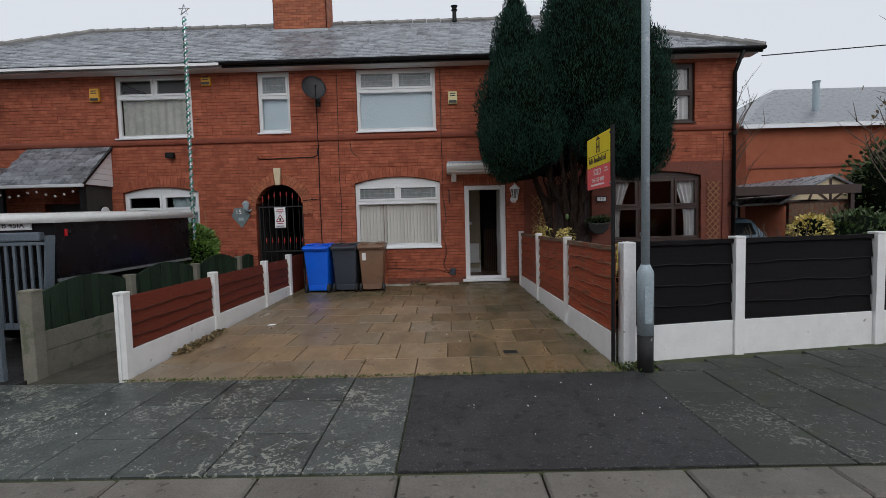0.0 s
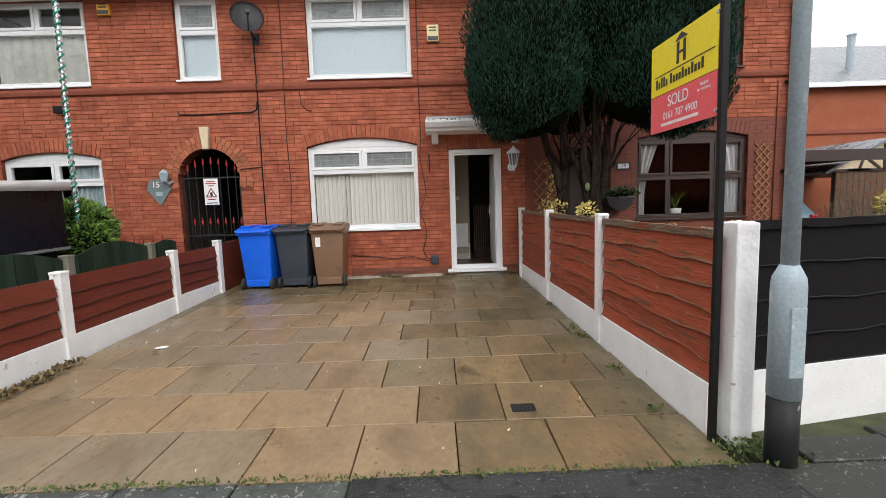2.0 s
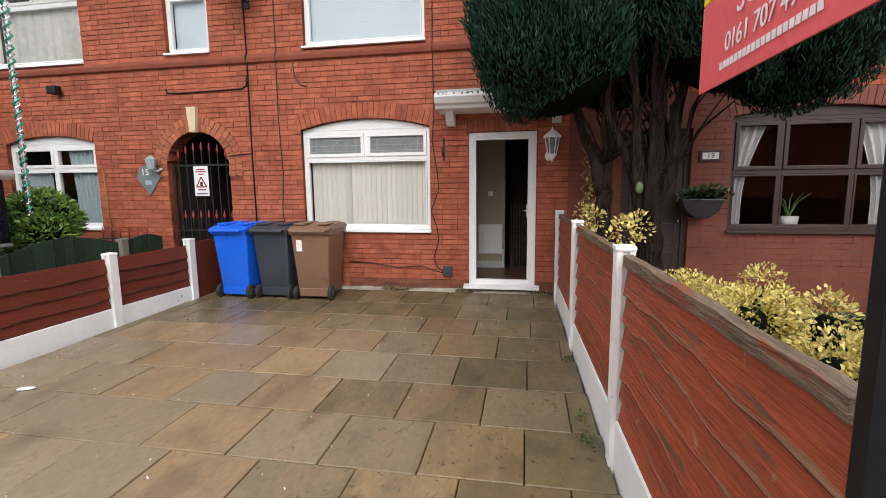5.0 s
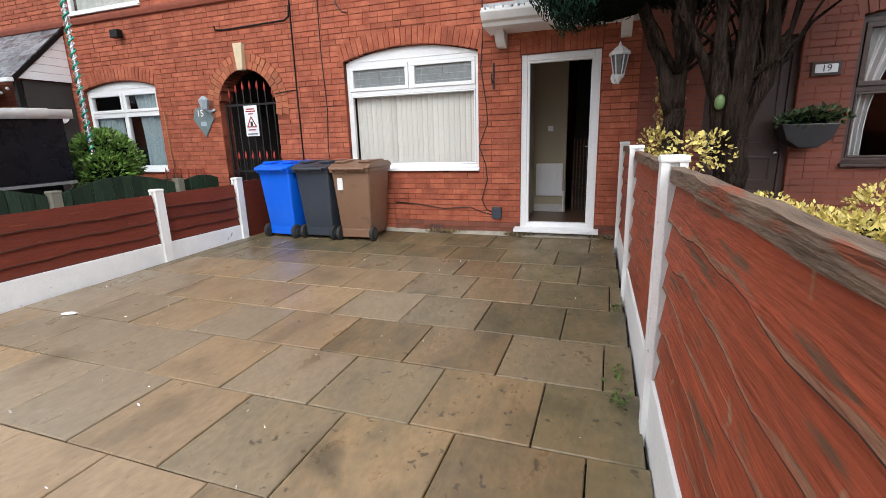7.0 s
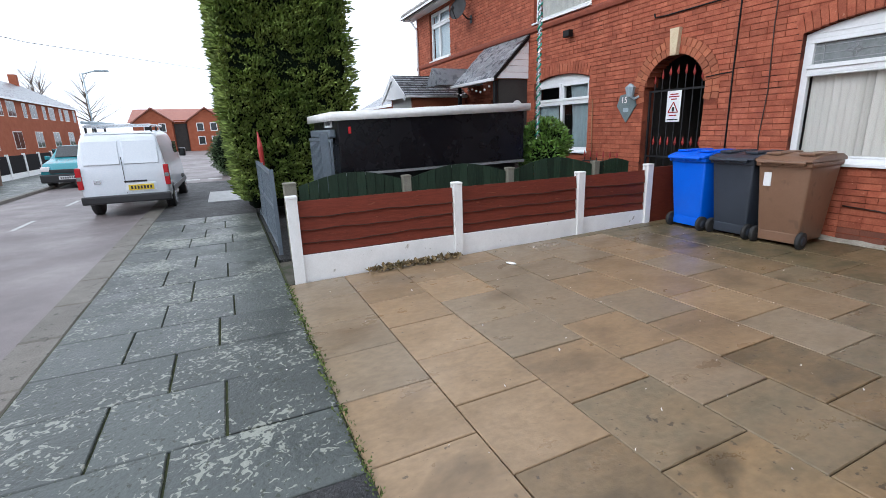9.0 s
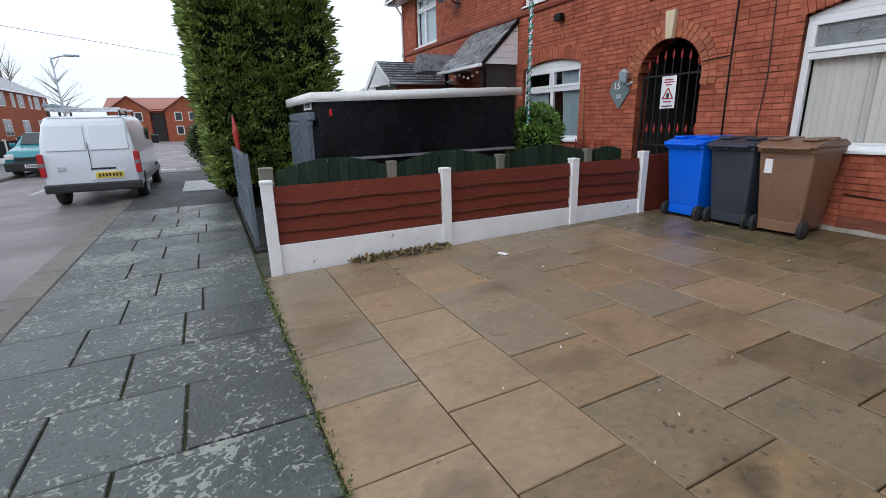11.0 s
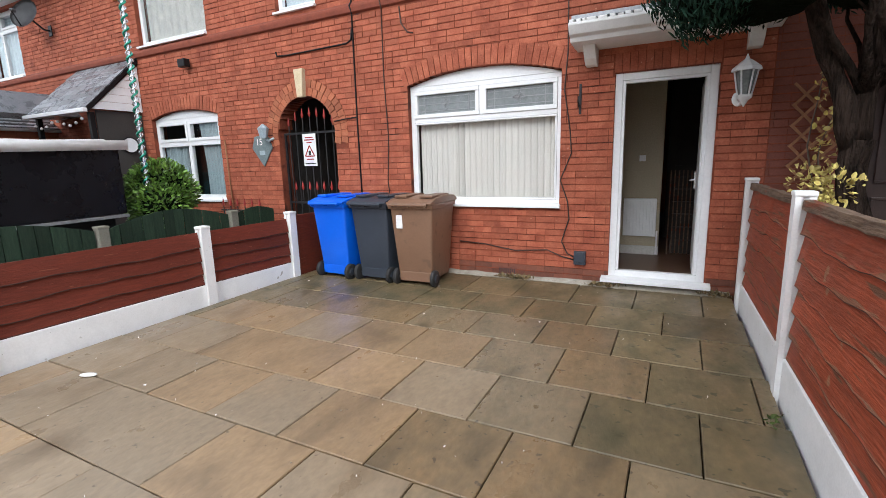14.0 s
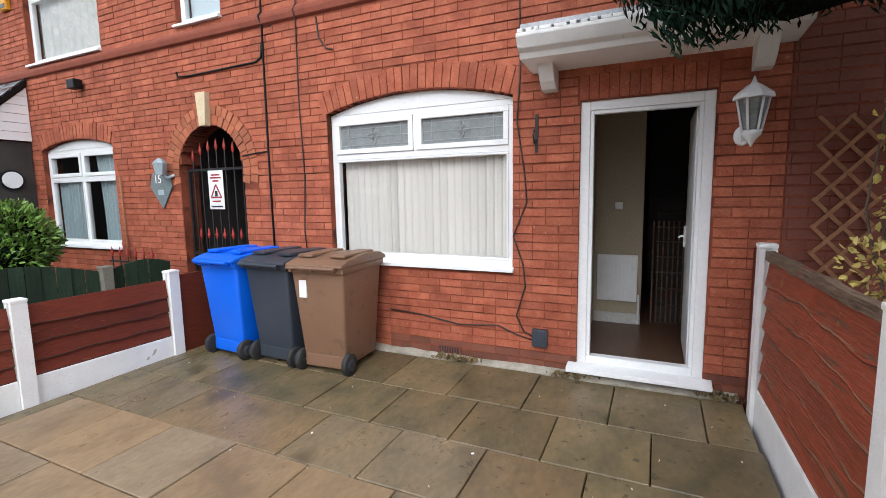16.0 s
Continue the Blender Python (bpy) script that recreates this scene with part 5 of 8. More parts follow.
# corner pillar and black fence along the pavement
pillar = thing("gate_pillar", (1.95, 5.06, -0.12), "thick white roughcast concrete gate pillar", "fence post")
bm = bbox(1.885, 2.02, 4.97, 5.14, -0.25, 1.215, 0.012)
part("shaft", bm, M_ROUGH, pillar)
bm = bmesh.new()
for i in range(14):
    bmesh.ops.create_icosphere(bm, subdivisions=1, radius=RNG.uniform(0.014, 0.035), matrix=Matrix.Translation((RNG.uniform(1.905, 2.0), RNG.uniform(4.99, 5.12), 1.212)) @ Matrix.Diagonal((1, 1, 0.4, 1)))
part("crumbling_cap", bm, M_WHITE, pillar, "crumbling mortar on the pillar head")
B_POSTS = [(1.98, 5.10), (3.34, 5.36), (5.22, 5.66), (7.10, 5.96), (8.98, 6.26)]
for x, y in B_POSTS[1:]:
    concrete_post(x, y, 1.24, 0.12, 9, M_WHITE, "white painted concrete fence post on the pavement line", "front boundary posts")
for a, b in zip(B_POSTS, B_POSTS[1:]):
    u = Vector((b[0] - a[0], b[1] - a[1])).normalized() * 0.062
    fence_bay((a[0] + u.x * (0.5 if a is B_POSTS[0] else 1), a[1] + u.y), (b[0] - u.x, b[1] - u.y), 0.265, 1.19, 4, M_BLKFENCE, "black waney board fence panel on white base", "front boundary panels", 0.2, 0.265, M_WHITE)


# ---- estate agent's board on its post ----
def sale_board():
    s = thing("sale_board", (1.77, 4.97, -0.1), "estate agent sold board on a tall black post", "sign")
    part("post", bbox(1.752, 1.790, 4.952, 4.990, -0.2, 2.47, 0.004), M_BLACK, s, "black painted square timber post")
    x = 1.752
    part("yellow_board", bbox(x, x + 0.006, 4.996, 5.80, 2.09, 2.44, 0.001), M_SIGNY, s, "yellow upper board")
    part("pink_board", bbox(x, x + 0.006, 4.996, 5.80, 1.83, 2.086, 0.001), M_SIGNP, s, "coral lower board")
    part("bracket", bbox(1.759, 1.765, 4.993, 5.70, 2.05, 2.12), M_BLACK, s)
    for z in (1.86, 2.40):
        bm = bmesh.new()
        tube(bm, [(x - 0.004, 5.0, z), (x + 0.004, 5.0, z)], 0.012, 10)
        part("bolt", bm, M_SILVER, s)
    y = 5.39
    f = x - 0.003
    def bar(name, y0, y1, z0, z1, mat):
        part(name, bbox(f, f + 0.002, y0, y1, z0, z1), mat, s)
    for dy in (-0.055, 0.025):
        bar("emblem", y + dy, y + dy + 0.03, 2.24, 2.375, M_INK)
    bar("emblem", y - 0.03, y + 0.03, 2.30, 2.315, M_INK)
    bm = bmesh.new()
    prism(bm, [(y - 0.08, 2.385), (y + 0.08, 2.385), (y, 2.43)], "x", f, f + 0.002)
    part("emblem_roof", bm, M_INK, s)
    bar("rule", 5.02, 5.74, 2.215, 2.222, M_INK)
    yy = 5.72
    for heights, w in (((3, 2, 3, 3, 2), 0.034), ((3, 2, 2, 2, 3, 2, 2, 3, 2, 2, 3), 0.037)):
        for h in heights:
            bar("name_bar", yy - w * 0.62, yy, 2.135, 2.135 + 0.022 * h, M_INK)
            yy -= w
        yy -= 0.025
    turn = Matrix(((0, 0, -1, 0), (-1, 0, 0, 0), (0, 1, 0, 0), (0, 0, 0, 1)))
    text("lettering", "SOLD", 0.105, Matrix.Translation((f, 5.42, 2.02)) @ turn, M_LETTER, s)
    text("lettering", "0161 707 4900", 0.07, Matrix.Translation((f, 5.40, 1.93)) @ turn, M_LETTER, s)
    text("lettering", "Subject\nto contract", 0.03, Matrix.Translation((f, 5.12, 2.03)) @ turn, M_LETTER, s)
    yy = 5.64
    for i in range(20):
        bar("small_print", yy - 0.017, yy, 1.866, 1.886, M_LETTER)
        yy -= 0.0235


sale_board()


def street_lamp(x, y, z1, label, base=True, head=False, arm=(0, 1)):
    p = thing("street_lamp", (x, y, PAVE_Z), label, "lamp post")
    if base:
        bm = bmesh.new()
        tube(bm, [(x, y, PAVE_Z - 0.1), (x, y, 0.27)], 0.080, 22)
        part("black_foot", bm, M_FOOT, p, "black bitumen-painted foot, scuffed", True)
        bm = bmesh.new()
        tube(bm, [(x, y, 0.27), (x, y, 0.88), (x, y, 0.93), (x, y, 1.00)], [0.083, 0.083, 0.078, 0.045], 22)
        part("base_column", bm, M_GALV, p, "blue-grey painted base", True)
        part("door_panel", bbox(x - 0.04, x + 0.04, y - 0.086, y - 0.070, 0.40, 0.78, 0.004), M_GALV, p)
    bm = bmesh.new()
    tube(bm, [(x, y, 0.95 if base else PAVE_Z), (x, y, z1)], [0.043, 0.036], 18)
    part("column", bm, M_GALV, p, "", True)
    if head:
        bm = bmesh.new()
        tube(bm, [(x, y, z1 - 0.05), (x + 0.5 * arm[0], y + 0.5 * arm[1], z1 + 0.1), (x + 1.0 * arm[0], y + 1.0 * arm[1], z1 + 0.12)], [0.04, 0.03, 0.03], 8)
        part("arm", bm, M_GALV, p)
        part("lantern", bbox(x + 0.9 * arm[0] - 0.12, x + 0.9 * arm[0] + 0.12, y + 0.6 * arm[1], y + 1.3 * arm[1], z1 + 0.08, z1 + 0.18, 0.02), M_GALV, p)


street_lamp(2.02, 4.74, 5.9, "blue-grey galvanised street lamp column at the pavement edge")
street_lamp(-33.0, -2.6, 5.2, "distant slim street lamp on the far pavement", base=False, head=True)


# ---- foliage ----
def sprays(n, pick, length, width, upright, curl=0.25):
    """Many small tapered sprigs; pick() gives a place and its outward direction."""
    v, f = [], []
    up = Vector((0, 0, 1))
    for _ in range(n):
        p, d = pick()
        d = (d * (1 - upright) + up * upright + Vector((RNG.uniform(-1, 1), RNG.uniform(-1, 1), RNG.uniform(-1, 1))) * 0.35).normalized()
        s = d.cross(Vector((RNG.uniform(-1, 1), RNG.uniform(-1, 1), RNG.uniform(-1, 1)))).normalized()
        t = d.cross(s)
        ln, w, k = length * RNG.uniform(0.6, 1.3), width * RNG.uniform(0.7, 1.3), len(v)
        mid = p + d * ln * 0.45
        v += [p - d * ln * 0.1, mid + s * w, mid - s * w * 0.5 + t * w * 0.8, mid - s * w * 0.5 - t * w * 0.8, p + d * ln + t * ln * curl * RNG.uniform(-0.4, 0.4)]
        f += [(k, k + 2, k + 1), (k, k + 3, k + 2), (k, k + 1, k + 3), (k + 4, k + 1, k + 2), (k + 4, k + 2, k + 3), (k + 4, k + 3, k + 1)]
    return v, f


def leaves(n, pick, size, flat=0.4, ratio=0.55):
    """Single pointed leaves, folded along the midrib."""
    v, f = [], []
    for _ in range(n):
        p, d = pick()
        d = (d + Vector((RNG.uniform(-1, 1), RNG.uniform(-1, 1), RNG.uniform(-0.6, 1))) * 0.8).normalized()
        s = d.cross(Vector((RNG.uniform(-1, 1), RNG.uniform(-1, 1), RNG.uniform(-1, 1)))).normalized()
        t = d.cross(s)
        ln, k = size * RNG.uniform(0.6, 1.3), len(v)
        w = ln * ratio * 0.5
        u = t * w * flat
        v += [p, p + d * ln * 0.3 + s * w + u, p + d * ln * 0.72 + s * w * 0.8 + u, p + d * ln, p + d * ln * 0.72 - s * w * 0.8 + u, p + d * ln * 0.3 - s * w + u, p + d * ln * 0.5]
        f += [(k + i, k + (i + 1) % 6, k + 6) for i in range(6)]
    return v, f


def blob_picker(blobs, inner=0.82, zmin=None):
    """Places on the shells of ellipsoids (centre, radii), uneven in depth."""
    weights = [b[1][0] * b[1][2] + b[1][1] * b[1][2] + b[1][0] * b[1][1] for b in blobs]
    def pick():
        while True:
            c, r = RNG.choices(blobs, weights)[0]
            d = Vector((RNG.gauss(0, 1), RNG.gauss(0, 1), RNG.gauss(0, 1))).normalized()
            q = Vector((d.x * r[0], d.y * r[1], d.z * r[2]))
            bump = 1 + 0.13 * noise.noise((Vector(c) + q) * 2.2) + 0.06 * noise.noise((Vector(c) + q) * 6)
            p = Vector(c) + q * RNG.uniform(inner, 1.03) * bump
            if zmin is not None and p.z < zmin:
                continue
            nrm = Vector((d.x / r[0], d.y / r[1], d.z / r[2])).normalized()
            return p, nrm
    return pick


def blob_core(bm, blobs, shrink=0.84):
    for c, r in blobs:
        res = bmesh.ops.create_icosphere(bm, subdivisions=3, radius=1.0)
        for v in res["verts"]:
            q = Vector((v.co.x * r[0], v.co.y * r[1], v.co.z * r[2])) * shrink
            q *= 1 + 0.13 * noise.noise((Vector(c) + q) * 2.2)
            v.co = Vector(c) + q


def limb(bm, p0, p1, r0, r1, wob=0.08, n=7, sides=9):
    pts, rad = [], []
    for i in range(n):
        t = i / (n - 1)
        q = Vector(p0).lerp(Vector(p1), t)
        q += Vector((noise.noise(q * 1.7), noise.noise(q * 1.7 + Vector((5, 1, 2))), 0)) * wob * math.sin(t * math.pi)
        pts.append(q)
        rad.append(r0 + (r1 - r0) * t)
    rings = tube(bm, pts, rad, sides)
    for rg in rings:
        for v in rg:
            v.co += Vector((noise.noise(v.co * 9), noise.noise(v.co * 9 + Vector((9, 9, 9))), 0)) * 0.42 * min(r0, 0.12)


def cypress():
    t = thing("cypress_tree", (2.4, 9.1, -0.1), "dark green upright cypress with bare ridged trunks", "tree")
    blobs = [((1.50, 9.05, 3.45), (0.86, 0.92, 1.35)), ((1.38, 9.1, 4.35), (0.50, 0.55, 1.2)), ((1.36, 9.1, 5.1), (0.24, 0.26, 0.75)), ((2.15, 9.5, 3.6), (0.8, 0.7, 1.5)), ((1.2, 9.0, 3.0), (0.55, 0.8, 0.78)), ((1.65, 8.9, 2.88), (0.5, 0.75, 0.66)), ((3.6, 9.0, 2.8), (0.62, 0.8, 0.62)), ((2.95, 8.75, 3.0), (0.6, 0.75, 0.75)), ((2.38, 9.2, 4.9), (0.42, 0.5, 1.15)), ((2.35, 9.1, 5.7), (0.22, 0.25, 0.7)),
             ((2.75, 8.95, 4.4), (1.0, 1.0, 1.9)), ((2.8, 9.2, 5.6), (0.55, 0.6, 1.2)), ((3.45, 9.1, 3.8), (0.88, 0.95, 1.5)), ((3.4, 9.2, 4.9), (0.55, 0.6, 1.2)), ((3.7, 9.1, 3.2), (0.6, 0.8, 0.85)),
             ((1.25, 9.0, 3.15), (0.62, 0.75, 0.8))]
    bm = bmesh.new()
    for p0, p1, r0, r1 in (((2.06, 9.15, -0.2), (2.0, 9.1, 1.5), 0.10, 0.08), ((2.0, 9.1, 1.45), (1.5, 9.05, 3.0), 0.07, 0.03), ((2.0, 9.1, 1.5), (2.15, 9.3, 3.2), 0.065, 0.03),
                           ((2.44, 8.95, -0.2), (2.40, 8.95, 1.25), 0.13, 0.12), ((2.33, 8.92, 1.1), (2.16, 8.85, 3.0), 0.065, 0.03), ((2.40, 8.95, 1.1), (2.46, 8.95, 3.2), 0.07, 0.035),
                           ((2.46, 8.97, 1.1), (2.60, 9.0, 2.3), 0.065, 0.045), ((2.60, 9.0, 2.25), (2.95, 9.05, 3.3), 0.045, 0.022), ((2.3, 9.0, 1.5), (1.75, 8.85, 2.8), 0.045, 0.02), ((2.38, 8.84, 1.2), (2.35, 8.75, 2.9), 0.045, 0.02)):
        limb(bm, p0, p1, r0, r1, 0.10, 12, 14)
    part("trunk", bm, M_BARK, t, "several grey-brown fibrous trunks", True)
    bm = bmesh.new()
    for i in range(34):
        a = RNG.uniform(0, 2 * math.pi)
        c = RNG.choice(((2.0, 9.1, 1.75), (2.4, 8.95, 1.6), (2.55, 9.0, 1.7)))
        e = (c[0] + RNG.uniform(0.3, 0.75) * math.cos(a), c[1] + RNG.uniform(0.3, 0.75) * math.sin(a), RNG.uniform(2.2, 2.9))
        limb(bm, c, e, RNG.uniform(0.012, 0.028), 0.005, 0.18, 6, 5)
    tagged(part("dead_growth", bm, M_BARK, t, "bare dead lower branches", True), kind="stuff")
    limb_bm = bmesh.new()
    res = bmesh.ops.create_icosphere(limb_bm, subdivisions=2, radius=0.042, matrix=pose(2.27, 8.80, 1.52) @ Matrix.Diagonal((0.9, 0.35, 1.4, 1)))
    part("cut_stub", limb_bm, M_SHRUB, t, "mossy olive sawn branch stub", True)
    # Solid core blocks the view through; its blackness is painted inner shade.
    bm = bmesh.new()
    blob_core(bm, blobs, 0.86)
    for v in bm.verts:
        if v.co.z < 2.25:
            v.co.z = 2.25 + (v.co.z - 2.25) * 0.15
    part("crown_core", bm, M_CORE, t, "near-black crown core, inner shade put into its colour", True)
    base = blob_picker(blobs, 0.86)
    def pick():
        while True:
            p, d = base()
            low = 2.16 + (0.42 * math.exp(-((p.x - 2.35) / 0.75) ** 2) if p.y < 9.4 else 0.2) + 0.2 * noise.noise(p * 2)
            if p.z > low:
                return p, d
    v, f = sprays(165000, pick, 0.066, 0.0075, 0.72)
    tagged(solid("crown", v, f, M_CYPRESS, t, "upright feathery dark green sprays"), kind="stuff")


cypress()


def shrub(name, blobs, n, size, mat, label, core=0.8, stems=None, spray=False, ratio=0.55):
    lowest = min(b[0][2] - b[1][2] for b in blobs)
    at = (blobs[0][0][0], blobs[0][0][1], lowest)
    s = thing(name, at, label, "shrub")
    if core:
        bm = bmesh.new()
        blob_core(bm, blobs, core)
        tagged(part("shade_core", bm, M_CORE, s, "", True), kind="stuff")
    pick = blob_picker(blobs, 0.78)
    v, f = sprays(n, pick, size, size * 0.16, 0.2) if spray else leaves(n, pick, size, 0.4, ratio)
    tagged(solid("foliage", v, f, mat, s), kind="stuff")
    if stems:
        bm = bmesh.new()
        for p, q in stems:
            limb(bm, p, q, 0.012, 0.004, 0.05, 6, 5)
        part("stems", bm, M_TWIG, s)
    return s


def golden_shrub():
    blobs = []
    for i in range(30):
        y = 5.55 + i * 0.062 + RNG.uniform(-0.1, 0.1)
        x = RNG.uniform(2.12, 2.62)
        h = RNG.uniform(0.62, 0.88) + (0.10 if 6.4 < y < 7.3 and x > 2.1 else 0.0)
        blobs.append(((x, y, h - 0.12), (RNG.uniform(0.12, 0.19), RNG.uniform(0.13, 0.22), RNG.uniform(0.15, 0.26))))
    shrub("golden_shrub", blobs, 21000, 0.024, M_GOLD, "yellow variegated euonymus shrub behind the fence", 0.45, ratio=0.62)
    blobs = [((1.92 + 0.1 * i, 7.9 + 0.22 * i + RNG.uniform(-0.1, 0.1), 1.18 + 0.04 * math.sin(i * 3)), (0.10, 0.16, 0.13)) for i in range(5)]
    blobs += [((1.85 + RNG.uniform(-0.03, 0.12), RNG.uniform(8.6, 9.9), RNG.uniform(1.15, 1.3)), (0.10, 0.14, 0.11)) for i in range(7)]
    shrub("golden_shrub", blobs, 520, 0.036, M_GOLD, "straggling yellow euonymus along the fence top", 0.0, ratio=0.62)
    v, f = [], []
    cl = thing("climber", (1.90, 10.2, 1.1), "thin yellow-leaved climber up the wall", "climber")
    bm = bmesh.new()
    spots = []
    for k in range(3):
        p0, p1 = Vector((1.96 + 0.03 * k, 9.62, 1.0)), Vector((1.92 + 0.09 * k, 9.70, 2.12 - 0.42 * k))
        limb(bm, p0, p1, 0.008, 0.003, 0.12, 8, 5)
        spots += [(p0.lerp(p1, j / 40), Vector((RNG.uniform(-1, 1), -1, 0.3)).normalized()) for j in range(40)]
    part("stems", bm, M_TWIG, cl)
    v, f = leaves(150, lambda: (lambda q: (q[0] + Vector((RNG.gauss(0, 0.035), RNG.gauss(0, 0.03), RNG.gauss(0, 0.03))), q[1]))(RNG.choice(spots)), 0.05, 0.4, 0.6)
    tagged(solid("foliage", v, f, M_GOLD, cl), kind="stuff")


golden_shrub()
shrub("round_bush", [((-5.22, 9.35, 1.16), (0.42, 0.42, 0.40)), ((-5.02, 9.2, 0.96), (0.32, 0.32, 0.32)), ((-5.42, 9.3, 1.0), (0.32, 0.3, 0.34))], 7500, 0.062, M_BUSH, "rounded glossy green laurel bush by the green fence",
      0.78, [((-5.2, 9.35, -0.2), (-5.2, 9.35, 1.0)), ((-5.2, 9.35, -0.2), (-5.35, 9.3, 0.9))], ratio=0.42)
shrub("window_trough_plants", [((3.42, 10.70, 1.38), (0.24, 0.10, 0.10)), ((3.6, 10.70, 1.42), (0.2, 0.1, 0.09))], 420, 0.06, M_SHRUB, "trailing green plants in a hanging trough", 0.7)
trough = bmesh.new()
prism(trough, [(3.20, 1.36), (3.72, 1.36), (3.66, 1.20), (3.54, 1.11), (3.38, 1.11), (3.26, 1.20)], "y", 10.60, WALL_Y - 0.012)
tagged(part("hanging_trough", bevel(trough, 0.012), M_BRIGHTBLACK), "black half-round wall trough by the window", "planter")


def tall_hedge():
    h = thing("conifer_hedge", (-9.5, 5.6, -0.1), "tall clipped green conifer hedge by the pavement", "hedge")
    x0, x1, y0, y1, z1 = -11.2, -7.9, 4.55, 6.55, 5.6
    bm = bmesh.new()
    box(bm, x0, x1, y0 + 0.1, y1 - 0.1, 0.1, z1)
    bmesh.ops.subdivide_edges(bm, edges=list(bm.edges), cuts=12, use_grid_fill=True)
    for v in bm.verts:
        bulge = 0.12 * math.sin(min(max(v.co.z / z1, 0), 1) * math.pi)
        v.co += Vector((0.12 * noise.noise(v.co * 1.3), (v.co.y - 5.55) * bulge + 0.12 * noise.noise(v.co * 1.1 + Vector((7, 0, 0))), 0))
    part("shade_core", bm, M_CORE, h, "near-black hedge core, inner shade put into its colour", True)
    def pick():
        k = RNG.random()
        z = RNG.uniform(0.25, z1)
        b = 0.12 * math.sin(z / z1 * math.pi)
        if k < 0.55:
            p, d = Vector((x1, RNG.uniform(y0, y1), z)), Vector((1, 0, 0.2))
            p.y += (p.y - 5.55) * b
        elif k < 0.8:
            p, d = Vector((RNG.uniform(x0, x1), y0 - b, z)), Vector((0, -1, 0.2))
        else:
            p, d = Vector((RNG.uniform(x0, x1), y1 + b, z)), Vector((0, 1, 0.2))
        p += d * (0.10 * noise.noise(p * 2.0) + 0.17 * noise.noise(Vector((p.x * 4, p.y * 4, p.z * 9))) + RNG.uniform(-0.08, 0.04))
        return p, d
    v, f = sprays(42000, pick, 0.13, 0.022, 0.05, 0.5)
    tagged(solid("foliage", v, f, M_HEDGE, h, "flat fans of green and yellow-green sprigs"), kind="stuff")


tall_hedge()
shrub("clipped_bush", [((-20.5, 4.5, 0.7), (1.2, 0.75, 0.95))], 2200, 0.12, M_SHRUB, "rounded dark hedge bush at the junction", 0.9, spray=True)
shrub("garden_shrub", [((8.0, 9.2, 0.95), (1.0, 0.7, 0.55)), ((8.8, 9.4, 0.9), (0.7, 0.7, 0.5))], 2200, 0.10, M_SHRUB, "green garden shrub behind the black fence", 0.82)
shrub("yellow_shrub", [((6.95, 8.9, 1.15), (0.32, 0.3, 0.28))], 700, 0.07, M_GOLD, "small yellow-leaved shrub in the garden", 0.75)
shrub("ivy_mound", [((13.0, 13.4, 2.0), (1.5, 1.2, 1.5)), ((14.6, 13.2, 1.8), (1.3, 1.2, 1.2))], 2600, 0.16, M_SHRUB, "large dull green bush beside the garage", 0.85)
shrub("low_foliage", [((2.9, 7.4, 0.15), (0.7, 1.2, 0.35)), ((4.2, 8.3, 0.15), (0.9, 0.8, 0.35))], 1200, 0.07, M_SHRUB, "low green garden planting", 0.8)


def twig_mass(name, cx, cy, z0, rx, rz, n, label, mat=M_TWIG):
    s = thing(name, (cx, cy, z0), label, "shrub")
    bm = bmesh.new()
    for i in range(n):
        a = RNG.uniform(0, 2 * math.pi)
        e = (cx + rx * RNG.uniform(0.3, 1) * math.cos(a), cy + rx * 0.7 * RNG.uniform(0.3, 1) * math.sin(a), z0 + rz * RNG.uniform(0.6, 1))
        b = (cx + rx * 0.5 * math.cos(a) * RNG.random(), cy + rx * 0.4 * math.sin(a), z0)
        limb(bm, b, e, 0.012, 0.003, 0.15, 5, 4)
    tagged(part("twig_growth", bm, mat, s), kind="stuff")


twig_mass("bare_shrub", 5.9, 8.2, -0.1, 0.9, 1.45, 90, "dry brown twiggy shrub in the garden")
twig_mass("bare_shrub", 9.2, 11.4, -0.1, 1.3, 1.5, 110, "dry brown twiggy shrub before the garage")


def bare_tree(name, at, h, spread, label, seed, n=16, r=0.06):
    t = thing(name, at, label, "tree")
    rg = random.Random(seed)
    bm = bmesh.new()
    top = Vector(at) + Vector((0.1, 0, h))
    limb(bm, at, top, r, 0.01, 0.15, 10, 7)
    for i in range(n):
        k = rg.uniform(0.3, 0.95)
        b = Vector(at).lerp(top, k)
        a = rg.uniform(0, 2 * math.pi)
        e = b + Vector((math.cos(a) * spread * (1.1 - k), math.sin(a) * spread * (1.1 - k), h * 0.22 * rg.uniform(0.6, 1.3)))
        limb(bm, b, e, r * 0.35, 0.005, 0.12, 6, 5)
        for j in range(4):
            q = b.lerp(e, rg.uniform(0.3, 0.9))
            limb(bm, q, q + Vector((rg.uniform(-1, 1) * 0.3 * spread, rg.uniform(-1, 1) * 0.3 * spread, rg.uniform(0.1, 0.6) * spread * 0.6)), 0.009, 0.003, 0.05, 4, 4)
    tagged(part("limb_growth", bm, M_TWIG, t, "", True), kind="stuff")
    return t


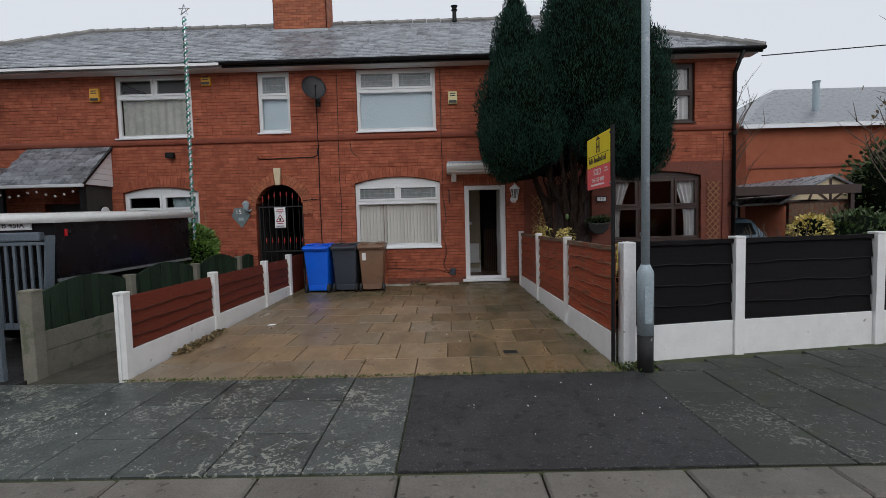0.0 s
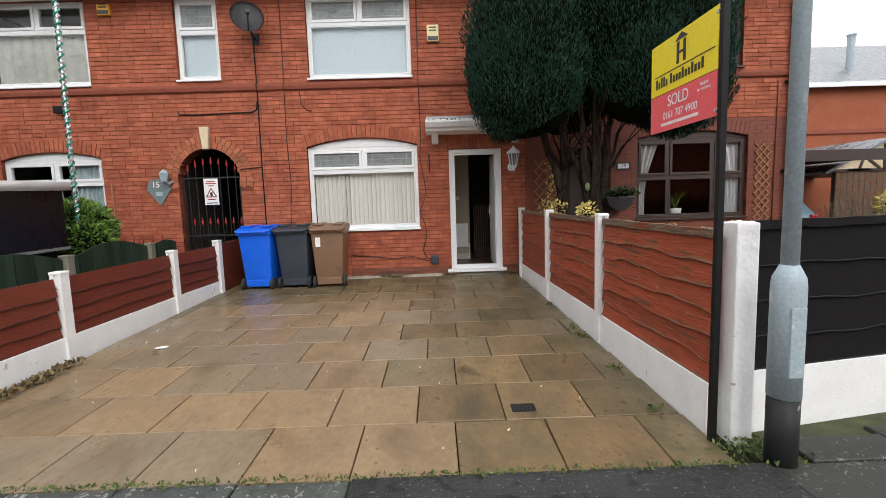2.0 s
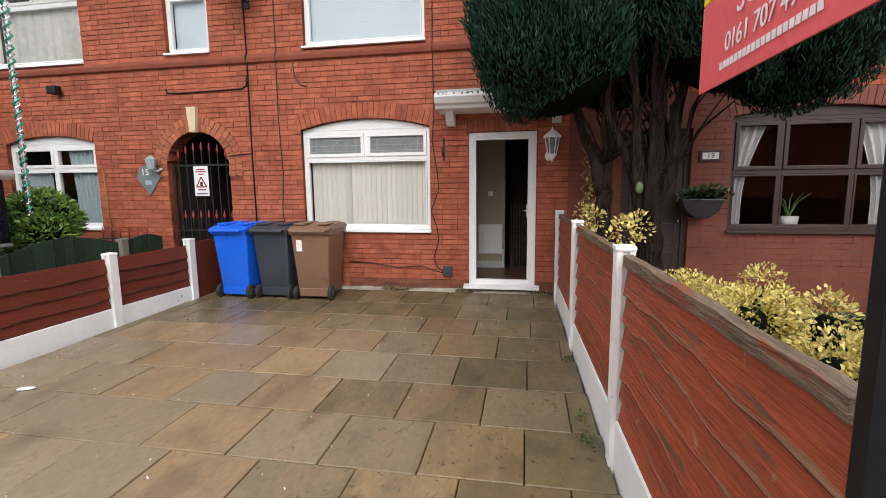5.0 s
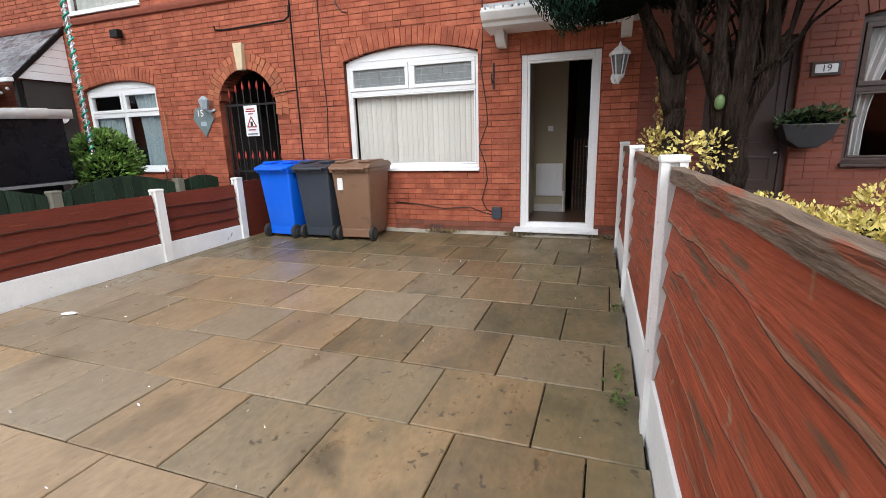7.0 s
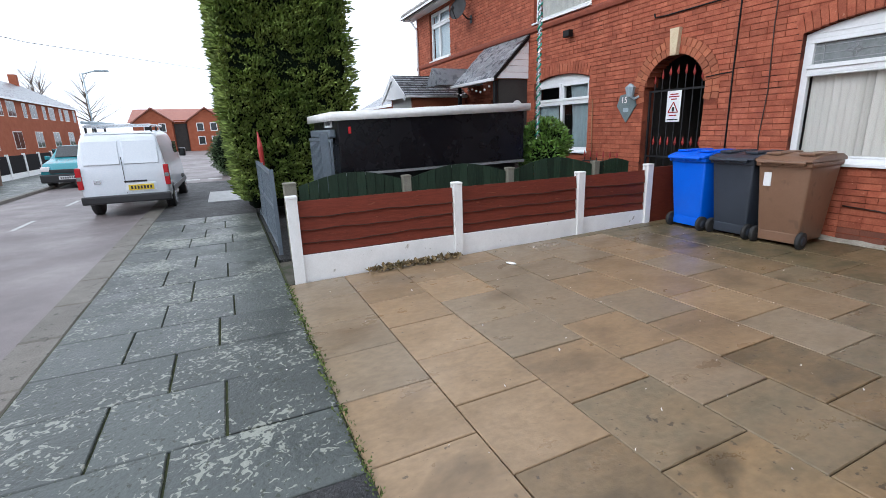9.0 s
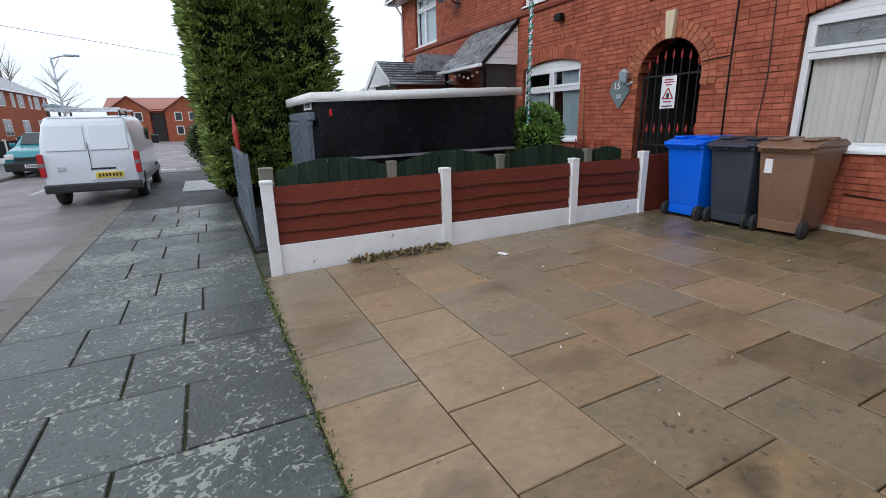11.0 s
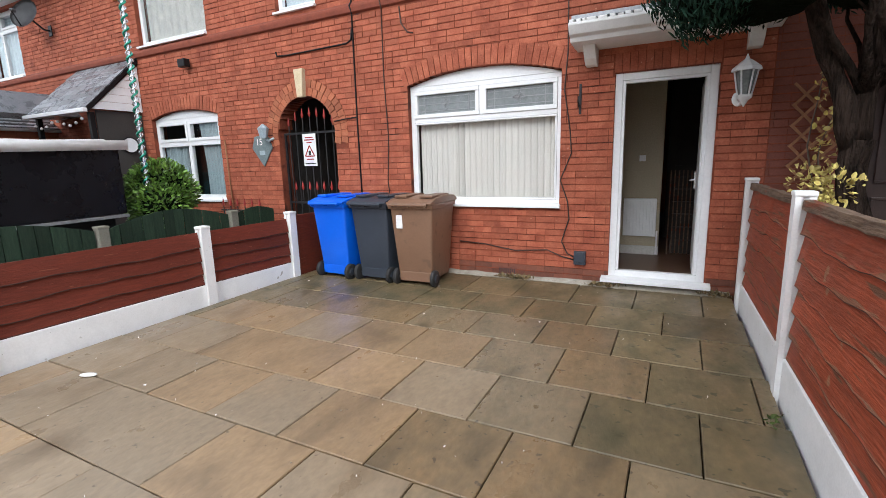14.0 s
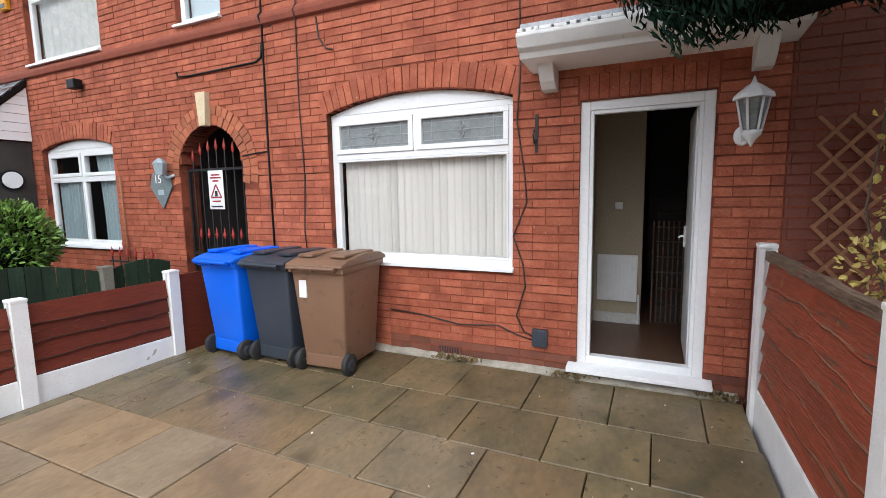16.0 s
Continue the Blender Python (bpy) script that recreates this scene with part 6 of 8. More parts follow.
bt = bare_tree("bare_tree", (8.75, 9.2, -0.2), 4.9, 1.3, "slender leafless young tree with a few dead leaves", 3, 16, 0.045)
v, f = leaves(70, lambda: (Vector((8.8 + RNG.gauss(0, 0.25), 9.2 + RNG.gauss(0, 0.25), RNG.uniform(2.7, 4.0))), Vector((0, 0, -1))), 0.10)
tagged(solid("dead_leaves", v, f, M_DRY, bt), kind="stuff")
bare_tree("bare_tree", (9.2, 15.2, -0.2), 5.4, 2.0, "leafless garden tree behind the house", 5, 20)
for i, (x, y) in enumerate(((-70, -15), (-74, -11), (-80, -17))):
    bare_tree("bare_tree", (x, y, -0.2), 9.5, 5.0, "far leafless tree over the roofs", 11 + i, 26, 0.16)


# ---- neighbour's side: green fence, iron gate, covered trailer ----
def scallop_fence():
    posts = [(-4.62, 4.98), (-4.60, 6.54), (-4.58, 8.22), (-4.56, 9.90)]
    for x, y in posts:
        concrete_post(x, y, 0.86 if y < 5.5 else 0.85, 0.11 if y > 5.5 else 0.15, 90, M_CONC, "weathered bare concrete fence post", "green fence posts", slot=False)
    ends = posts[1:] + [(-4.55, 10.72)]
    for (a, b) in zip(posts, ends):
        y0, y1 = a[1] + (0.11 if a is posts[0] else 0.06), b[1] - 0.06
        f = thing("palisade_fence", (a[0], a[1], 0.3), "dark green scalloped timber fence panel", "fence panel", "green fence panels")
        n = max(int((y1 - y0) / 0.125), 2)
        for i in range(n):
            ya, yb = y0 + (y1 - y0) * i / n, y0 + (y1 - y0) * (i + 0.93) / n
            def topz(y):
                return 0.80 + 0.15 * math.sin(math.pi * (y - y0) / (y1 - y0)) * min((y1 - y0) / 1.5, 1)
            bm = bmesh.new()
            off = 0.012 * (i % 2)
            prism(bm, [(ya, 0.36), (yb, 0.36), (yb, topz(yb)), (ya, topz(ya))], "x", a[0] - 0.015 + off, a[0] + 0.006 + off)
            part("slat", bm, M_GREEN, f)
        part("back_rail", bbox(a[0] - 0.05, a[0] - 0.017, y0, y1, 0.62, 0.69), M_GREEN, f)
        for z0, z1 in ((-0.3, 0.14), (0.146, 0.37)):
            tagged(part("gravel_board", bbox(a[0] - 0.025, a[0] + 0.025, y0, y1, z0, z1, 0.005), M_CONC), "stained concrete gravel board", "gravel board", "green fence boards")
    tagged(part("path", bbox(-4.56, -3.57, 4.74, WALL_Y - 0.01, -0.5, -0.14), M_WETCONC), kind="structure", label="damp concrete path to the iron gate")
    tagged(part("front_yard", bbox(-14.5, -4.66, 4.76, WALL_Y - 0.01, -0.5, -0.13), M_TARMAC), kind="structure", label="dark yard of the neighbouring house")


scallop_fence()


def metal_gate():
    g = thing("metal_gate", (-6.4, 4.80, -0.1), "blue-grey sheet metal gate along the pavement", "gate")
    bm = bmesh.new()
    x0, x1, y = -8.35, -4.78, 4.80
    for a in (x0, -6.55, -4.84):
        box(bm, a, a + 0.05, y - 0.025, y + 0.025, -0.1, 1.02)
    for z in (-0.02, 0.5, 0.95):
        box(bm, x0, x1, y - 0.02, y + 0.02, z, z + 0.045)
    part("gate_frame", bm, M_BLUEGREY, g)
    n = 26
    for i in range(n):
        x = x0 + 0.08 + (x1 - x0 - 0.16) * i / (n - 1)
        part("upright", bbox(x - 0.025, x + 0.025, y - 0.012, y + 0.012, 0.0, 0.98, 0.003), M_BLUEGREY, g)
    bm = bmesh.new()
    tube(bm, [(-6.7, 4.84, 0.8), (-6.72, 4.83, 1.25), (-6.80, 4.82, 1.50)], [0.02, 0.045, 0.008], 8)
    tagged(part("red_pennant", bm, M_REDTIP), "rolled red and white pennant on the gate", "pennant")


metal_gate()


def trailer():
    t = thing("covered_trailer", (-5.8, 7.2, -0.1), "black sheeted box trailer under a white tarpaulin roof", "trailer")
    x1, x0, y0, y1 = -4.93, -6.75, 5.72, 8.72
    bm = bmesh.new()
    prism(bm, [(y0, 0.90), (y1, 0.93), (y1, 1.80), (y0, 1.70)], "x", x0, x1)
    bevel(bm, 0.02)
    part("body", bm, M_TRAILER, t, "glossy black side panels")
    bm = bmesh.new()
    nx, ny = 8, 24
    grid = []
    for i in range(nx + 1):
        row = []
        for j in range(ny + 1):
            x, y = x0 - 0.05 + (x1 - x0 + 0.1) * i / nx, y0 - 0.08 + (y1 - y0 + 0.16) * j / ny
            z = 1.715 + 0.10 * (j / ny) + 0.02 * noise.noise((x * 2, y * 2, 0)) + 0.02 * math.sin(math.pi * i / nx)
            if i in (0, nx) or j in (0, ny):
                z -= 0.105 + 0.02 * noise.noise((x * 4, y * 4, 1))
            row.append(bm.verts.new((x, y, z)))
        grid.append(row)
    for i in range(nx):
        for j in range(ny):
            bm.faces.new((grid[i][j], grid[i + 1][j], grid[i + 1][j + 1], grid[i][j + 1]))
    bmesh.ops.solidify(bm, geom=list(bm.faces), thickness=0.006)
    for xs, zz in ((x1 + 0.045, 0), (x0 - 0.055, 0)):
        prism(bm, [(y0 - 0.085, 1.60), (7.2, 1.64), (y1 + 0.085, 1.69), (y1 + 0.085, 1.80), (7.2, 1.765), (y0 - 0.085, 1.715)], "x", xs, xs + 0.01)
    prism(bm, [(x0 - 0.05, 1.60), (x1 + 0.05, 1.60), (x1 + 0.05, 1.715), (x0 - 0.05, 1.715)], "y", y0 - 0.09, y0 - 0.08)
    part("tarpaulin", bm, M_TARP, t, "sagging white tarpaulin edge", True)
    bm = bmesh.new()
    prism(bm, [(y0, 0.86), (y1, 0.89), (y1, 0.925), (y0, 0.895)], "x", x1 - 0.01, x1 + 0.02)
    part("trim_strip", bm, M_LEAD, t, "grey metal trim strip")
    part("chassis", bbox(x0 + 0.1, x1 - 0.1, y0 + 0.1, y1 - 0.1, 0.35, 0.895, 0.01), M_BLACK, t)
    for x in (x0 + 0.15, x1 - 0.15):
        for y in (6.9, 7.6):
            bm = bmesh.new()
            tube(bm, [(x - 0.08, y, 0.17), (x + 0.08, y, 0.17)], 0.29, 22)
            part("wheel", bm, M_RUBBER, t, "", True)
    tail = part("tailgate", bbox(x0 + 0.12, x1 + 0.02, y0 - 0.10, y0 - 0.075, 0.28, 0.36), M_BLUEGREY, t, "slatted blue-grey metal tailgate")
    for i in range(17):
        x = x0 + 0.15 + i * (x1 - x0 - 0.18) / 16
        part("bar", bbox(x - 0.018, x + 0.018, y0 - 0.11, y0 - 0.085, 0.30, 1.34, 0.004), M_BLUEGREY, tail)
    part("top_bar", bbox(x0 + 0.12, x1 + 0.02, y0 - 0.115, y0 - 0.08, 1.33, 1.37), M_BLUEGREY, tail)
    part("lamp_bar", bbox(x0 + 0.2, x1 - 0.12, y0 - 0.10, y0 - 0.005, 1.38, 1.49, 0.02), M_BLUEGREY, t)
    plate = part("number_plate", bbox(-5.72, -5.20, y0 - 0.022, y0 - 0.010, 1.52, 1.64, 0.003), M_UPVC, t, "white number plate with black characters")
    text("characters", "B 45IX", 0.105, Matrix.Translation((-5.43, y0 - 0.026, 1.58)) @ pose(0, 0, 0, 90, 0, 0), M_INK, plate)
    prop = bmesh.new()
    box(prop, -0.05, 0.05, -0.012, 0.012, -0.45, 0.45, pose(-4.86, 5.52, 1.0, 8, 0, 70))
    part("prop_panel", prop, M_BLUEGREY, t, "leaning blue-grey corner panel")
    for z0, z1, x in ((1.43, 1.52, -4.925),):
        part("marker_lamp", bbox(x - 0.006, x + 0.012, 5.86, 5.90, z0, z1, 0.005), M_REDLENS, t, "small red marker lamp")


trailer()


def tinsel_pole():
    p = thing("festive_pole", (-5.05, 9.05, -0.1), "tall thin pole wound with green tinsel, star on top", "decoration")
    a, b = Vector((-5.05, 9.05, -0.1)), Vector((-4.97, 9.05, 5.55))
    bm = bmesh.new()
    tube(bm, [a, b], [0.022, 0.014], 8)
    part("pole", bm, M_SILVER, p)
    for ph, mat, nm in ((0.0, M_TINSEL, "green_garland"), (3.14, M_SILVER, "silver_garland")):
        bm = bmesh.new()
        pts = []
        for i in range(330):
            t = 0.15 + 0.85 * i / 329
            c = a.lerp(b, t)
            an = i * 0.62 + ph
            pts.append(c + Vector((0.032 * math.cos(an), 0.032 * math.sin(an), 0)))
        tube(bm, pts, 0.013 if ph == 0 else 0.008, 5)
        part(nm, bm, mat, p)
    bm = bmesh.new()
    for k in range(2):
        pts = [b + Vector((0.11 * math.sin(i * 2 * math.pi * 2 / 5), 0.01 * k, 0.12 + 0.11 * math.cos(i * 2 * math.pi * 2 / 5))) for i in range(6)]
        tube(bm, pts, 0.008, 5)
    part("star", bm, M_SILVER, p, "silver wire star")


tinsel_pole()


# ---- porches of the houses beyond ----
def slate_porch():
    c = thing("slate_porch", (-8.85, WALL_Y, 2.4), "lean-to slate porch roof with white boarded cheek", "porch")
    xl, xr = -9.85, -7.86
    bm = bmesh.new()
    prism(bm, [(WALL_Y - 0.014, 3.42), (WALL_Y - 0.014, 3.34), (9.93, 2.44), (9.93, 2.50)], "x", xl, xr)
    part("roof_deck", bm, M_BLACK, c)
    v, f = [], []
    for r in range(9):
        t0, t1 = r / 9, (r + 1.1) / 9
        x = xl - (0.13 if r % 2 else 0)
        while x < xr:
            a, b = max(x + 0.004, xl - 0.03), min(x + 0.256, xr + 0.03)
            x += 0.26
            if b - a < 0.04:
                continue
            k = len(v)
            ya, za, yb, zb = 9.90 + 0.955 * t0, 2.51 + 0.92 * t0, 9.90 + 0.955 * min(t1, 1), 2.51 + 0.92 * min(t1, 1)
            v += [(a, ya, za + 0.018), (b, ya, za + 0.018), (b, yb, zb + 0.006), (a, yb, zb + 0.006), (a, ya, za - 0.004), (b, ya, za - 0.004)]
            f += [(k, k + 1, k + 2, k + 3), (k + 4, k + 5, k + 1, k)]
    tagged(solid("slate_covering", v, f, M_SLATE, c, "lapped dark slates"), kind="stuff")
    part("gutter", bbox(xl - 0.05, xr + 0.04, 9.83, 9.91, 2.43, 2.50, 0.012), M_UPVC, c, "white gutter")
    for i in range(6):
        z0, z1 = 2.50 + i * 0.135, 2.50 + i * 0.135 + 0.128
        ya, yb = (9.99 + (z - 2.48) * 0.955 / 0.92 for z in (z0, z1))
        bm = bmesh.new()
        prism(bm, [(ya, z0), (WALL_Y - 0.02, z0), (WALL_Y - 0.02, z1), (min(yb, WALL_Y - 0.03), z1)], "x", xr - 0.04, xr - 0.012)
        part("cladding_board", bm, M_UPVC, c, "white shiplap board")
    bm = bmesh.new()
    prism(bm, [(9.90, 2.44), (9.90, 2.52), (WALL_Y - 0.015, 3.46), (WALL_Y - 0.015, 3.36)], "x", xr - 0.008, xr + 0.02)
    part("verge_board", bm, M_BLACK, c)
    for x in (xl + 0.08, xr - 0.14):
        part("post", bbox(x, x + 0.08, 9.98, 10.06, -0.14, 2.45, 0.006), M_BLACK, c)
    part("side_screen", bbox(xr - 0.09, xr - 0.06, 10.08, WALL_Y - 0.02, -0.1, 2.48), M_DARKIN, c, "dark side screen")
    bm = bmesh.new()
    for i in range(9):
        bmesh.ops.create_icosphere(bm, subdivisions=1, radius=0.03, matrix=pose(xl + 0.15 + i * 0.2, 9.94, 2.30 - 0.05 * math.sin(i * 1.3)))
    tagged(part("string_lights", bm, M_LETTER, None, "", True), "string of small white globe lights under the porch", "string lights")
    clock = thing("wall_clock", (-7.82, 10.5, 1.9), "round white wall clock in a black rim", "clock")
    for nm, r, x, m_ in (("rim", 0.15, -7.90, M_BLACK), ("face", 0.125, -7.885, M_UPVC)):
        bm = bmesh.new()
        tube(bm, [(x, 10.55, 1.9), (x + 0.02, 10.55, 1.9)], r, 24)
        part(nm, bm, m_, clock)


slate_porch()


def gable_porch():
    c = thing("gabled_porch", (-11.7, 10.0, -0.1), "tiled gabled porch with white barge boards", "porch")
    xl, xr, yf, ze, zr = -12.9, -10.9, 8.95, 2.35, 2.95
    for x in (xl + 0.1, xr - 0.2):
        part("wall", bbox(x, x + 0.1, yf + 0.25, WALL_Y - 0.015, -0.14, ze), M_FARBRICK, c)
    part("front_wall", bbox(xl + 0.2, xr - 0.2, yf + 0.25, yf + 0.33, -0.14, ze), M_GREYWALL, c)
    xm = (xl + xr) / 2
    for s, xe in ((-1, xl), (1, xr)):
        v, f = [], []
        for r in range(8):
            t0, t1 = r / 8, min((r + 1.1) / 8, 1)
            y = yf - (0.12 if r % 2 else 0)
            while y < WALL_Y - 0.02:
                a, b = max(y + 0.003, yf), min(y + 0.247, WALL_Y - 0.016)
                y += 0.25
                if b - a < 0.04:
                    continue
                k = len(v)
                xa, za, xb, zb = xe + (xm - xe) * t0, ze + (zr - ze) * t0, xe + (xm - xe) * t1, ze + (zr - ze) * t1
                q = [(xa, a, za + 0.03), (xa, b, za + 0.03), (xb, b, zb + 0.012), (xb, a, zb + 0.012), (xa, a, za), (xa, b, za)]
                v += q
                f += [(k, k + 1, k + 2, k + 3) if s > 0 else (k + 3, k + 2, k + 1, k), (k + 4, k + 5, k + 1, k)]
        tagged(solid("tiles", v, f, M_SLATE, c, "wet grey interlocking tiles"), kind="stuff")
        bm = bmesh.new()
        prism(bm, [(xe, ze - 0.03), (xm, zr - 0.03), (xm, zr + 0.02), (xe, ze + 0.02)], "y", yf, WALL_Y - 0.016)
        part("roof_deck", bm, M_BLACK, c)
        bm = bmesh.new()
        prism(bm, [(xe, ze - 0.13), (xm, zr - 0.13), (xm, zr + 0.03), (xe, ze + 0.03)], "y", yf - 0.035, yf - 0.003)
        part("barge_board", bm, M_UPVC, c, "white barge board")
    bm = bmesh.new()
    prism(bm, [(xl + 0.15, ze - 0.05), (xr - 0.15, ze - 0.05), (xm, zr - 0.1)], "y", yf + 0.0, yf + 0.03)
    part("gable_panel", bm, M_UPVC, c, "white boarded gable panel")
    part("gutter", bbox(xr - 0.02, xr + 0.08, yf, WALL_Y - 0.02, ze - 0.06, ze, 0.01), M_UPVC, c, "white gutter")
    bm = bmesh.new()
    prism(bm, [(-10.85, 2.55), (-9.95, 2.55), (-10.4, 3.0)], "y", 9.55, WALL_Y - 0.015)
    tagged(part("porch_roof", bm, M_SLATE), "small dark slate hip roof between porches", "roof")


gable_porch()


# ---- fittings on the front wall ----
def dish(x, z, y=10.52, r=0.27):
    d = thing("satellite_dish", (x, WALL_Y, z), "dark grey satellite dish on a wall bracket", "satellite dish")
    bm = bmesh.new()
    n, rings_ = 22, 5
    m = Matrix.Translation((x, y, z)) @ Euler((radians(70), 0, radians(24))).to_matrix().to_4x4()
    rows = []
    for j in range(1, rings_ + 1):
        q = r * j / rings_
        rows.append([bm.verts.new(m @ Vector((q * math.cos(2 * math.pi * i / n), q * 1.1 * math.sin(2 * math.pi * i / n), 0.35 * q * q / r))) for i in range(n)])
    c = bm.verts.new(m @ Vector((0, 0, 0)))
    for i in range(n):
        bm.faces.new((c, rows[0][i], rows[0][(i + 1) % n]))
    for a, b in zip(rows, rows[1:]):
        for i in range(n):
            bm.faces.new((a[i], b[i], b[(i + 1) % n], a[(i + 1) % n]))
    bmesh.ops.solidify(bm, geom=list(bm.faces), thickness=0.008)
    part("reflector", bm, M_SCREEN, d, "", True)
    bm = bmesh.new()
    tip = m @ Vector((0, -0.1, 0.34))
    tube(bm, [m @ Vector((0, -r * 1.05, 0.1)), tip], 0.011, 6)
    part("feed_arm", bm, M_BLACK, d)
    bm = bmesh.new()
    tube(bm, [tip, tip + (m.to_3x3() @ Vector((0, 0.02, -0.08)))], [0.028, 0.035], 10)
    part("receiver", bm, M_SCREEN, d)
    bm = bmesh.new()
    tube(bm, [(x, y + 0.02, z - 0.03), (x, WALL_Y - 0.12, z - 0.2), (x, WALL_Y - 0.005, z - 0.2)], 0.018, 8)
    box(bm, x - 0.06, x + 0.06, WALL_Y - 0.022, WALL_Y - 0.006, z - 0.3, z - 0.1)
    part("bracket", bm, M_IRON, d)


dish(-2.95, 4.52)
dish(-10.60, 4.50)


def alarm_box(x, z, mat, label, w=0.24, h=0.30):
    a = thing("alarm_box", (x, WALL_Y, z), label, "alarm box")
    part("cover", bbox(x - w / 2, x + w / 2, WALL_Y - 0.085, WALL_Y - 0.008, z - h / 2, z + h / 2, 0.018), mat, a)
    part("lower_panel", bbox(x - w / 2 + 0.015, x + w / 2 - 0.015, WALL_Y - 0.092, WALL_Y - 0.084, z - h / 2 + 0.02, z - h / 2 + 0.08, 0.003), M_BRIGHTBLACK, a)
    for k in range(2):
        part("line_of_print", bbox(x - w * 0.3, x + w * 0.3, WALL_Y - 0.090, WALL_Y - 0.084, z + 0.03 + 0.05 * k, z + 0.05 + 0.05 * k), M_INK, a)


alarm_box(-8.14, 4.62, M_YELLOWBOX, "yellow burglar alarm box high on the wall", 0.22, 0.3)
alarm_box(-5.52, 4.86, M_YELLOWBOX, "small yellow alarm box under the eaves", 0.22, 0.19)
alarm_box(0.18, 4.33, M_CREAMBOX, "cream and black alarm box on the wall", 0.21, 0.28)


def wall_lantern(x, z):
    l_ = thing("wall_lantern", (x, WALL_Y, z), "white hexagonal coach lantern on the wall", "wall lantern")
    y = WALL_Y - 0.16
    bm = bmesh.new()
    tube(bm, [(x, y, z + 0.10), (x, y, z + 0.13), (x, y, z + 0.19), (x, y, z + 0.205), (x, y, z + 0.25)], [0.125, 0.118, 0.045, 0.02, 0.004], 6)
    part("roof", bm, M_UPVC, l_)
    for i in range(6):
        a = 2 * math.pi * i / 6
        bm = bmesh.new()
        tube(bm, [(x + 0.095 * math.cos(a), y + 0.095 * math.sin(a), z + 0.10), (x + 0.055 * math.cos(a), y + 0.055 * math.sin(a), z - 0.12)], 0.008, 5)
        part("glazing_bar", bm, M_UPVC, l_)
    bm = bmesh.new()
    tube(bm, [(x, y, z + 0.10), (x, y, z - 0.115)], [0.088, 0.048], 6)
    part("glass", bm, M_LEADGL, l_, "grey lantern glass")
    bm = bmesh.new()
    tube(bm, [(x, y, z - 0.11), (x, y, z - 0.14), (x, y, z - 0.17), (x, y, z - 0.19), (x, y, z - 0.22)], [0.062, 0.06, 0.03, 0.02, 0.004], 8)
    tube(bm, [(x, y, z - 0.15), (x - 0.03, y + 0.08, z - 0.19), (x - 0.03, WALL_Y - 0.01, z - 0.13)], 0.016, 8)
    bmesh.ops.create_uvsphere(bm, u_segments=14, v_segments=8, radius=0.06, matrix=pose(x - 0.03, WALL_Y - 0.012, z - 0.13) @ Matrix.Diagonal((1, 0.3, 1.2, 1)))
    part("bracket", bm, M_UPVC, l_, "", True)


wall_lantern(1.56, 2.09)


def trellis(x0, x1, z0, z1, label, nx=2, cells=7):
    t = thing("trellis", ((x0 + x1) / 2, WALL_Y, z0), label, "trellis")
    h = (z1 - z0) / cells
    w = (x1 - x0) / nx
    y = WALL_Y - 0.03
    for k in range(-nx, cells + 1):
        for s in (1, -1):
            pts = []
            for q in (0, nx):
                z = z0 + (k + q) * h
                x = x0 + q * w if s > 0 else x1 - q * w
                pts.append(Vector((x, y - 0.008 * s, z)))
            a, b = pts
            lo, hi = max(0.0, (z0 - a.z) / (b.z - a.z)), min(1.0, (z1 - a.z) / (b.z - a.z))
            if hi - lo < 0.1:
                continue
            p, q = a.lerp(b, lo), a.lerp(b, hi)
            d = q - p
            bm = bmesh.new()
            m = Matrix.Translation((p + q) / 2) @ Matrix.Rotation(-math.atan2(d.z, d.x), 4, "Y")
            box(bm, -d.length / 2 - 0.015, d.length / 2 + 0.015, -0.006, 0.006, -0.012, 0.012, m)
            part("lath", bm, M_TAN, t)


trellis(1.97, 2.30, 0.95, 2.05, "tan diamond wooden trellis on the dark wall", 2, 6)
trellis(6.05, 6.32, 0.75, 2.25, "tan narrow diamond trellis by the downpipe", 2, 10)


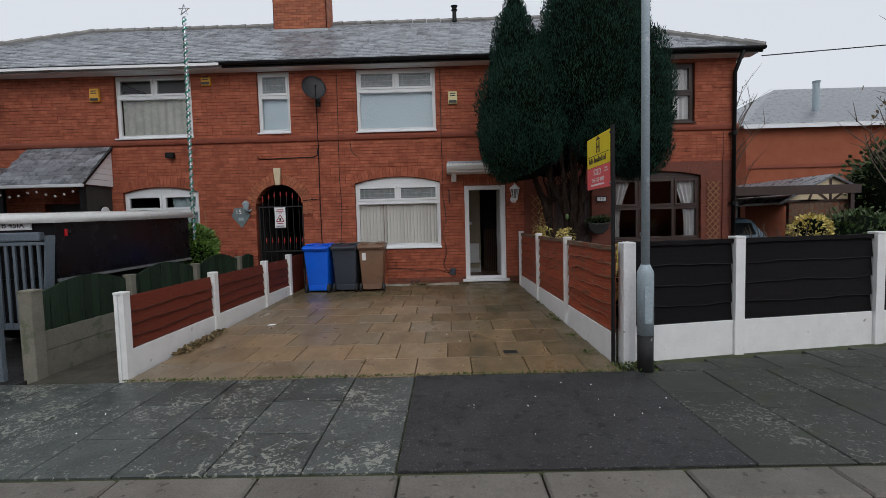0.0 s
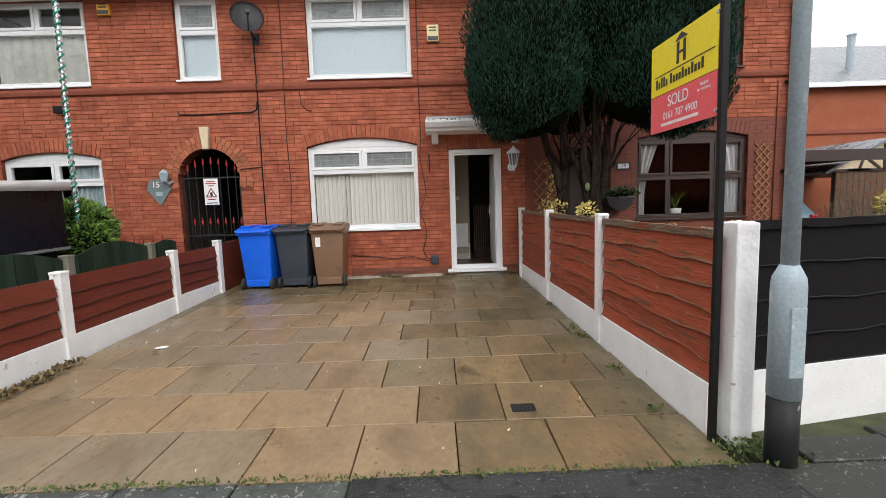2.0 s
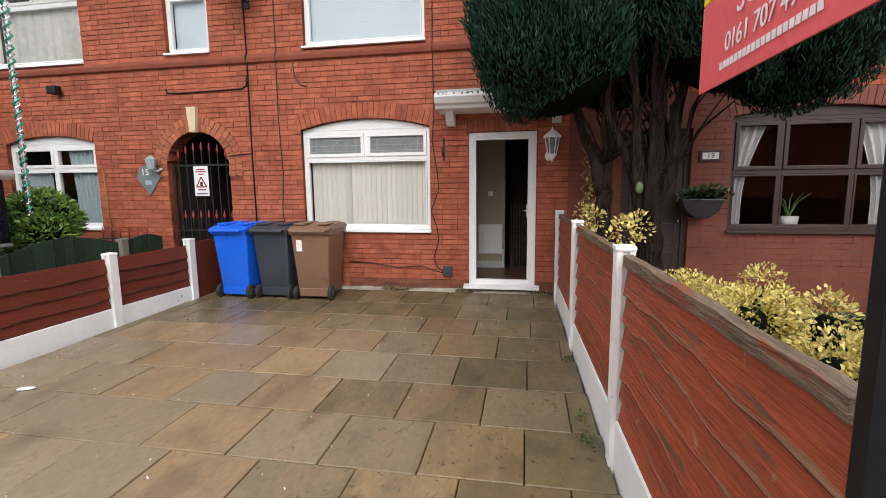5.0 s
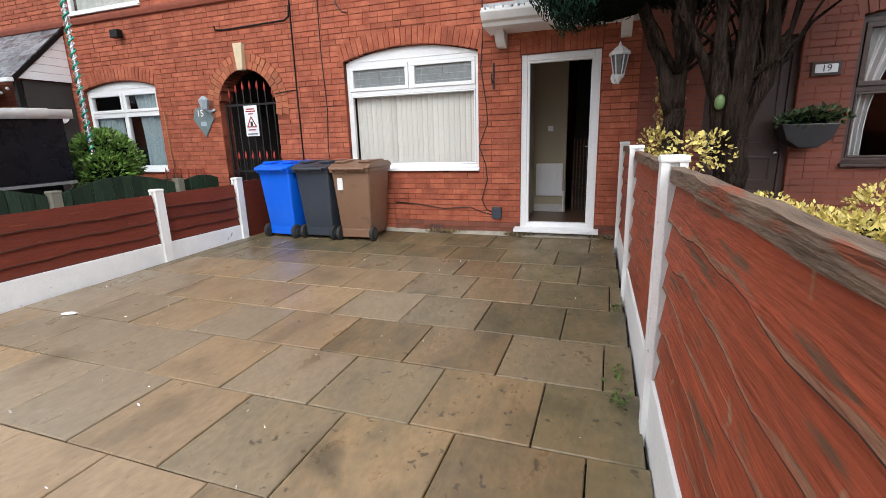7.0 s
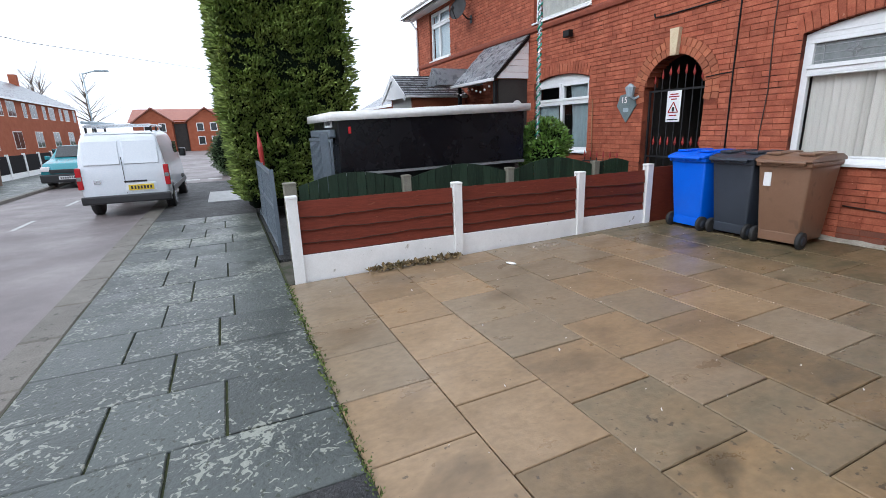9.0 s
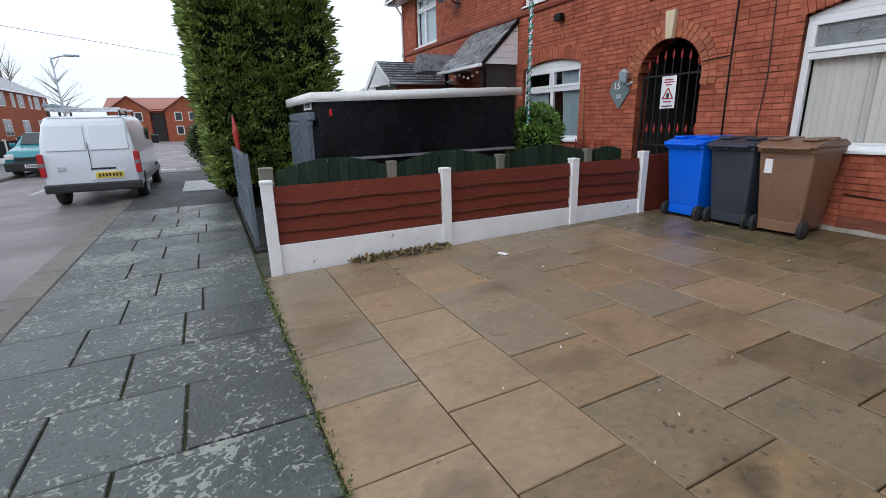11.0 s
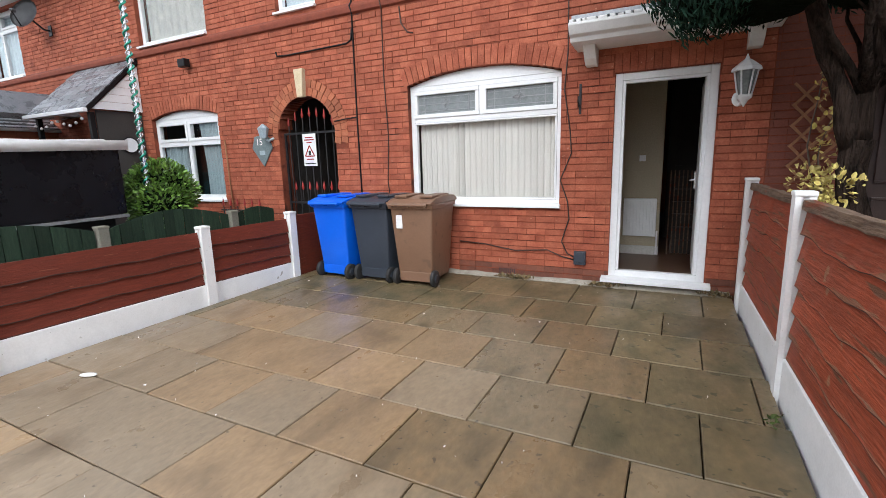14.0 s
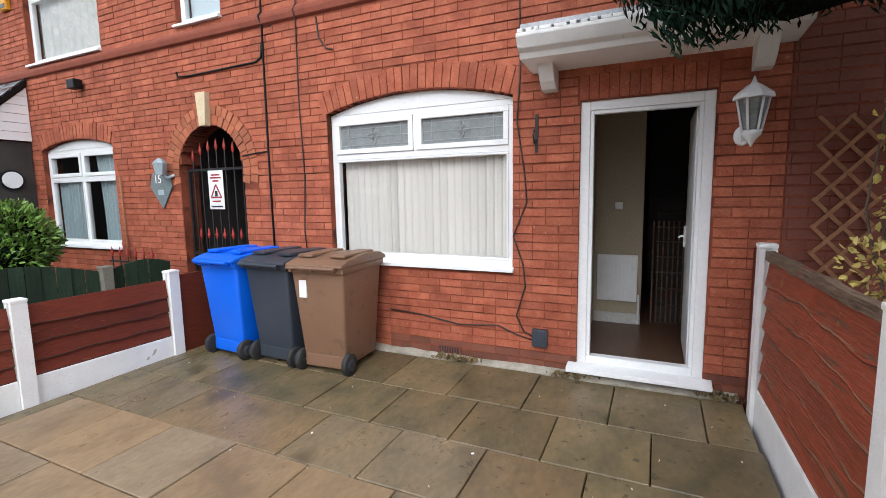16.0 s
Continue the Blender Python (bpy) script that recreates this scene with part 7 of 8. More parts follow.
def small_fittings():
    p = thing("house_plaque", (-4.87, WALL_Y, 1.8), "blue-grey diamond slate house plaque", "plaque")
    bm = bmesh.new()
    prism(bm, [(-4.87, 1.45), (-4.66, 1.74), (-4.72, 1.90), (-4.86, 1.94), (-5.03, 1.92), (-5.10, 1.74)], "y", WALL_Y - 0.03, WALL_Y - 0.011)
    part("slab", bevel(bm, 0.005), M_SLATEBLUE, p)
    text("number", "15", 0.15, Matrix.Translation((-4.93, WALL_Y - 0.032, 1.83)) @ pose(0, 0, 0, 90, 0, 0), M_LETTER, p)
    part("ornament", bbox(-4.94, -4.82, WALL_Y - 0.035, WALL_Y - 0.028, 1.63, 1.70, 0.003), M_GALV, p, "pale flower ornament")
    l_ = thing("porch_light", (-4.72, WALL_Y, 2.0), "small grey wall light over the plaque", "wall light")
    bm = bmesh.new()
    tube(bm, [(-4.70, WALL_Y - 0.14, 2.09), (-4.70, WALL_Y - 0.14, 2.03), (-4.70, WALL_Y - 0.14, 1.88)], [0.02, 0.085, 0.055], 6)
    part("shade", bm, M_GALV, l_)
    bm = bmesh.new()
    tube(bm, [(-4.70, WALL_Y - 0.14, 1.89), (-4.66, WALL_Y - 0.08, 1.84), (-4.63, WALL_Y - 0.01, 1.88)], 0.02, 8)
    part("bracket", bm, M_GALV, l_)
    fl = thing("floodlight", (-6.43, WALL_Y, 3.2), "black outdoor floodlight on the wall", "floodlight")
    part("lamp_body", bbox(-6.52, -6.34, WALL_Y - 0.16, WALL_Y - 0.05, 3.12, 3.25, 0.015, 2), M_BLACK, fl)
    part("arm", bbox(-6.45, -6.41, WALL_Y - 0.06, WALL_Y - 0.008, 3.16, 3.26, 0.004), M_BLACK, fl)
    n = thing("number_plaque", (3.60, WALL_Y, 1.9), "white tile house number in a dark frame", "plaque")
    part("frame", bbox(3.47, 3.73, WALL_Y - 0.025, WALL_Y - 0.008, 1.845, 1.985, 0.004), M_DARKWOOD, n, "dark brown wooden frame")
    part("tile", bbox(3.50, 3.70, WALL_Y - 0.03, WALL_Y - 0.024, 1.872, 1.958, 0.002), M_UPVC, n)
    text("number", "19", 0.095, Matrix.Translation((3.60, WALL_Y - 0.032, 1.915)) @ pose(0, 0, 0, 90, 0, 0), M_INK, n)
    h = thing("hanging_bracket", (0.04, WALL_Y, 2.06), "black iron hanging basket bracket", "bracket")
    bm = bmesh.new()
    box(bm, 0.03, 0.055, WALL_Y - 0.02, WALL_Y - 0.008, 1.92, 2.24)
    tube(bm, [(0.042, WALL_Y - 0.015, 2.02), (0.042, WALL_Y - 0.09, 1.99), (0.042, WALL_Y - 0.13, 2.05), (0.042, WALL_Y - 0.11, 2.10)], 0.008, 6)
    part("arm", bm, M_IRON, h)
    s = thing("meter_socket", (0.09, WALL_Y, 0.29), "grey outdoor socket box by the door", "socket box")
    part("box", bbox(0.02, 0.155, WALL_Y - 0.055, WALL_Y - 0.008, 0.22, 0.38, 0.008), M_GREY, s)
    part("lid", bbox(0.035, 0.14, WALL_Y - 0.065, WALL_Y - 0.053, 0.25, 0.36, 0.004), M_GREY, s)
    ab = thing("air_brick", (-0.80, WALL_Y, 0.08), "dark slotted air brick low in the wall", "air brick")
    part("grille", bbox(-0.915, -0.685, WALL_Y - 0.020, WALL_Y - 0.006, 0.035, 0.115, 0.002), M_BROWNJ, ab)
    for i in range(8):
        part("slot", bbox(-0.905 + i * 0.027, -0.89 + i * 0.027, WALL_Y - 0.022, WALL_Y - 0.0195, 0.045, 0.105), M_INK, ab)
    for x in (5.3, 5.55):
        part("grille", bbox(x, x + 0.2, WALL_Y - 0.014, WALL_Y - 0.005, 0.22 - 0.2 * (x > 5.4), 0.28 - 0.2 * (x > 5.4), 0.002), M_BROWNJ, thing("air_brick", (x + 0.1, WALL_Y, 0.2), "painted slotted air brick in the brown wall", "air brick"))
    d = thing("downpipe", (6.62, WALL_Y, 0.0), "black rainwater downpipe at the house corner", "downpipe")
    bm = bmesh.new()
    tube(bm, [(6.62, EAVE_Y - 0.02, EAVE_Z - 0.05), (6.62, WALL_Y - 0.09, EAVE_Z - 0.45), (6.62, WALL_Y - 0.09, 0.0)], 0.045, 10)
    part("pipe", bm, M_BLACK, d, "", True)
    for z in (3.3, 1.7, 0.7):
        bm = bmesh.new()
        tube(bm, [(6.62, WALL_Y - 0.09, z), (6.62, WALL_Y - 0.09, z + 0.09)], 0.058, 10)
        box(bm, 6.54, 6.70, WALL_Y - 0.07, WALL_Y - 0.006, z + 0.02, z + 0.06)
        part("collar", bm, M_BLACK, d)
    rw = thing("downpipe", (-14.42, WALL_Y, 3.0), "white plastic rainwater downpipe at the far corner", "downpipe")
    bm = bmesh.new()
    tube(bm, [(-14.42, EAVE_Y + 0.05, EAVE_Z - 0.08), (-14.42, WALL_Y - 0.06, EAVE_Z - 0.45), (-14.42, WALL_Y - 0.06, 0.0)], 0.035, 8)
    part("pipe", bm, M_UPVC, rw, "", True)


small_fittings()

Y = WALL_Y - 0.019
cable("wall_cable", [(-2.99, Y, 4.32), (-2.985, Y, 3.58), (-2.985, Y - 0.045, 3.52), (-2.985, Y, 3.44), (-2.995, Y, 2.0), (-2.98, Y, 0.2)], 0.011, M_BLACK, "black dish cable down the wall")
cable("wall_cable", [(-2.50, Y, 4.95), (-2.505, Y, 3.58), (-2.505, Y - 0.045, 3.5), (-2.51, Y, 3.42), (-2.52, Y, 2.6), (-2.49, Y, 1.8), (-2.53, Y, 1.2), (-2.5, Y, 0.9)], 0.007, M_DARKWOOD, "thin red-painted cable down the wall")
cable("wall_cable", [(-4.42, Y, 3.12), (-4.40, Y, 3.06), (-4.2, Y, 3.05), (-3.6, Y, 3.06), (-3.10, Y, 3.07), (-3.02, Y, 3.11), (-3.0, Y, 3.25)], 0.012, M_BLACK, "black looped cable over the arch")
cable("wall_cable", [(-2.24, Y, 3.40), (-2.22, Y, 3.2), (-2.13, Y, 3.08), (-2.05, Y, 3.06)], 0.009, M_DARKWOOD, "short loose red cable end")
cable("wall_cable", [(-3.40, Y, 2.06), (-3.2, Y, 2.08), (-3.0, Y, 2.09)], 0.008, M_BLACK, "short black cable by the arch")
cable("wall_cable", [(-0.10, Y, 5.0), (-0.11, Y, 3.6), (-0.11, Y - 0.045, 3.5), (-0.11, Y, 3.4), (-0.10, Y, 2.6), (-0.13, Y, 2.2), (-0.06, Y, 1.75), (-0.04, Y, 1.5), (-0.16, Y, 1.2), (-0.07, Y, 0.95), (-0.05, Y, 0.75), (-0.13, Y, 0.48), (-0.06, Y, 0.34), (0.06, Y, 0.28)], 0.008, M_DARKWOOD, "wavy brown-red cable beside the window")
cable("wall_cable", [(-1.45, Y, 0.42), (-1.1, Y, 0.40), (-0.7, Y, 0.34), (-0.3, Y, 0.37), (-0.12, Y, 0.30), (0.06, Y, 0.26)], 0.008, M_DARKWOOD, "thin cable sagging along the wall foot")
cable("wall_cable", [(-5.72, Y - 0.02, 1.9), (-5.70, Y - 0.02, 1.2), (-5.66, Y - 0.02, 0.5)], 0.012, M_TAN, "bare climbing stem beside the window")
cable("wall_cable", [(6.42, Y, 3.38), (6.42, Y, 2.9), (6.40, Y, 0.4)], 0.01, M_BROWNJ, "painted cable by the corner trellis")
cable("overhead_wire", [(7.1, 10.6, 5.0), (16, 12, 5.9), (30, 14, 7.8)], 0.012, M_BLACK, "overhead telephone wire to the house corner")
cable("overhead_wire", [(-12, -14.0, 7.08), (-30, -4, 6.3), (-50, 6, 7.2)], 0.012, M_BLACK, "overhead wire crossing the street")
cable("overhead_wire", [(-12, 10.4, 7.2), (-30, -9, 9.0)], 0.012, M_BLACK, "overhead wire above the street")


# ---- vehicles ----
def hull(profile, halves, bev=0.04):
    """A vehicle body: side outline (along, up) with a half-width at each outline point, closed on both sides."""
    bm = bmesh.new()
    a = [bm.verts.new((p[0], -w, p[1])) for p, w in zip(profile, halves)]
    b = [bm.verts.new((p[0], w, p[1])) for p, w in zip(profile, halves)]
    k = len(profile)
    for i in range(k):
        bm.faces.new((a[i], a[(i + 1) % k], b[(i + 1) % k], b[i]))
    bm.faces.new(a[::-1])
    bm.faces.new(b)
    bmesh.ops.recalc_face_normals(bm, faces=bm.faces)
    bmesh.ops.bevel(bm, geom=list(bm.edges), offset=bev, segments=4, affect="EDGES", profile=0.5)
    return bm


def wheel_at(v, x, y, r, w=0.2):
    bm = bmesh.new()
    tube(bm, [(x, y - w / 2, r), (x, y - w / 2 + 0.02, r), (x, y + w / 2 - 0.02, r), (x, y + w / 2, r)], [r - 0.03, r, r, r - 0.03], 26)
    t = part("wheel", bm, M_RUBBER, v, "", True)
    bm = bmesh.new()
    s = 1 if y > 0 else -1
    tube(bm, [(x, y + s * (w / 2 - 0.03), r), (x, y + s * (w / 2 + 0.012), r)], [r * 0.62, r * 0.55], 14)
    part("rim", bm, M_SILVER, t)


def van():
    v = thing("parked_van", (0, 0, 0), "white panel van with roof rack, parked at the kerb", "van")
    body = [(0.0, 0.32), (0.0, 0.98), (0.06, 1.30), (0.16, 1.68), (0.30, 1.76), (2.2, 1.80), (2.75, 1.74), (3.35, 1.18), (4.1, 1.02), (4.35, 0.80), (4.38, 0.32)]
    half = [0.90, 0.92, 0.90, 0.80, 0.70, 0.70, 0.72, 0.84, 0.80, 0.80, 0.82]
    part("body", hull(body, half, 0.10), M_VAN, v, "", True)
    part("rear_bumper", bbox(-0.09, 0.06, -0.91, 0.91, 0.30, 0.47, 0.03), M_BRIGHTBLACK, v, "black plastic rear bumper")
    for s in (-1, 1):
        lamp = part("rear_lamp", bbox(-0.03, 0.10, s * 0.88 - 0.055, s * 0.88 + 0.055, 0.62, 1.06, 0.02), M_REDLENS, v, "tall red rear lamp cluster")
        part("reversing_lens", bbox(-0.036, 0.0, s * 0.88 - 0.045, s * 0.88 + 0.045, 0.80, 0.88, 0.008), M_LEADGL, lamp)
        part("rear_door_panel", bbox(-0.022, 0.03, s * 0.40 - 0.36, s * 0.40 + 0.36, -0.25, 0.25, 0.018, 3, Matrix.Translation((0.075, 0, 1.34)) @ Matrix.Rotation(radians(14), 4, "Y")), M_VAN, v, "pressed white door panel")
        part("side_glass", bbox(2.35, 3.05, s * 0.835 - 0.01, s * 0.835 + 0.01, 1.18, 1.52, 0.01), M_CAR_GL, v)
        part("mirror", bbox(2.85, 3.05, s * 1.0 - 0.09, s * 1.0 + 0.09, 1.12, 1.34, 0.04), M_BRIGHTBLACK, v, "black door mirror")
        part("rub_strip", bbox(0.5, 3.6, s * 0.915 - 0.012, s * 0.915 + 0.012, 0.44, 0.55, 0.008), M_BRIGHTBLACK, v)
        for x in (0.72, 3.45):
            wheel_at(v, x, s * 0.80, 0.31)
        rail = part("rack_rail", bbox(0.30, 2.2, s * 0.66 - 0.02, s * 0.66 + 0.02, 1.86, 1.90, 0.008), M_SILVER, v, "aluminium roof rack rail")
        for x in (0.4, 1.2, 2.1):
            part("rack_foot", bbox(x, x + 0.05, s * 0.66 - 0.02, s * 0.66 + 0.02, 1.74, 1.865), M_IRON, rail)
    for x in (0.42, 1.25, 2.1):
        part("rack_bar", bbox(x, x + 0.05, -0.68, 0.68, 1.885, 1.92, 0.006), M_SILVER, v)
    for s in (0.48, 0.62):
        bm = bmesh.new()
        tube(bm, [(0.1, s, 1.96), (2.4, s, 1.96)], 0.03, 8)
        part("pipe_tube", bm, M_GALV, v)
    part("door_seam", bbox(-0.008, 0.01, -0.006, 0.006, 0.5, 1.25), M_INK, v)
    part("plate_recess", bbox(-0.016, 0.02, -0.62, 0.02, 0.52, 0.70, 0.008), M_VAN, v)
    plate = part("number_plate", bbox(-0.03, -0.014, -0.57, -0.05, 0.55, 0.665, 0.003), M_PLATEY, v, "yellow rear number plate")
    for i in range(7):
        part("character_bar", bbox(-0.034, -0.029, -0.53 + i * 0.065, -0.49 + i * 0.065, 0.575, 0.64), M_INK, plate)
    part("handle_strip", bbox(-0.02, 0.01, -0.45, 0.02, 0.72, 0.755, 0.006), M_INK, v)
    part("badge", bbox(-0.012, 0.0, 0.48, 0.62, 0.72, 0.80, 0.004), M_SILVER, v)
    v.matrix_basis = pose(-10.5, 2.26, ROAD_Z, 0, 0, 180 - 1) @ Matrix.Diagonal((1, 0.91, 1.02, 1))
    return v


van()


def hatchback(at, turn, paint, label, front=False):
    v = thing("parked_car", (0, 0, 0), label, "car")
    body = [(0.0, 0.28), (-0.02, 0.62), (0.03, 0.92), (0.55, 1.40), (0.9, 1.47), (2.0, 1.47), (2.75, 1.02), (3.65, 0.88), (3.85, 0.66), (3.86, 0.28)]
    half = [0.78, 0.82, 0.80, 0.60, 0.58, 0.58, 0.72, 0.72, 0.76, 0.78]
    part("body", hull(body, half, 0.06), paint, v, "", True)
    part("rear_window", bbox(-0.01, 0.012, -0.52, 0.52, -0.22, 0.22, 0.008, 2, Matrix.Translation((0.27, 0, 1.17)) @ Matrix.Rotation(radians(46), 4, "Y")), M_CAR_GL, v)
    part("windscreen", bbox(-0.012, 0.012, -0.56, 0.56, -0.36, 0.36, 0.008, 2, Matrix.Translation((2.40, 0, 1.26)) @ Matrix.Rotation(radians(-58), 4, "Y")), M_CAR_GL, v)
    part("rear_bumper", bbox(-0.08, 0.1, -0.80, 0.80, 0.26, 0.50, 0.05), paint, v)
    part("front_bumper", bbox(3.75, 3.92, -0.80, 0.80, 0.22, 0.52, 0.05), M_BRIGHTBLACK if front else paint, v)
    part("grille", bbox(3.86, 3.90, -0.5, 0.5, 0.55, 0.68, 0.012), M_BRIGHTBLACK, v)
    for s in (-1, 1):
        part("rear_lamp", bbox(-0.04, 0.14, s * 0.72 - 0.08, s * 0.72 + 0.08, 0.66, 0.92, 0.03), M_REDLENS, v, "red rear lamp")
        part("headlight", bbox(3.70, 3.90, s * 0.62 - 0.12, s * 0.62 + 0.12, 0.62, 0.78, 0.03), M_LETTER, v, "clear headlamp")
        part("side_glass", bbox(0.7, 2.3, s * 0.70 - 0.008, s * 0.70 + 0.008, 1.0, 1.36, 0.008), M_CAR_GL, v)
        part("mirror", bbox(2.3, 2.45, s * 0.86 - 0.08, s * 0.86 + 0.08, 0.98, 1.12, 0.03), paint, v)
        for x in (0.65, 3.05):
            wheel_at(v, x, s * 0.70, 0.30)
    p1 = part("number_plate", bbox(-0.095, -0.078, -0.26, 0.26, 0.36, 0.47, 0.003), M_PLATEY, v, "yellow rear number plate")
    p2 = part("number_plate", bbox(3.918, 3.93, -0.26, 0.26, 0.33, 0.44, 0.003), M_UPVC, v, "white front number plate")
    for i in range(7):
        part("character_bar", bbox(-0.1, -0.094, -0.22 + i * 0.065, -0.18 + i * 0.065, 0.38, 0.45), M_INK, p1)
        part("character_bar", bbox(3.929, 3.934, -0.22 + i * 0.065, -0.18 + i * 0.065, 0.35, 0.42), M_INK, p2)
    v.matrix_basis = pose(*at, 0, 0, turn)
    return v


hatchback((-22.9, -0.85, ROAD_Z), 0, M_CARTEAL, "teal estate van parked facing along the far kerb", True)
hatchback((7.85, 12.6, -0.1), 80, M_CARBLUE, "silver-blue hatchback parked under the carport")


# ---- garden and buildings beyond the corner house ----
tagged(part("side_garden", bbox(1.9, 40, 5.9, 30, -0.5, -0.13), M_SOIL), kind="structure", label="bare soil and drive beside the corner house")


def carport():
    c = thing("carport", (8.6, 12.5, -0.1), "flat dark felt carport roof on thin posts", "carport")
    part("roof_sheet", bbox(6.75, 10.0, 11.4, 16.0, 2.02, 2.12, 0.01), M_TARMAC, c)
    part("front_beam", bbox(6.75, 10.05, 11.34, 11.40, 1.92, 2.14, 0.006), M_DARKWOOD, c)
    for x, y in ((9.85, 11.4), (9.85, 15.8)):
        part("post", bbox(x, x + 0.09, y, y + 0.09, -0.2, 2.0), M_DARKWOOD, c)


carport()


def tudor_garage():
    g = thing("timber_garage", (11.0, 14.5, -0.1), "old garage with half-timbered white gable", "garage")
    xl, xr, y0 = 9.95, 12.3, 13.6
    part("front_wall", bbox(xl, xr, y0, y0 + 0.1, -0.2, 1.78), M_RAIL, g, "weathered vertical boarding")
    for i in range(16):
        x = xl + i * (xr - xl) / 16
        part("board", bbox(x + 0.004, x + (xr - xl) / 16 - 0.004, y0 - 0.02, y0 - 0.003, -0.1, 1.76), M_RAIL, g)
    bm = bmesh.new()
    prism(bm, [(xl - 0.25, 1.80), (xr + 0.25, 1.80), ((xl + xr) / 2, 2.48)], "y", y0 - 0.03, y0 + 0.08)
    part("gable", bm, M_CREAM, g, "cream gable panel")
    xm = (xl + xr) / 2
    for x0, z0, x1_, z1_ in ((xm, 1.82, xm, 2.44), (xm - 0.62, 1.82, xm - 0.5, 2.15), (xm + 0.62, 1.82, xm + 0.5, 2.15), (xm - 0.9, 1.82, xm - 0.35, 1.82), (xl - 0.25, 1.81, xr + 0.25, 1.81), (xm - 0.5, 2.15, xm - 0.1, 1.84), (xm + 0.5, 2.15, xm + 0.1, 1.84)):
        d = Vector((x1_ - x0, z1_ - z0))
        bm = bmesh.new()
        box(bm, -d.length / 2, d.length / 2, -0.012, 0.012, -0.03, 0.03, Matrix.Translation(((x0 + x1_) / 2, y0 - 0.04, (z0 + z1_) / 2)) @ Matrix.Rotation(-math.atan2(d.y, d.x), 4, "Y"))
        part("timber", bm, M_DARKWOOD, g)
    for s, xe in ((-1, xl - 0.35), (1, xr + 0.35)):
        bm = bmesh.new()
        prism(bm, [(xe, 1.72), (xm, 2.50), (xm, 2.57), (xe, 1.79)], "y", y0 - 0.15, y0 + 5)
        part("roof_slope", bm, M_SLATE, g, "mossy grey roof")


tudor_garage()


def gable_roof_house(name, x0, x1, y0, y1, ze, zr, wall, roofm, label, windows=(), hip=1.6, facing="-y", chim=()):
    h = thing(name, ((x0 + x1) / 2, (y0 + y1) / 2, -0.2), label, "house")
    part("wall", bbox(x0, x1, y0, y1, -0.3, ze), wall, h)
    bm = bmesh.new()
    o = 0.3
    e = [bm.verts.new(p) for p in ((x0 - o, y0 - o, ze - 0.05), (x1 + o, y0 - o, ze - 0.05), (x1 + o, y1 + o, ze - 0.05), (x0 - o, y1 + o, ze - 0.05))]
    if (x1 - x0) > (y1 - y0):
        ym = (y0 + y1) / 2
        r = [bm.verts.new((x0 + hip, ym, zr)), bm.verts.new((x1 - hip, ym, zr))]
        fs = ((e[0], e[1], r[1], r[0]), (e[1], e[2], r[1]), (e[2], e[3], r[0], r[1]), (e[3], e[0], r[0]), (e[3], e[2], e[1], e[0]))
    else:
        xm = (x0 + x1) / 2
        r = [bm.verts.new((xm, y0 + hip, zr)), bm.verts.new((xm, y1 - hip, zr))]
        fs = ((e[0], e[1], r[0]), (e[1], e[2], r[1], r[0]), (e[2], e[3], r[1]), (e[3], e[0], r[0], r[1]), (e[3], e[2], e[1], e[0]))
    for f in fs:
        bm.faces.new(f)
    part("roof", bm, roofm, h)
    bm = bmesh.new()
    for a in (y0 - o - 0.02, y1 + o):
        box(bm, x0 - o, x1 + o, a, a + 0.02, ze - 0.17, ze - 0.02)
    part("fascia", bm, M_UPVC, h, "white fascia board")
    for cx, cy in chim:
        part("chimney_stack", bbox(cx - 0.35, cx + 0.35, cy - 0.3, cy + 0.3, zr - 0.9, zr + 0.9, 0.02), M_FARBRICK, h)
    for face, u0, u1, z0, z1 in windows:
        def slab(d0, d1, a, b, c, e_):
            if face == "+y":
                return bbox(a, b, y1 + d0, y1 + d1, c, e_)
            if face == "-y":
                return bbox(a, b, y0 - d1, y0 - d0, c, e_)
            return bbox(x1 + d0, x1 + d1, a, b, c, e_)
        w = part("window", slab(0.0, 0.03, u0, u1, z0, z1), M_UPVC, h, "white framed window")
        mid = (u0 + u1) / 2
        for a, b in ((u0 + 0.07, mid - 0.03), (mid + 0.03, u1 - 0.07)):
            part("pane", slab(0.03, 0.036, a, b, z0 + 0.07, z1 - 0.07), M_CAR_GL, w)
    return h


opp = []
for i in range(13):
    u = -4.0 - i * 4.9
    opp += [("+y", u, u + 1.6, 3.4, 4.6), ("+y", u - 2.4, u - 1.6, 3.4, 4.6), ("+y", u - 0.2, u + 1.7, 0.9, 2.3)]
row_a = [w for w in opp if w[1] > -36 + 0.5]
row_b = [w for w in opp if w[2] < -38.5]
gable_roof_house("terrace_opposite", -36.0, 0.0, -17.5, -10.6, 4.85, 7.1, M_FARBRICK, M_SLATE, "red brick terrace across the street", row_a, 3.2, chim=((-28, -14), (-10, -14)))
gable_roof_house("terrace_opposite", -66.0, -38.0, -17.5, -10.6, 4.85, 7.1, M_FARBRICK, M_SLATE, "red brick terrace further down the street", row_b, 3.2, chim=((-50, -14), (-61, -14)))
gable_roof_house("terrace_opposite", 3.0, 24.0, -17.5, -10.6, 4.85, 7.1, M_FARBRICK, M_SLATE, "red brick houses behind the walker", [("+y", 5, 6.8, 3.4, 4.6), ("+y", 9, 10.8, 3.4, 4.6), ("+y", 5, 6.8, 0.9, 2.3), ("+y", 9, 10.8, 0.9, 2.3)], 3.2)
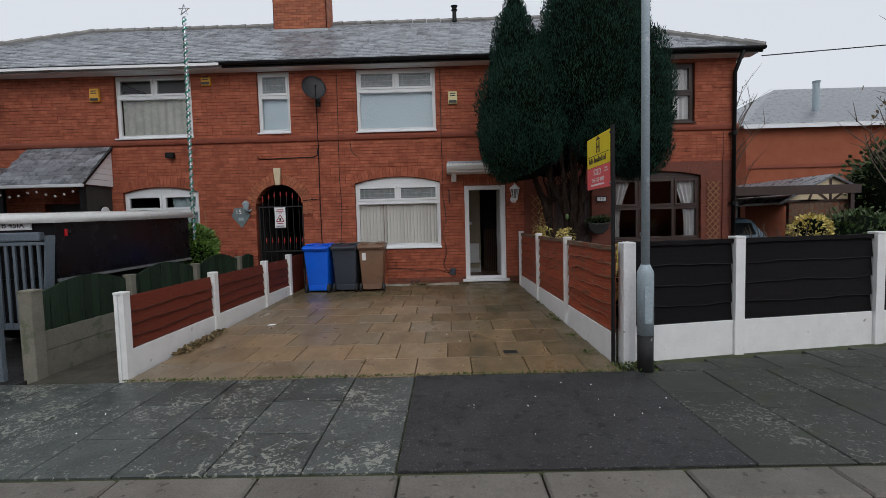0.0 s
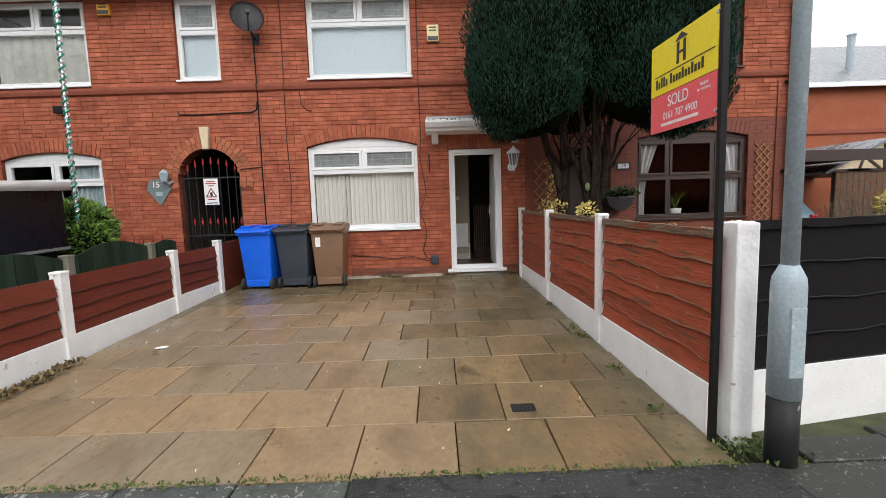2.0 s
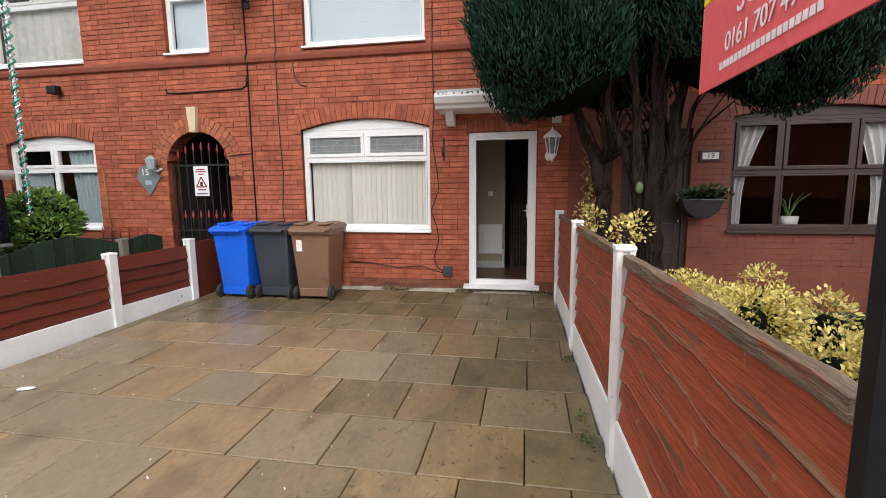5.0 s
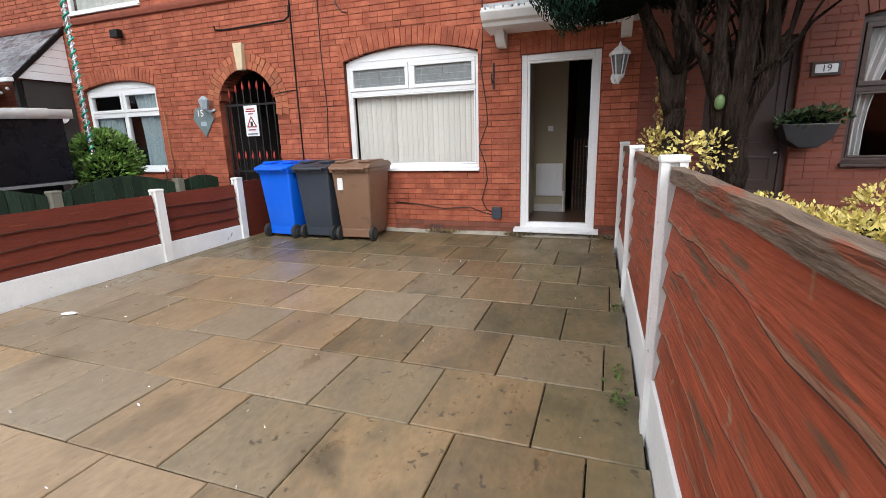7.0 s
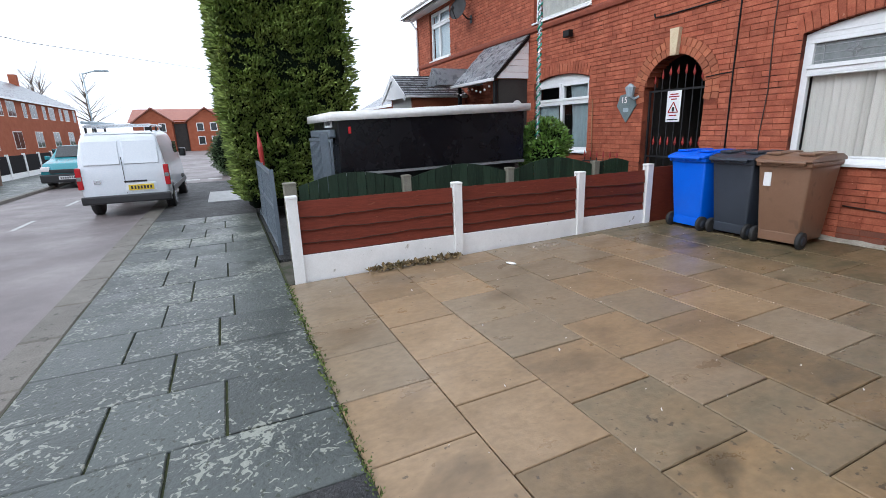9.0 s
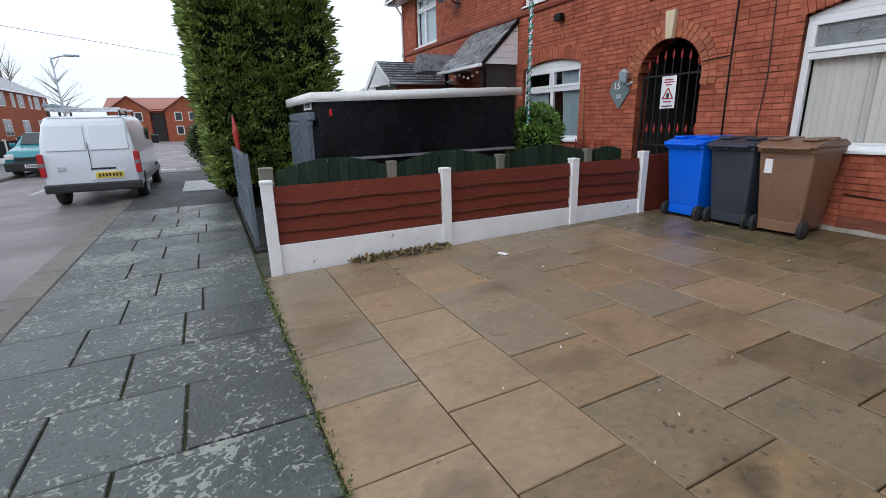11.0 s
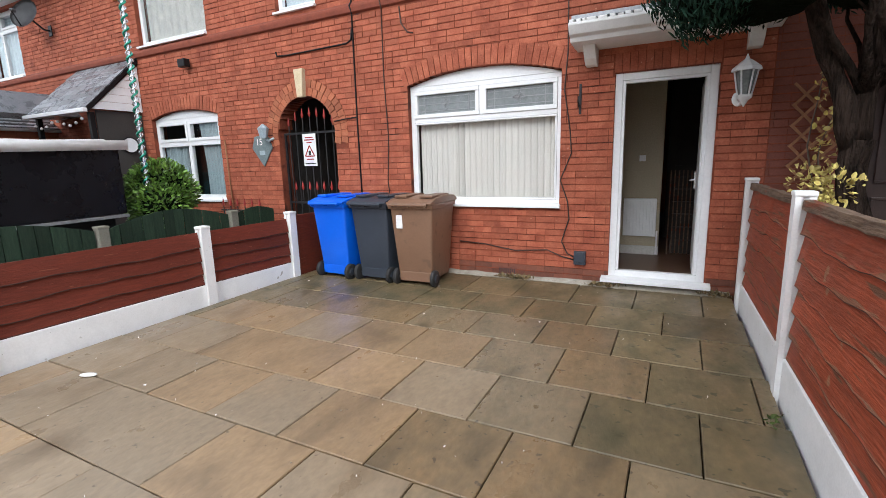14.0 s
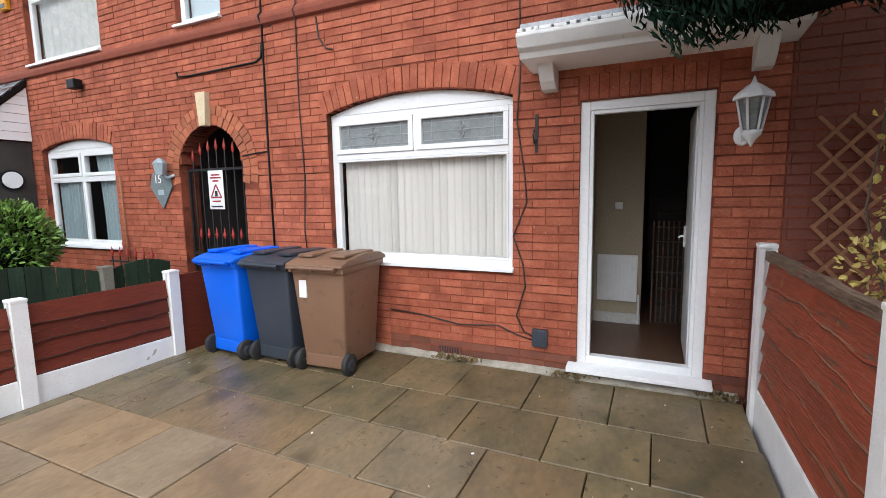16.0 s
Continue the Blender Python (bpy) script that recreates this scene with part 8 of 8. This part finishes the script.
gable_roof_house("side_street_house", 11.2, 24.0, 17.5, 25.0, 4.75, 7.0, M_FARBRICK, M_SLATE, "brick house with slate roof beyond the garage", (), 3.6)
tagged(part("string_course", bbox(11.15, 24.02, 17.44, 17.498, 3.15, 3.28), M_BAND), kind="structure", label="dark brick string course on the far house")
bm = bmesh.new()
tube(bm, [(14.6, 18.6, 5.0), (14.6, 18.6, 6.5), (14.6, 18.6, 6.6)], [0.12, 0.12, 0.15], 10)
tagged(part("flue_pipe", bm, M_GALV), "tall pale metal flue on the roof", "flue")
gable_roof_house("side_street_house", -30, -19, 26, 34, 4.6, 6.6, M_FARBRICK, M_SLATE, "grey roofed house behind the hedge", (), 3.0)
gable_roof_house("side_street_house", -31.0, -21.0, 13.5, 20.0, 2.9, 5.0, M_FARBRICK, M_SLATE, "low slate-roofed house behind the trailer", (), 2.8)


def red_houses():
    h = thing("gabled_houses", (-61, 1, -0.2), "modern red brick houses with paired gables", "house")
    part("wall", bbox(-70, -60.6, -4.6, 14, -0.3, 3.3), M_FARBRICK, h)
    bm = bmesh.new()
    prism(bm, [(-71, 3.1), (-60.3, 3.1), (-65.6, 4.75)], "y", -5.0, 14.4)
    part("roof", bm, M_REDROOF, h, "red tiled roof")
    for y0, y1 in ((-4.4, -0.7), (0.8, 4.7), (6.6, 10.2)):
        ym = (y0 + y1) / 2
        bm = bmesh.new()
        prism(bm, [(y0, -0.3), (y1, -0.3), (y1, 3.15), (ym, 4.5), (y0, 3.15)], "x", -64, -60)
        part("gable_wall", bm, M_FARBRICK, h)
        for s, ye in ((-1, y0 - 0.25), (1, y1 + 0.25)):
            bm = bmesh.new()
            prism(bm, [(ye, 3.0), (ym, 4.55), (ym, 4.68), (ye, 3.12)], "x", -65, -59.8)
            part("gable_roof", bm, M_REDROOF, h)
        for a in (0.9, 2.3):
            for z in (0.5, 2.0):
                w = part("window", bbox(-60.0, -59.96, y0 + a, y0 + a + 0.75, z, z + 0.95), M_UPVC, h, "white framed window")
                part("pane", bbox(-59.96, -59.95, y0 + a + 0.08, y0 + a + 0.67, z + 0.08, z + 0.87), M_CAR_GL, w)
    part("dark_entry", bbox(-60.6, -60.55, -0.6, 0.7, -0.2, 2.9), M_DARKIN, h)


red_houses()


# ---- far side of the street ----
for i in range(9):
    x = -15.2 - i * 1.93
    concrete_post(x, -4.3, 0.95, 0.11, 0, M_WHITE, "white concrete fence post across the street", "far fence posts", slot=False)
    tagged(part("far_board_fence", bbox(x - 1.87, x - 0.06, -4.33, -4.29, 0.12, 0.88, 0.005), M_BLKFENCE), "dark timber fence panel across the street", "fence panel", "far fence panels")
    tagged(part("gravel_board", bbox(x - 1.87, x - 0.06, -4.34, -4.28, -0.2, 0.11, 0.005), M_WHITE), "white gravel board across the street", "gravel board", "far gravel boards")
far_bin = copy_thing(brown_bin, pose(-19.8, -3.45, PAVE_Z - 0.002, 0, 0, 80))
far_bin["label"] = "dark wheelie bin standing on the far pavement"
shrub("far_shrub", [((-23, -6.6, 0.9), (1.6, 1.2, 1.0)), ((-26.5, -6.8, 0.8), (1.8, 1.2, 0.9))], 1500, 0.2, M_SHRUB, "bushy garden planting across the street", 0.85)
for x in (-9.9, -13.4, -17.0):
    tagged(part("road_dash", bbox(x - 1.2, x, 0.33, 0.42, ROAD_Z - 0.05, ROAD_Z + 0.004), M_LINE), "worn white centre line dash", "road marking", "road dashes")
for y in (2.75, 3.55, 4.35):
    tagged(part("give_way_dash", bbox(-19.3, -18.9, y, y + 0.5, ROAD_Z - 0.05, ROAD_Z + 0.003), M_LINE), "worn white give-way dash at the junction", "road marking", "give-way dashes")
# Line white on the concrete paints in its wet sky reflection.
tagged(part("concrete_patch", bbox(-13.4, -11.1, 3.75, 4.70, -0.3, PAVE_Z + 0.006, 0.004), M_LINE), kind="structure", label="pale concrete square in the pavement, wet sheen put into its colour")


# ---- small things on the drive ----
m_ = thing("drain_cover", (0.71, 5.50, drive_z(5.5)), "small dark iron drain grate in the flags", "drain cover")
part("plate", bbox(0.63, 0.80, 5.42, 5.54, drive_z(5.5) - 0.01, drive_z(5.5) + 0.005, 0.002), M_IRON, m_)
for i in range(5):
    part("slot", bbox(0.645 + i * 0.03, 0.655 + i * 0.03, 5.43, 5.53, drive_z(5.5) + 0.004, drive_z(5.5) + 0.0065), M_INK, m_)
bm = bmesh.new()
bmesh.ops.create_icosphere(bm, subdivisions=2, radius=0.05, matrix=pose(-2.80, 7.10, drive_z(7.1) + 0.012, 0, 0, 25) @ Matrix.Diagonal((1.4, 0.6, 0.25, 1)))
tagged(part("litter", bm, M_UPVC, None, "", True), "scrap of white litter on the flags", "litter")


def scatter(name, n, region, size, mat, label, kind_leaf=True):
    def pick():
        x, y = region()
        return Vector((x, y, (drive_z(y) if y > 4.72 else PAVE_Z) + 0.006 + RNG.uniform(0, size * 0.5))), Vector((RNG.uniform(-1, 1), RNG.uniform(-1, 1), 0.5))
    v, f = leaves(n, pick, size)
    tagged(solid(name, v, f, mat), label, "weeds", kind="stuff")


scatter("dead_leaves", 260, lambda: (-3.44 + abs(RNG.gauss(0, 0.05)), RNG.uniform(5.6, 6.75)), 0.06, M_DRY, "brown dead leaves along the fence foot")
scatter("weeds", 110, lambda: (RNG.choice((1.60, 1.58, 1.63)) + RNG.gauss(0, 0.02) + 0.012, RNG.choice((5.35, 6.1, 7.0, 7.3, 8.4)) + RNG.gauss(0, 0.06)), 0.034, M_MOSS, "green weeds growing along the fence foot")
scatter("weeds", 220, lambda: (RNG.choice((-0.75, -0.62, 0.35, 1.5)) + RNG.gauss(0, 0.09), 10.77 + RNG.gauss(0, 0.025)), 0.05, M_DRY, "dry weeds along the wall foot")
scatter("moss", 900, lambda: (RNG.uniform(-3.5, 1.8), 4.715 + RNG.gauss(0, 0.018)), 0.022, M_MOSS, "moss along the edge of the drive")
scatter("moss", 200, lambda: (1.95 + RNG.gauss(0, 0.12), 4.85 + RNG.gauss(0, 0.07)), 0.03, M_MOSS, "moss round the lamp post foot")
scatter("pale_specks", 90, lambda: (RNG.uniform(-3.3, 1.6), RNG.uniform(4.8, 10.6)), 0.018, M_LETTER, "pale petals and grit on the flags")
scatter("pale_specks", 50, lambda: (RNG.uniform(-5, 3), RNG.uniform(2.95, 4.65)), 0.018, M_LETTER, "pale grit on the pavement")


# ---- laid pieces: flags, slabs, kerbs, near bricks ----
def tile_mesh(name, w, d, h, bev=0.008):
    bm = bmesh.new()
    vs = [bm.verts.new(p) for p in ((0, 0, -h), (w, 0, -h), (w, d, -h), (0, d, -h), (0, 0, -bev), (w, 0, -bev), (w, d, -bev), (0, d, -bev),
                                    (bev, bev, 0), (w - bev, bev, 0), (w - bev, d - bev, 0), (bev, d - bev, 0))]
    for f in ((8, 9, 10, 11), (4, 5, 9, 8), (5, 6, 10, 9), (6, 7, 11, 10), (7, 4, 8, 11), (0, 1, 5, 4), (1, 2, 6, 5), (2, 3, 7, 6), (3, 0, 4, 7)):
        bm.faces.new([vs[i] for i in f])
    me = bpy.data.meshes.new(name)
    bm.to_mesh(me)
    bm.free()
    return me


TILES = {}


def lay(name, parent, x, y, z, w, d, h, material, bev=0.008, tilt=0.3, slope=0.0):
    k = (name, material.name, round(w, 3), round(d, 3))
    if k not in TILES:
        TILES[k] = tile_mesh(name, w, d, h, bev)
        TILES[k].materials.append(material)
    ob = new(name, TILES[k])
    ob.parent = parent
    ob.matrix_basis = pose(x, y, z + RNG.uniform(-0.002, 0.003), slope + RNG.uniform(-tilt, tilt), RNG.uniform(-tilt, tilt), 0)
    return ob


drive = tagged(new("driveway"), kind="structure", label="driveway of wet brown riven flags")
COURSES = [4.72, 5.32, 5.92, 6.54, 7.12, 7.70, 8.31, 8.92, 9.49, 10.08, 10.76]
PHASE = [0.22, -0.04, 0.26, 0.01, 0.32, 0.03, 0.35, 0.07, -0.21, 0.12]
for r, ph in enumerate(PHASE):
    y0, y1 = COURSES[r], COURSES[r + 1]
    xl, xr = -3.46, 1.78 - 0.018 * r
    cuts = [xl] + [ph + 0.61 * k for k in range(-8, 8) if xl + 0.12 < ph + 0.61 * k < xr - 0.08] + [xr]
    if r in (3, 5, 7):
        cuts = [c for i, c in enumerate(cuts) if i not in (3,)]
    for a, b in zip(cuts, cuts[1:]):
        mx, my = (a + b) / 2 + RNG.uniform(-0.4, 0.4), (y0 + y1) / 2 + RNG.uniform(-0.3, 0.3)
        # Darker olive flags near the house and both fences, paler buff front left.
        stone = M_OLIVE if mx > 1.05 or my > 9.5 or mx < -3.2 else M_BUFF if mx < 0.1 and my < 8.7 else M_FLAG
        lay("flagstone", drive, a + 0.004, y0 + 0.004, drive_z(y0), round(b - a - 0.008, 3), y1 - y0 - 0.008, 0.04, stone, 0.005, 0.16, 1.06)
bm = bmesh.new()
prism(bm, [(10.785, -0.05), (10.785, 0.001), (WALL_Y - 0.012, 0.034), (WALL_Y - 0.012, -0.05)], "x", -3.4, 1.6)
bmesh.ops.subdivide_edges(bm, edges=[e for e in bm.edges if e.calc_length() > 1], cuts=40)
for v in bm.verts:
    v.co.z += 0.018 * noise.noise(v.co * 6)
    if v.co.y < 10.83:
        v.co.y += 0.05 * noise.noise(v.co * 4)
tagged(part("mortar_fillet", bm, M_FILLET), kind="structure", label="pale cement fillet at the wall foot")

# pavement: staggered courses of grey slabs, with a tarmac patch before the drive
SPLITS = [(3.83,), (3.48, 4.12), (3.80,), (3.42, 4.10), (3.60, 4.2)]
for side in (-1, 1):
    x, r = (-0.38, 0) if side < 0 else (1.95, 1)
    while -8.2 < x < 15:
        w = RNG.choice((0.60, 0.62, 0.64, 0.70))
        a = x - w if side < 0 else x
        edges = (2.88,) + tuple(q + RNG.uniform(-0.04, 0.04) for q in SPLITS[r % 5]) + (4.72,)
        for y0, y1 in zip(edges, edges[1:]):
            lay("paving_slab" if side < 0 else "mossy_slab", pavement, a + 0.006, y0 + 0.006, PAVE_Z, round(w - 0.012, 2), round(y1 - y0 - 0.012, 2), 0.05, M_PAVE if side < 0 else M_PAVE2, 0.006, 0.25)
        x += side * w
        r += 1
for i in range(18):
    x0 = 2.2 + i * 0.62
    y1 = 5.0 + 0.17 * (x0 - 2.0)
    lay("mossy_slab", pavement, x0, 4.727, PAVE_Z, 0.61, max(y1 - 4.73 - 0.05, 0.1), 0.05, M_PAVE2, 0.006, 0.2)
tagged(part("tarmac_patch", bbox(-0.372, 1.945, 2.885, 4.725, -0.4, PAVE_Z + 0.002, 0.006), M_TARMAC), kind="structure", label="dark tarmac crossover patch in the pavement")
tagged(part("pavement_tarmac", bbox(-16.9, -8.75, 2.885, 4.74, -0.4, PAVE_Z - 0.004), M_TARMAC), kind="structure", label="tarmac stretch of the pavement")
tagged(part("front_verge", bbox(1.95, 40, 4.742, 7.0, -0.5, PAVE_Z - 0.03), M_PAVEJ), kind="structure", label="mossy strip beside the fence")
kerb = tagged(new("kerb"), kind="structure", label="row of worn dropped kerb stones")
x = -16.8
while x < 16:
    lay("kerb_stone", kerb, x, 2.555, PAVE_Z - 0.012, 0.90, 0.315, 0.3, M_KERB, 0.014, 0.2)
    x += 0.914

# the bricks nearest the path, each on its own
BR = {}
for a, b, z0, z1, proud in NEAR_BRICKS:
    k = (round(b - a, 3), round(z1 - z0, 3), round(proud, 3), z0 < 0.14)
    if k not in BR:
        v, f = [], []
        brick_faces(v, f, 0, b - a, 0, z1 - z0, round(proud, 3))
        me = bpy.data.meshes.new("brick")
        me.from_pydata([(p[0], p[1] - WALL_Y, p[2]) for p in v], [], f)
        me.materials.append(M_DAMP if z0 < 0.14 else M_BRICKP)
        BR[k] = me
    ob = new("brick", BR[k])
    ob.parent = wall_front
    ob.location = (a, WALL_Y, z0)
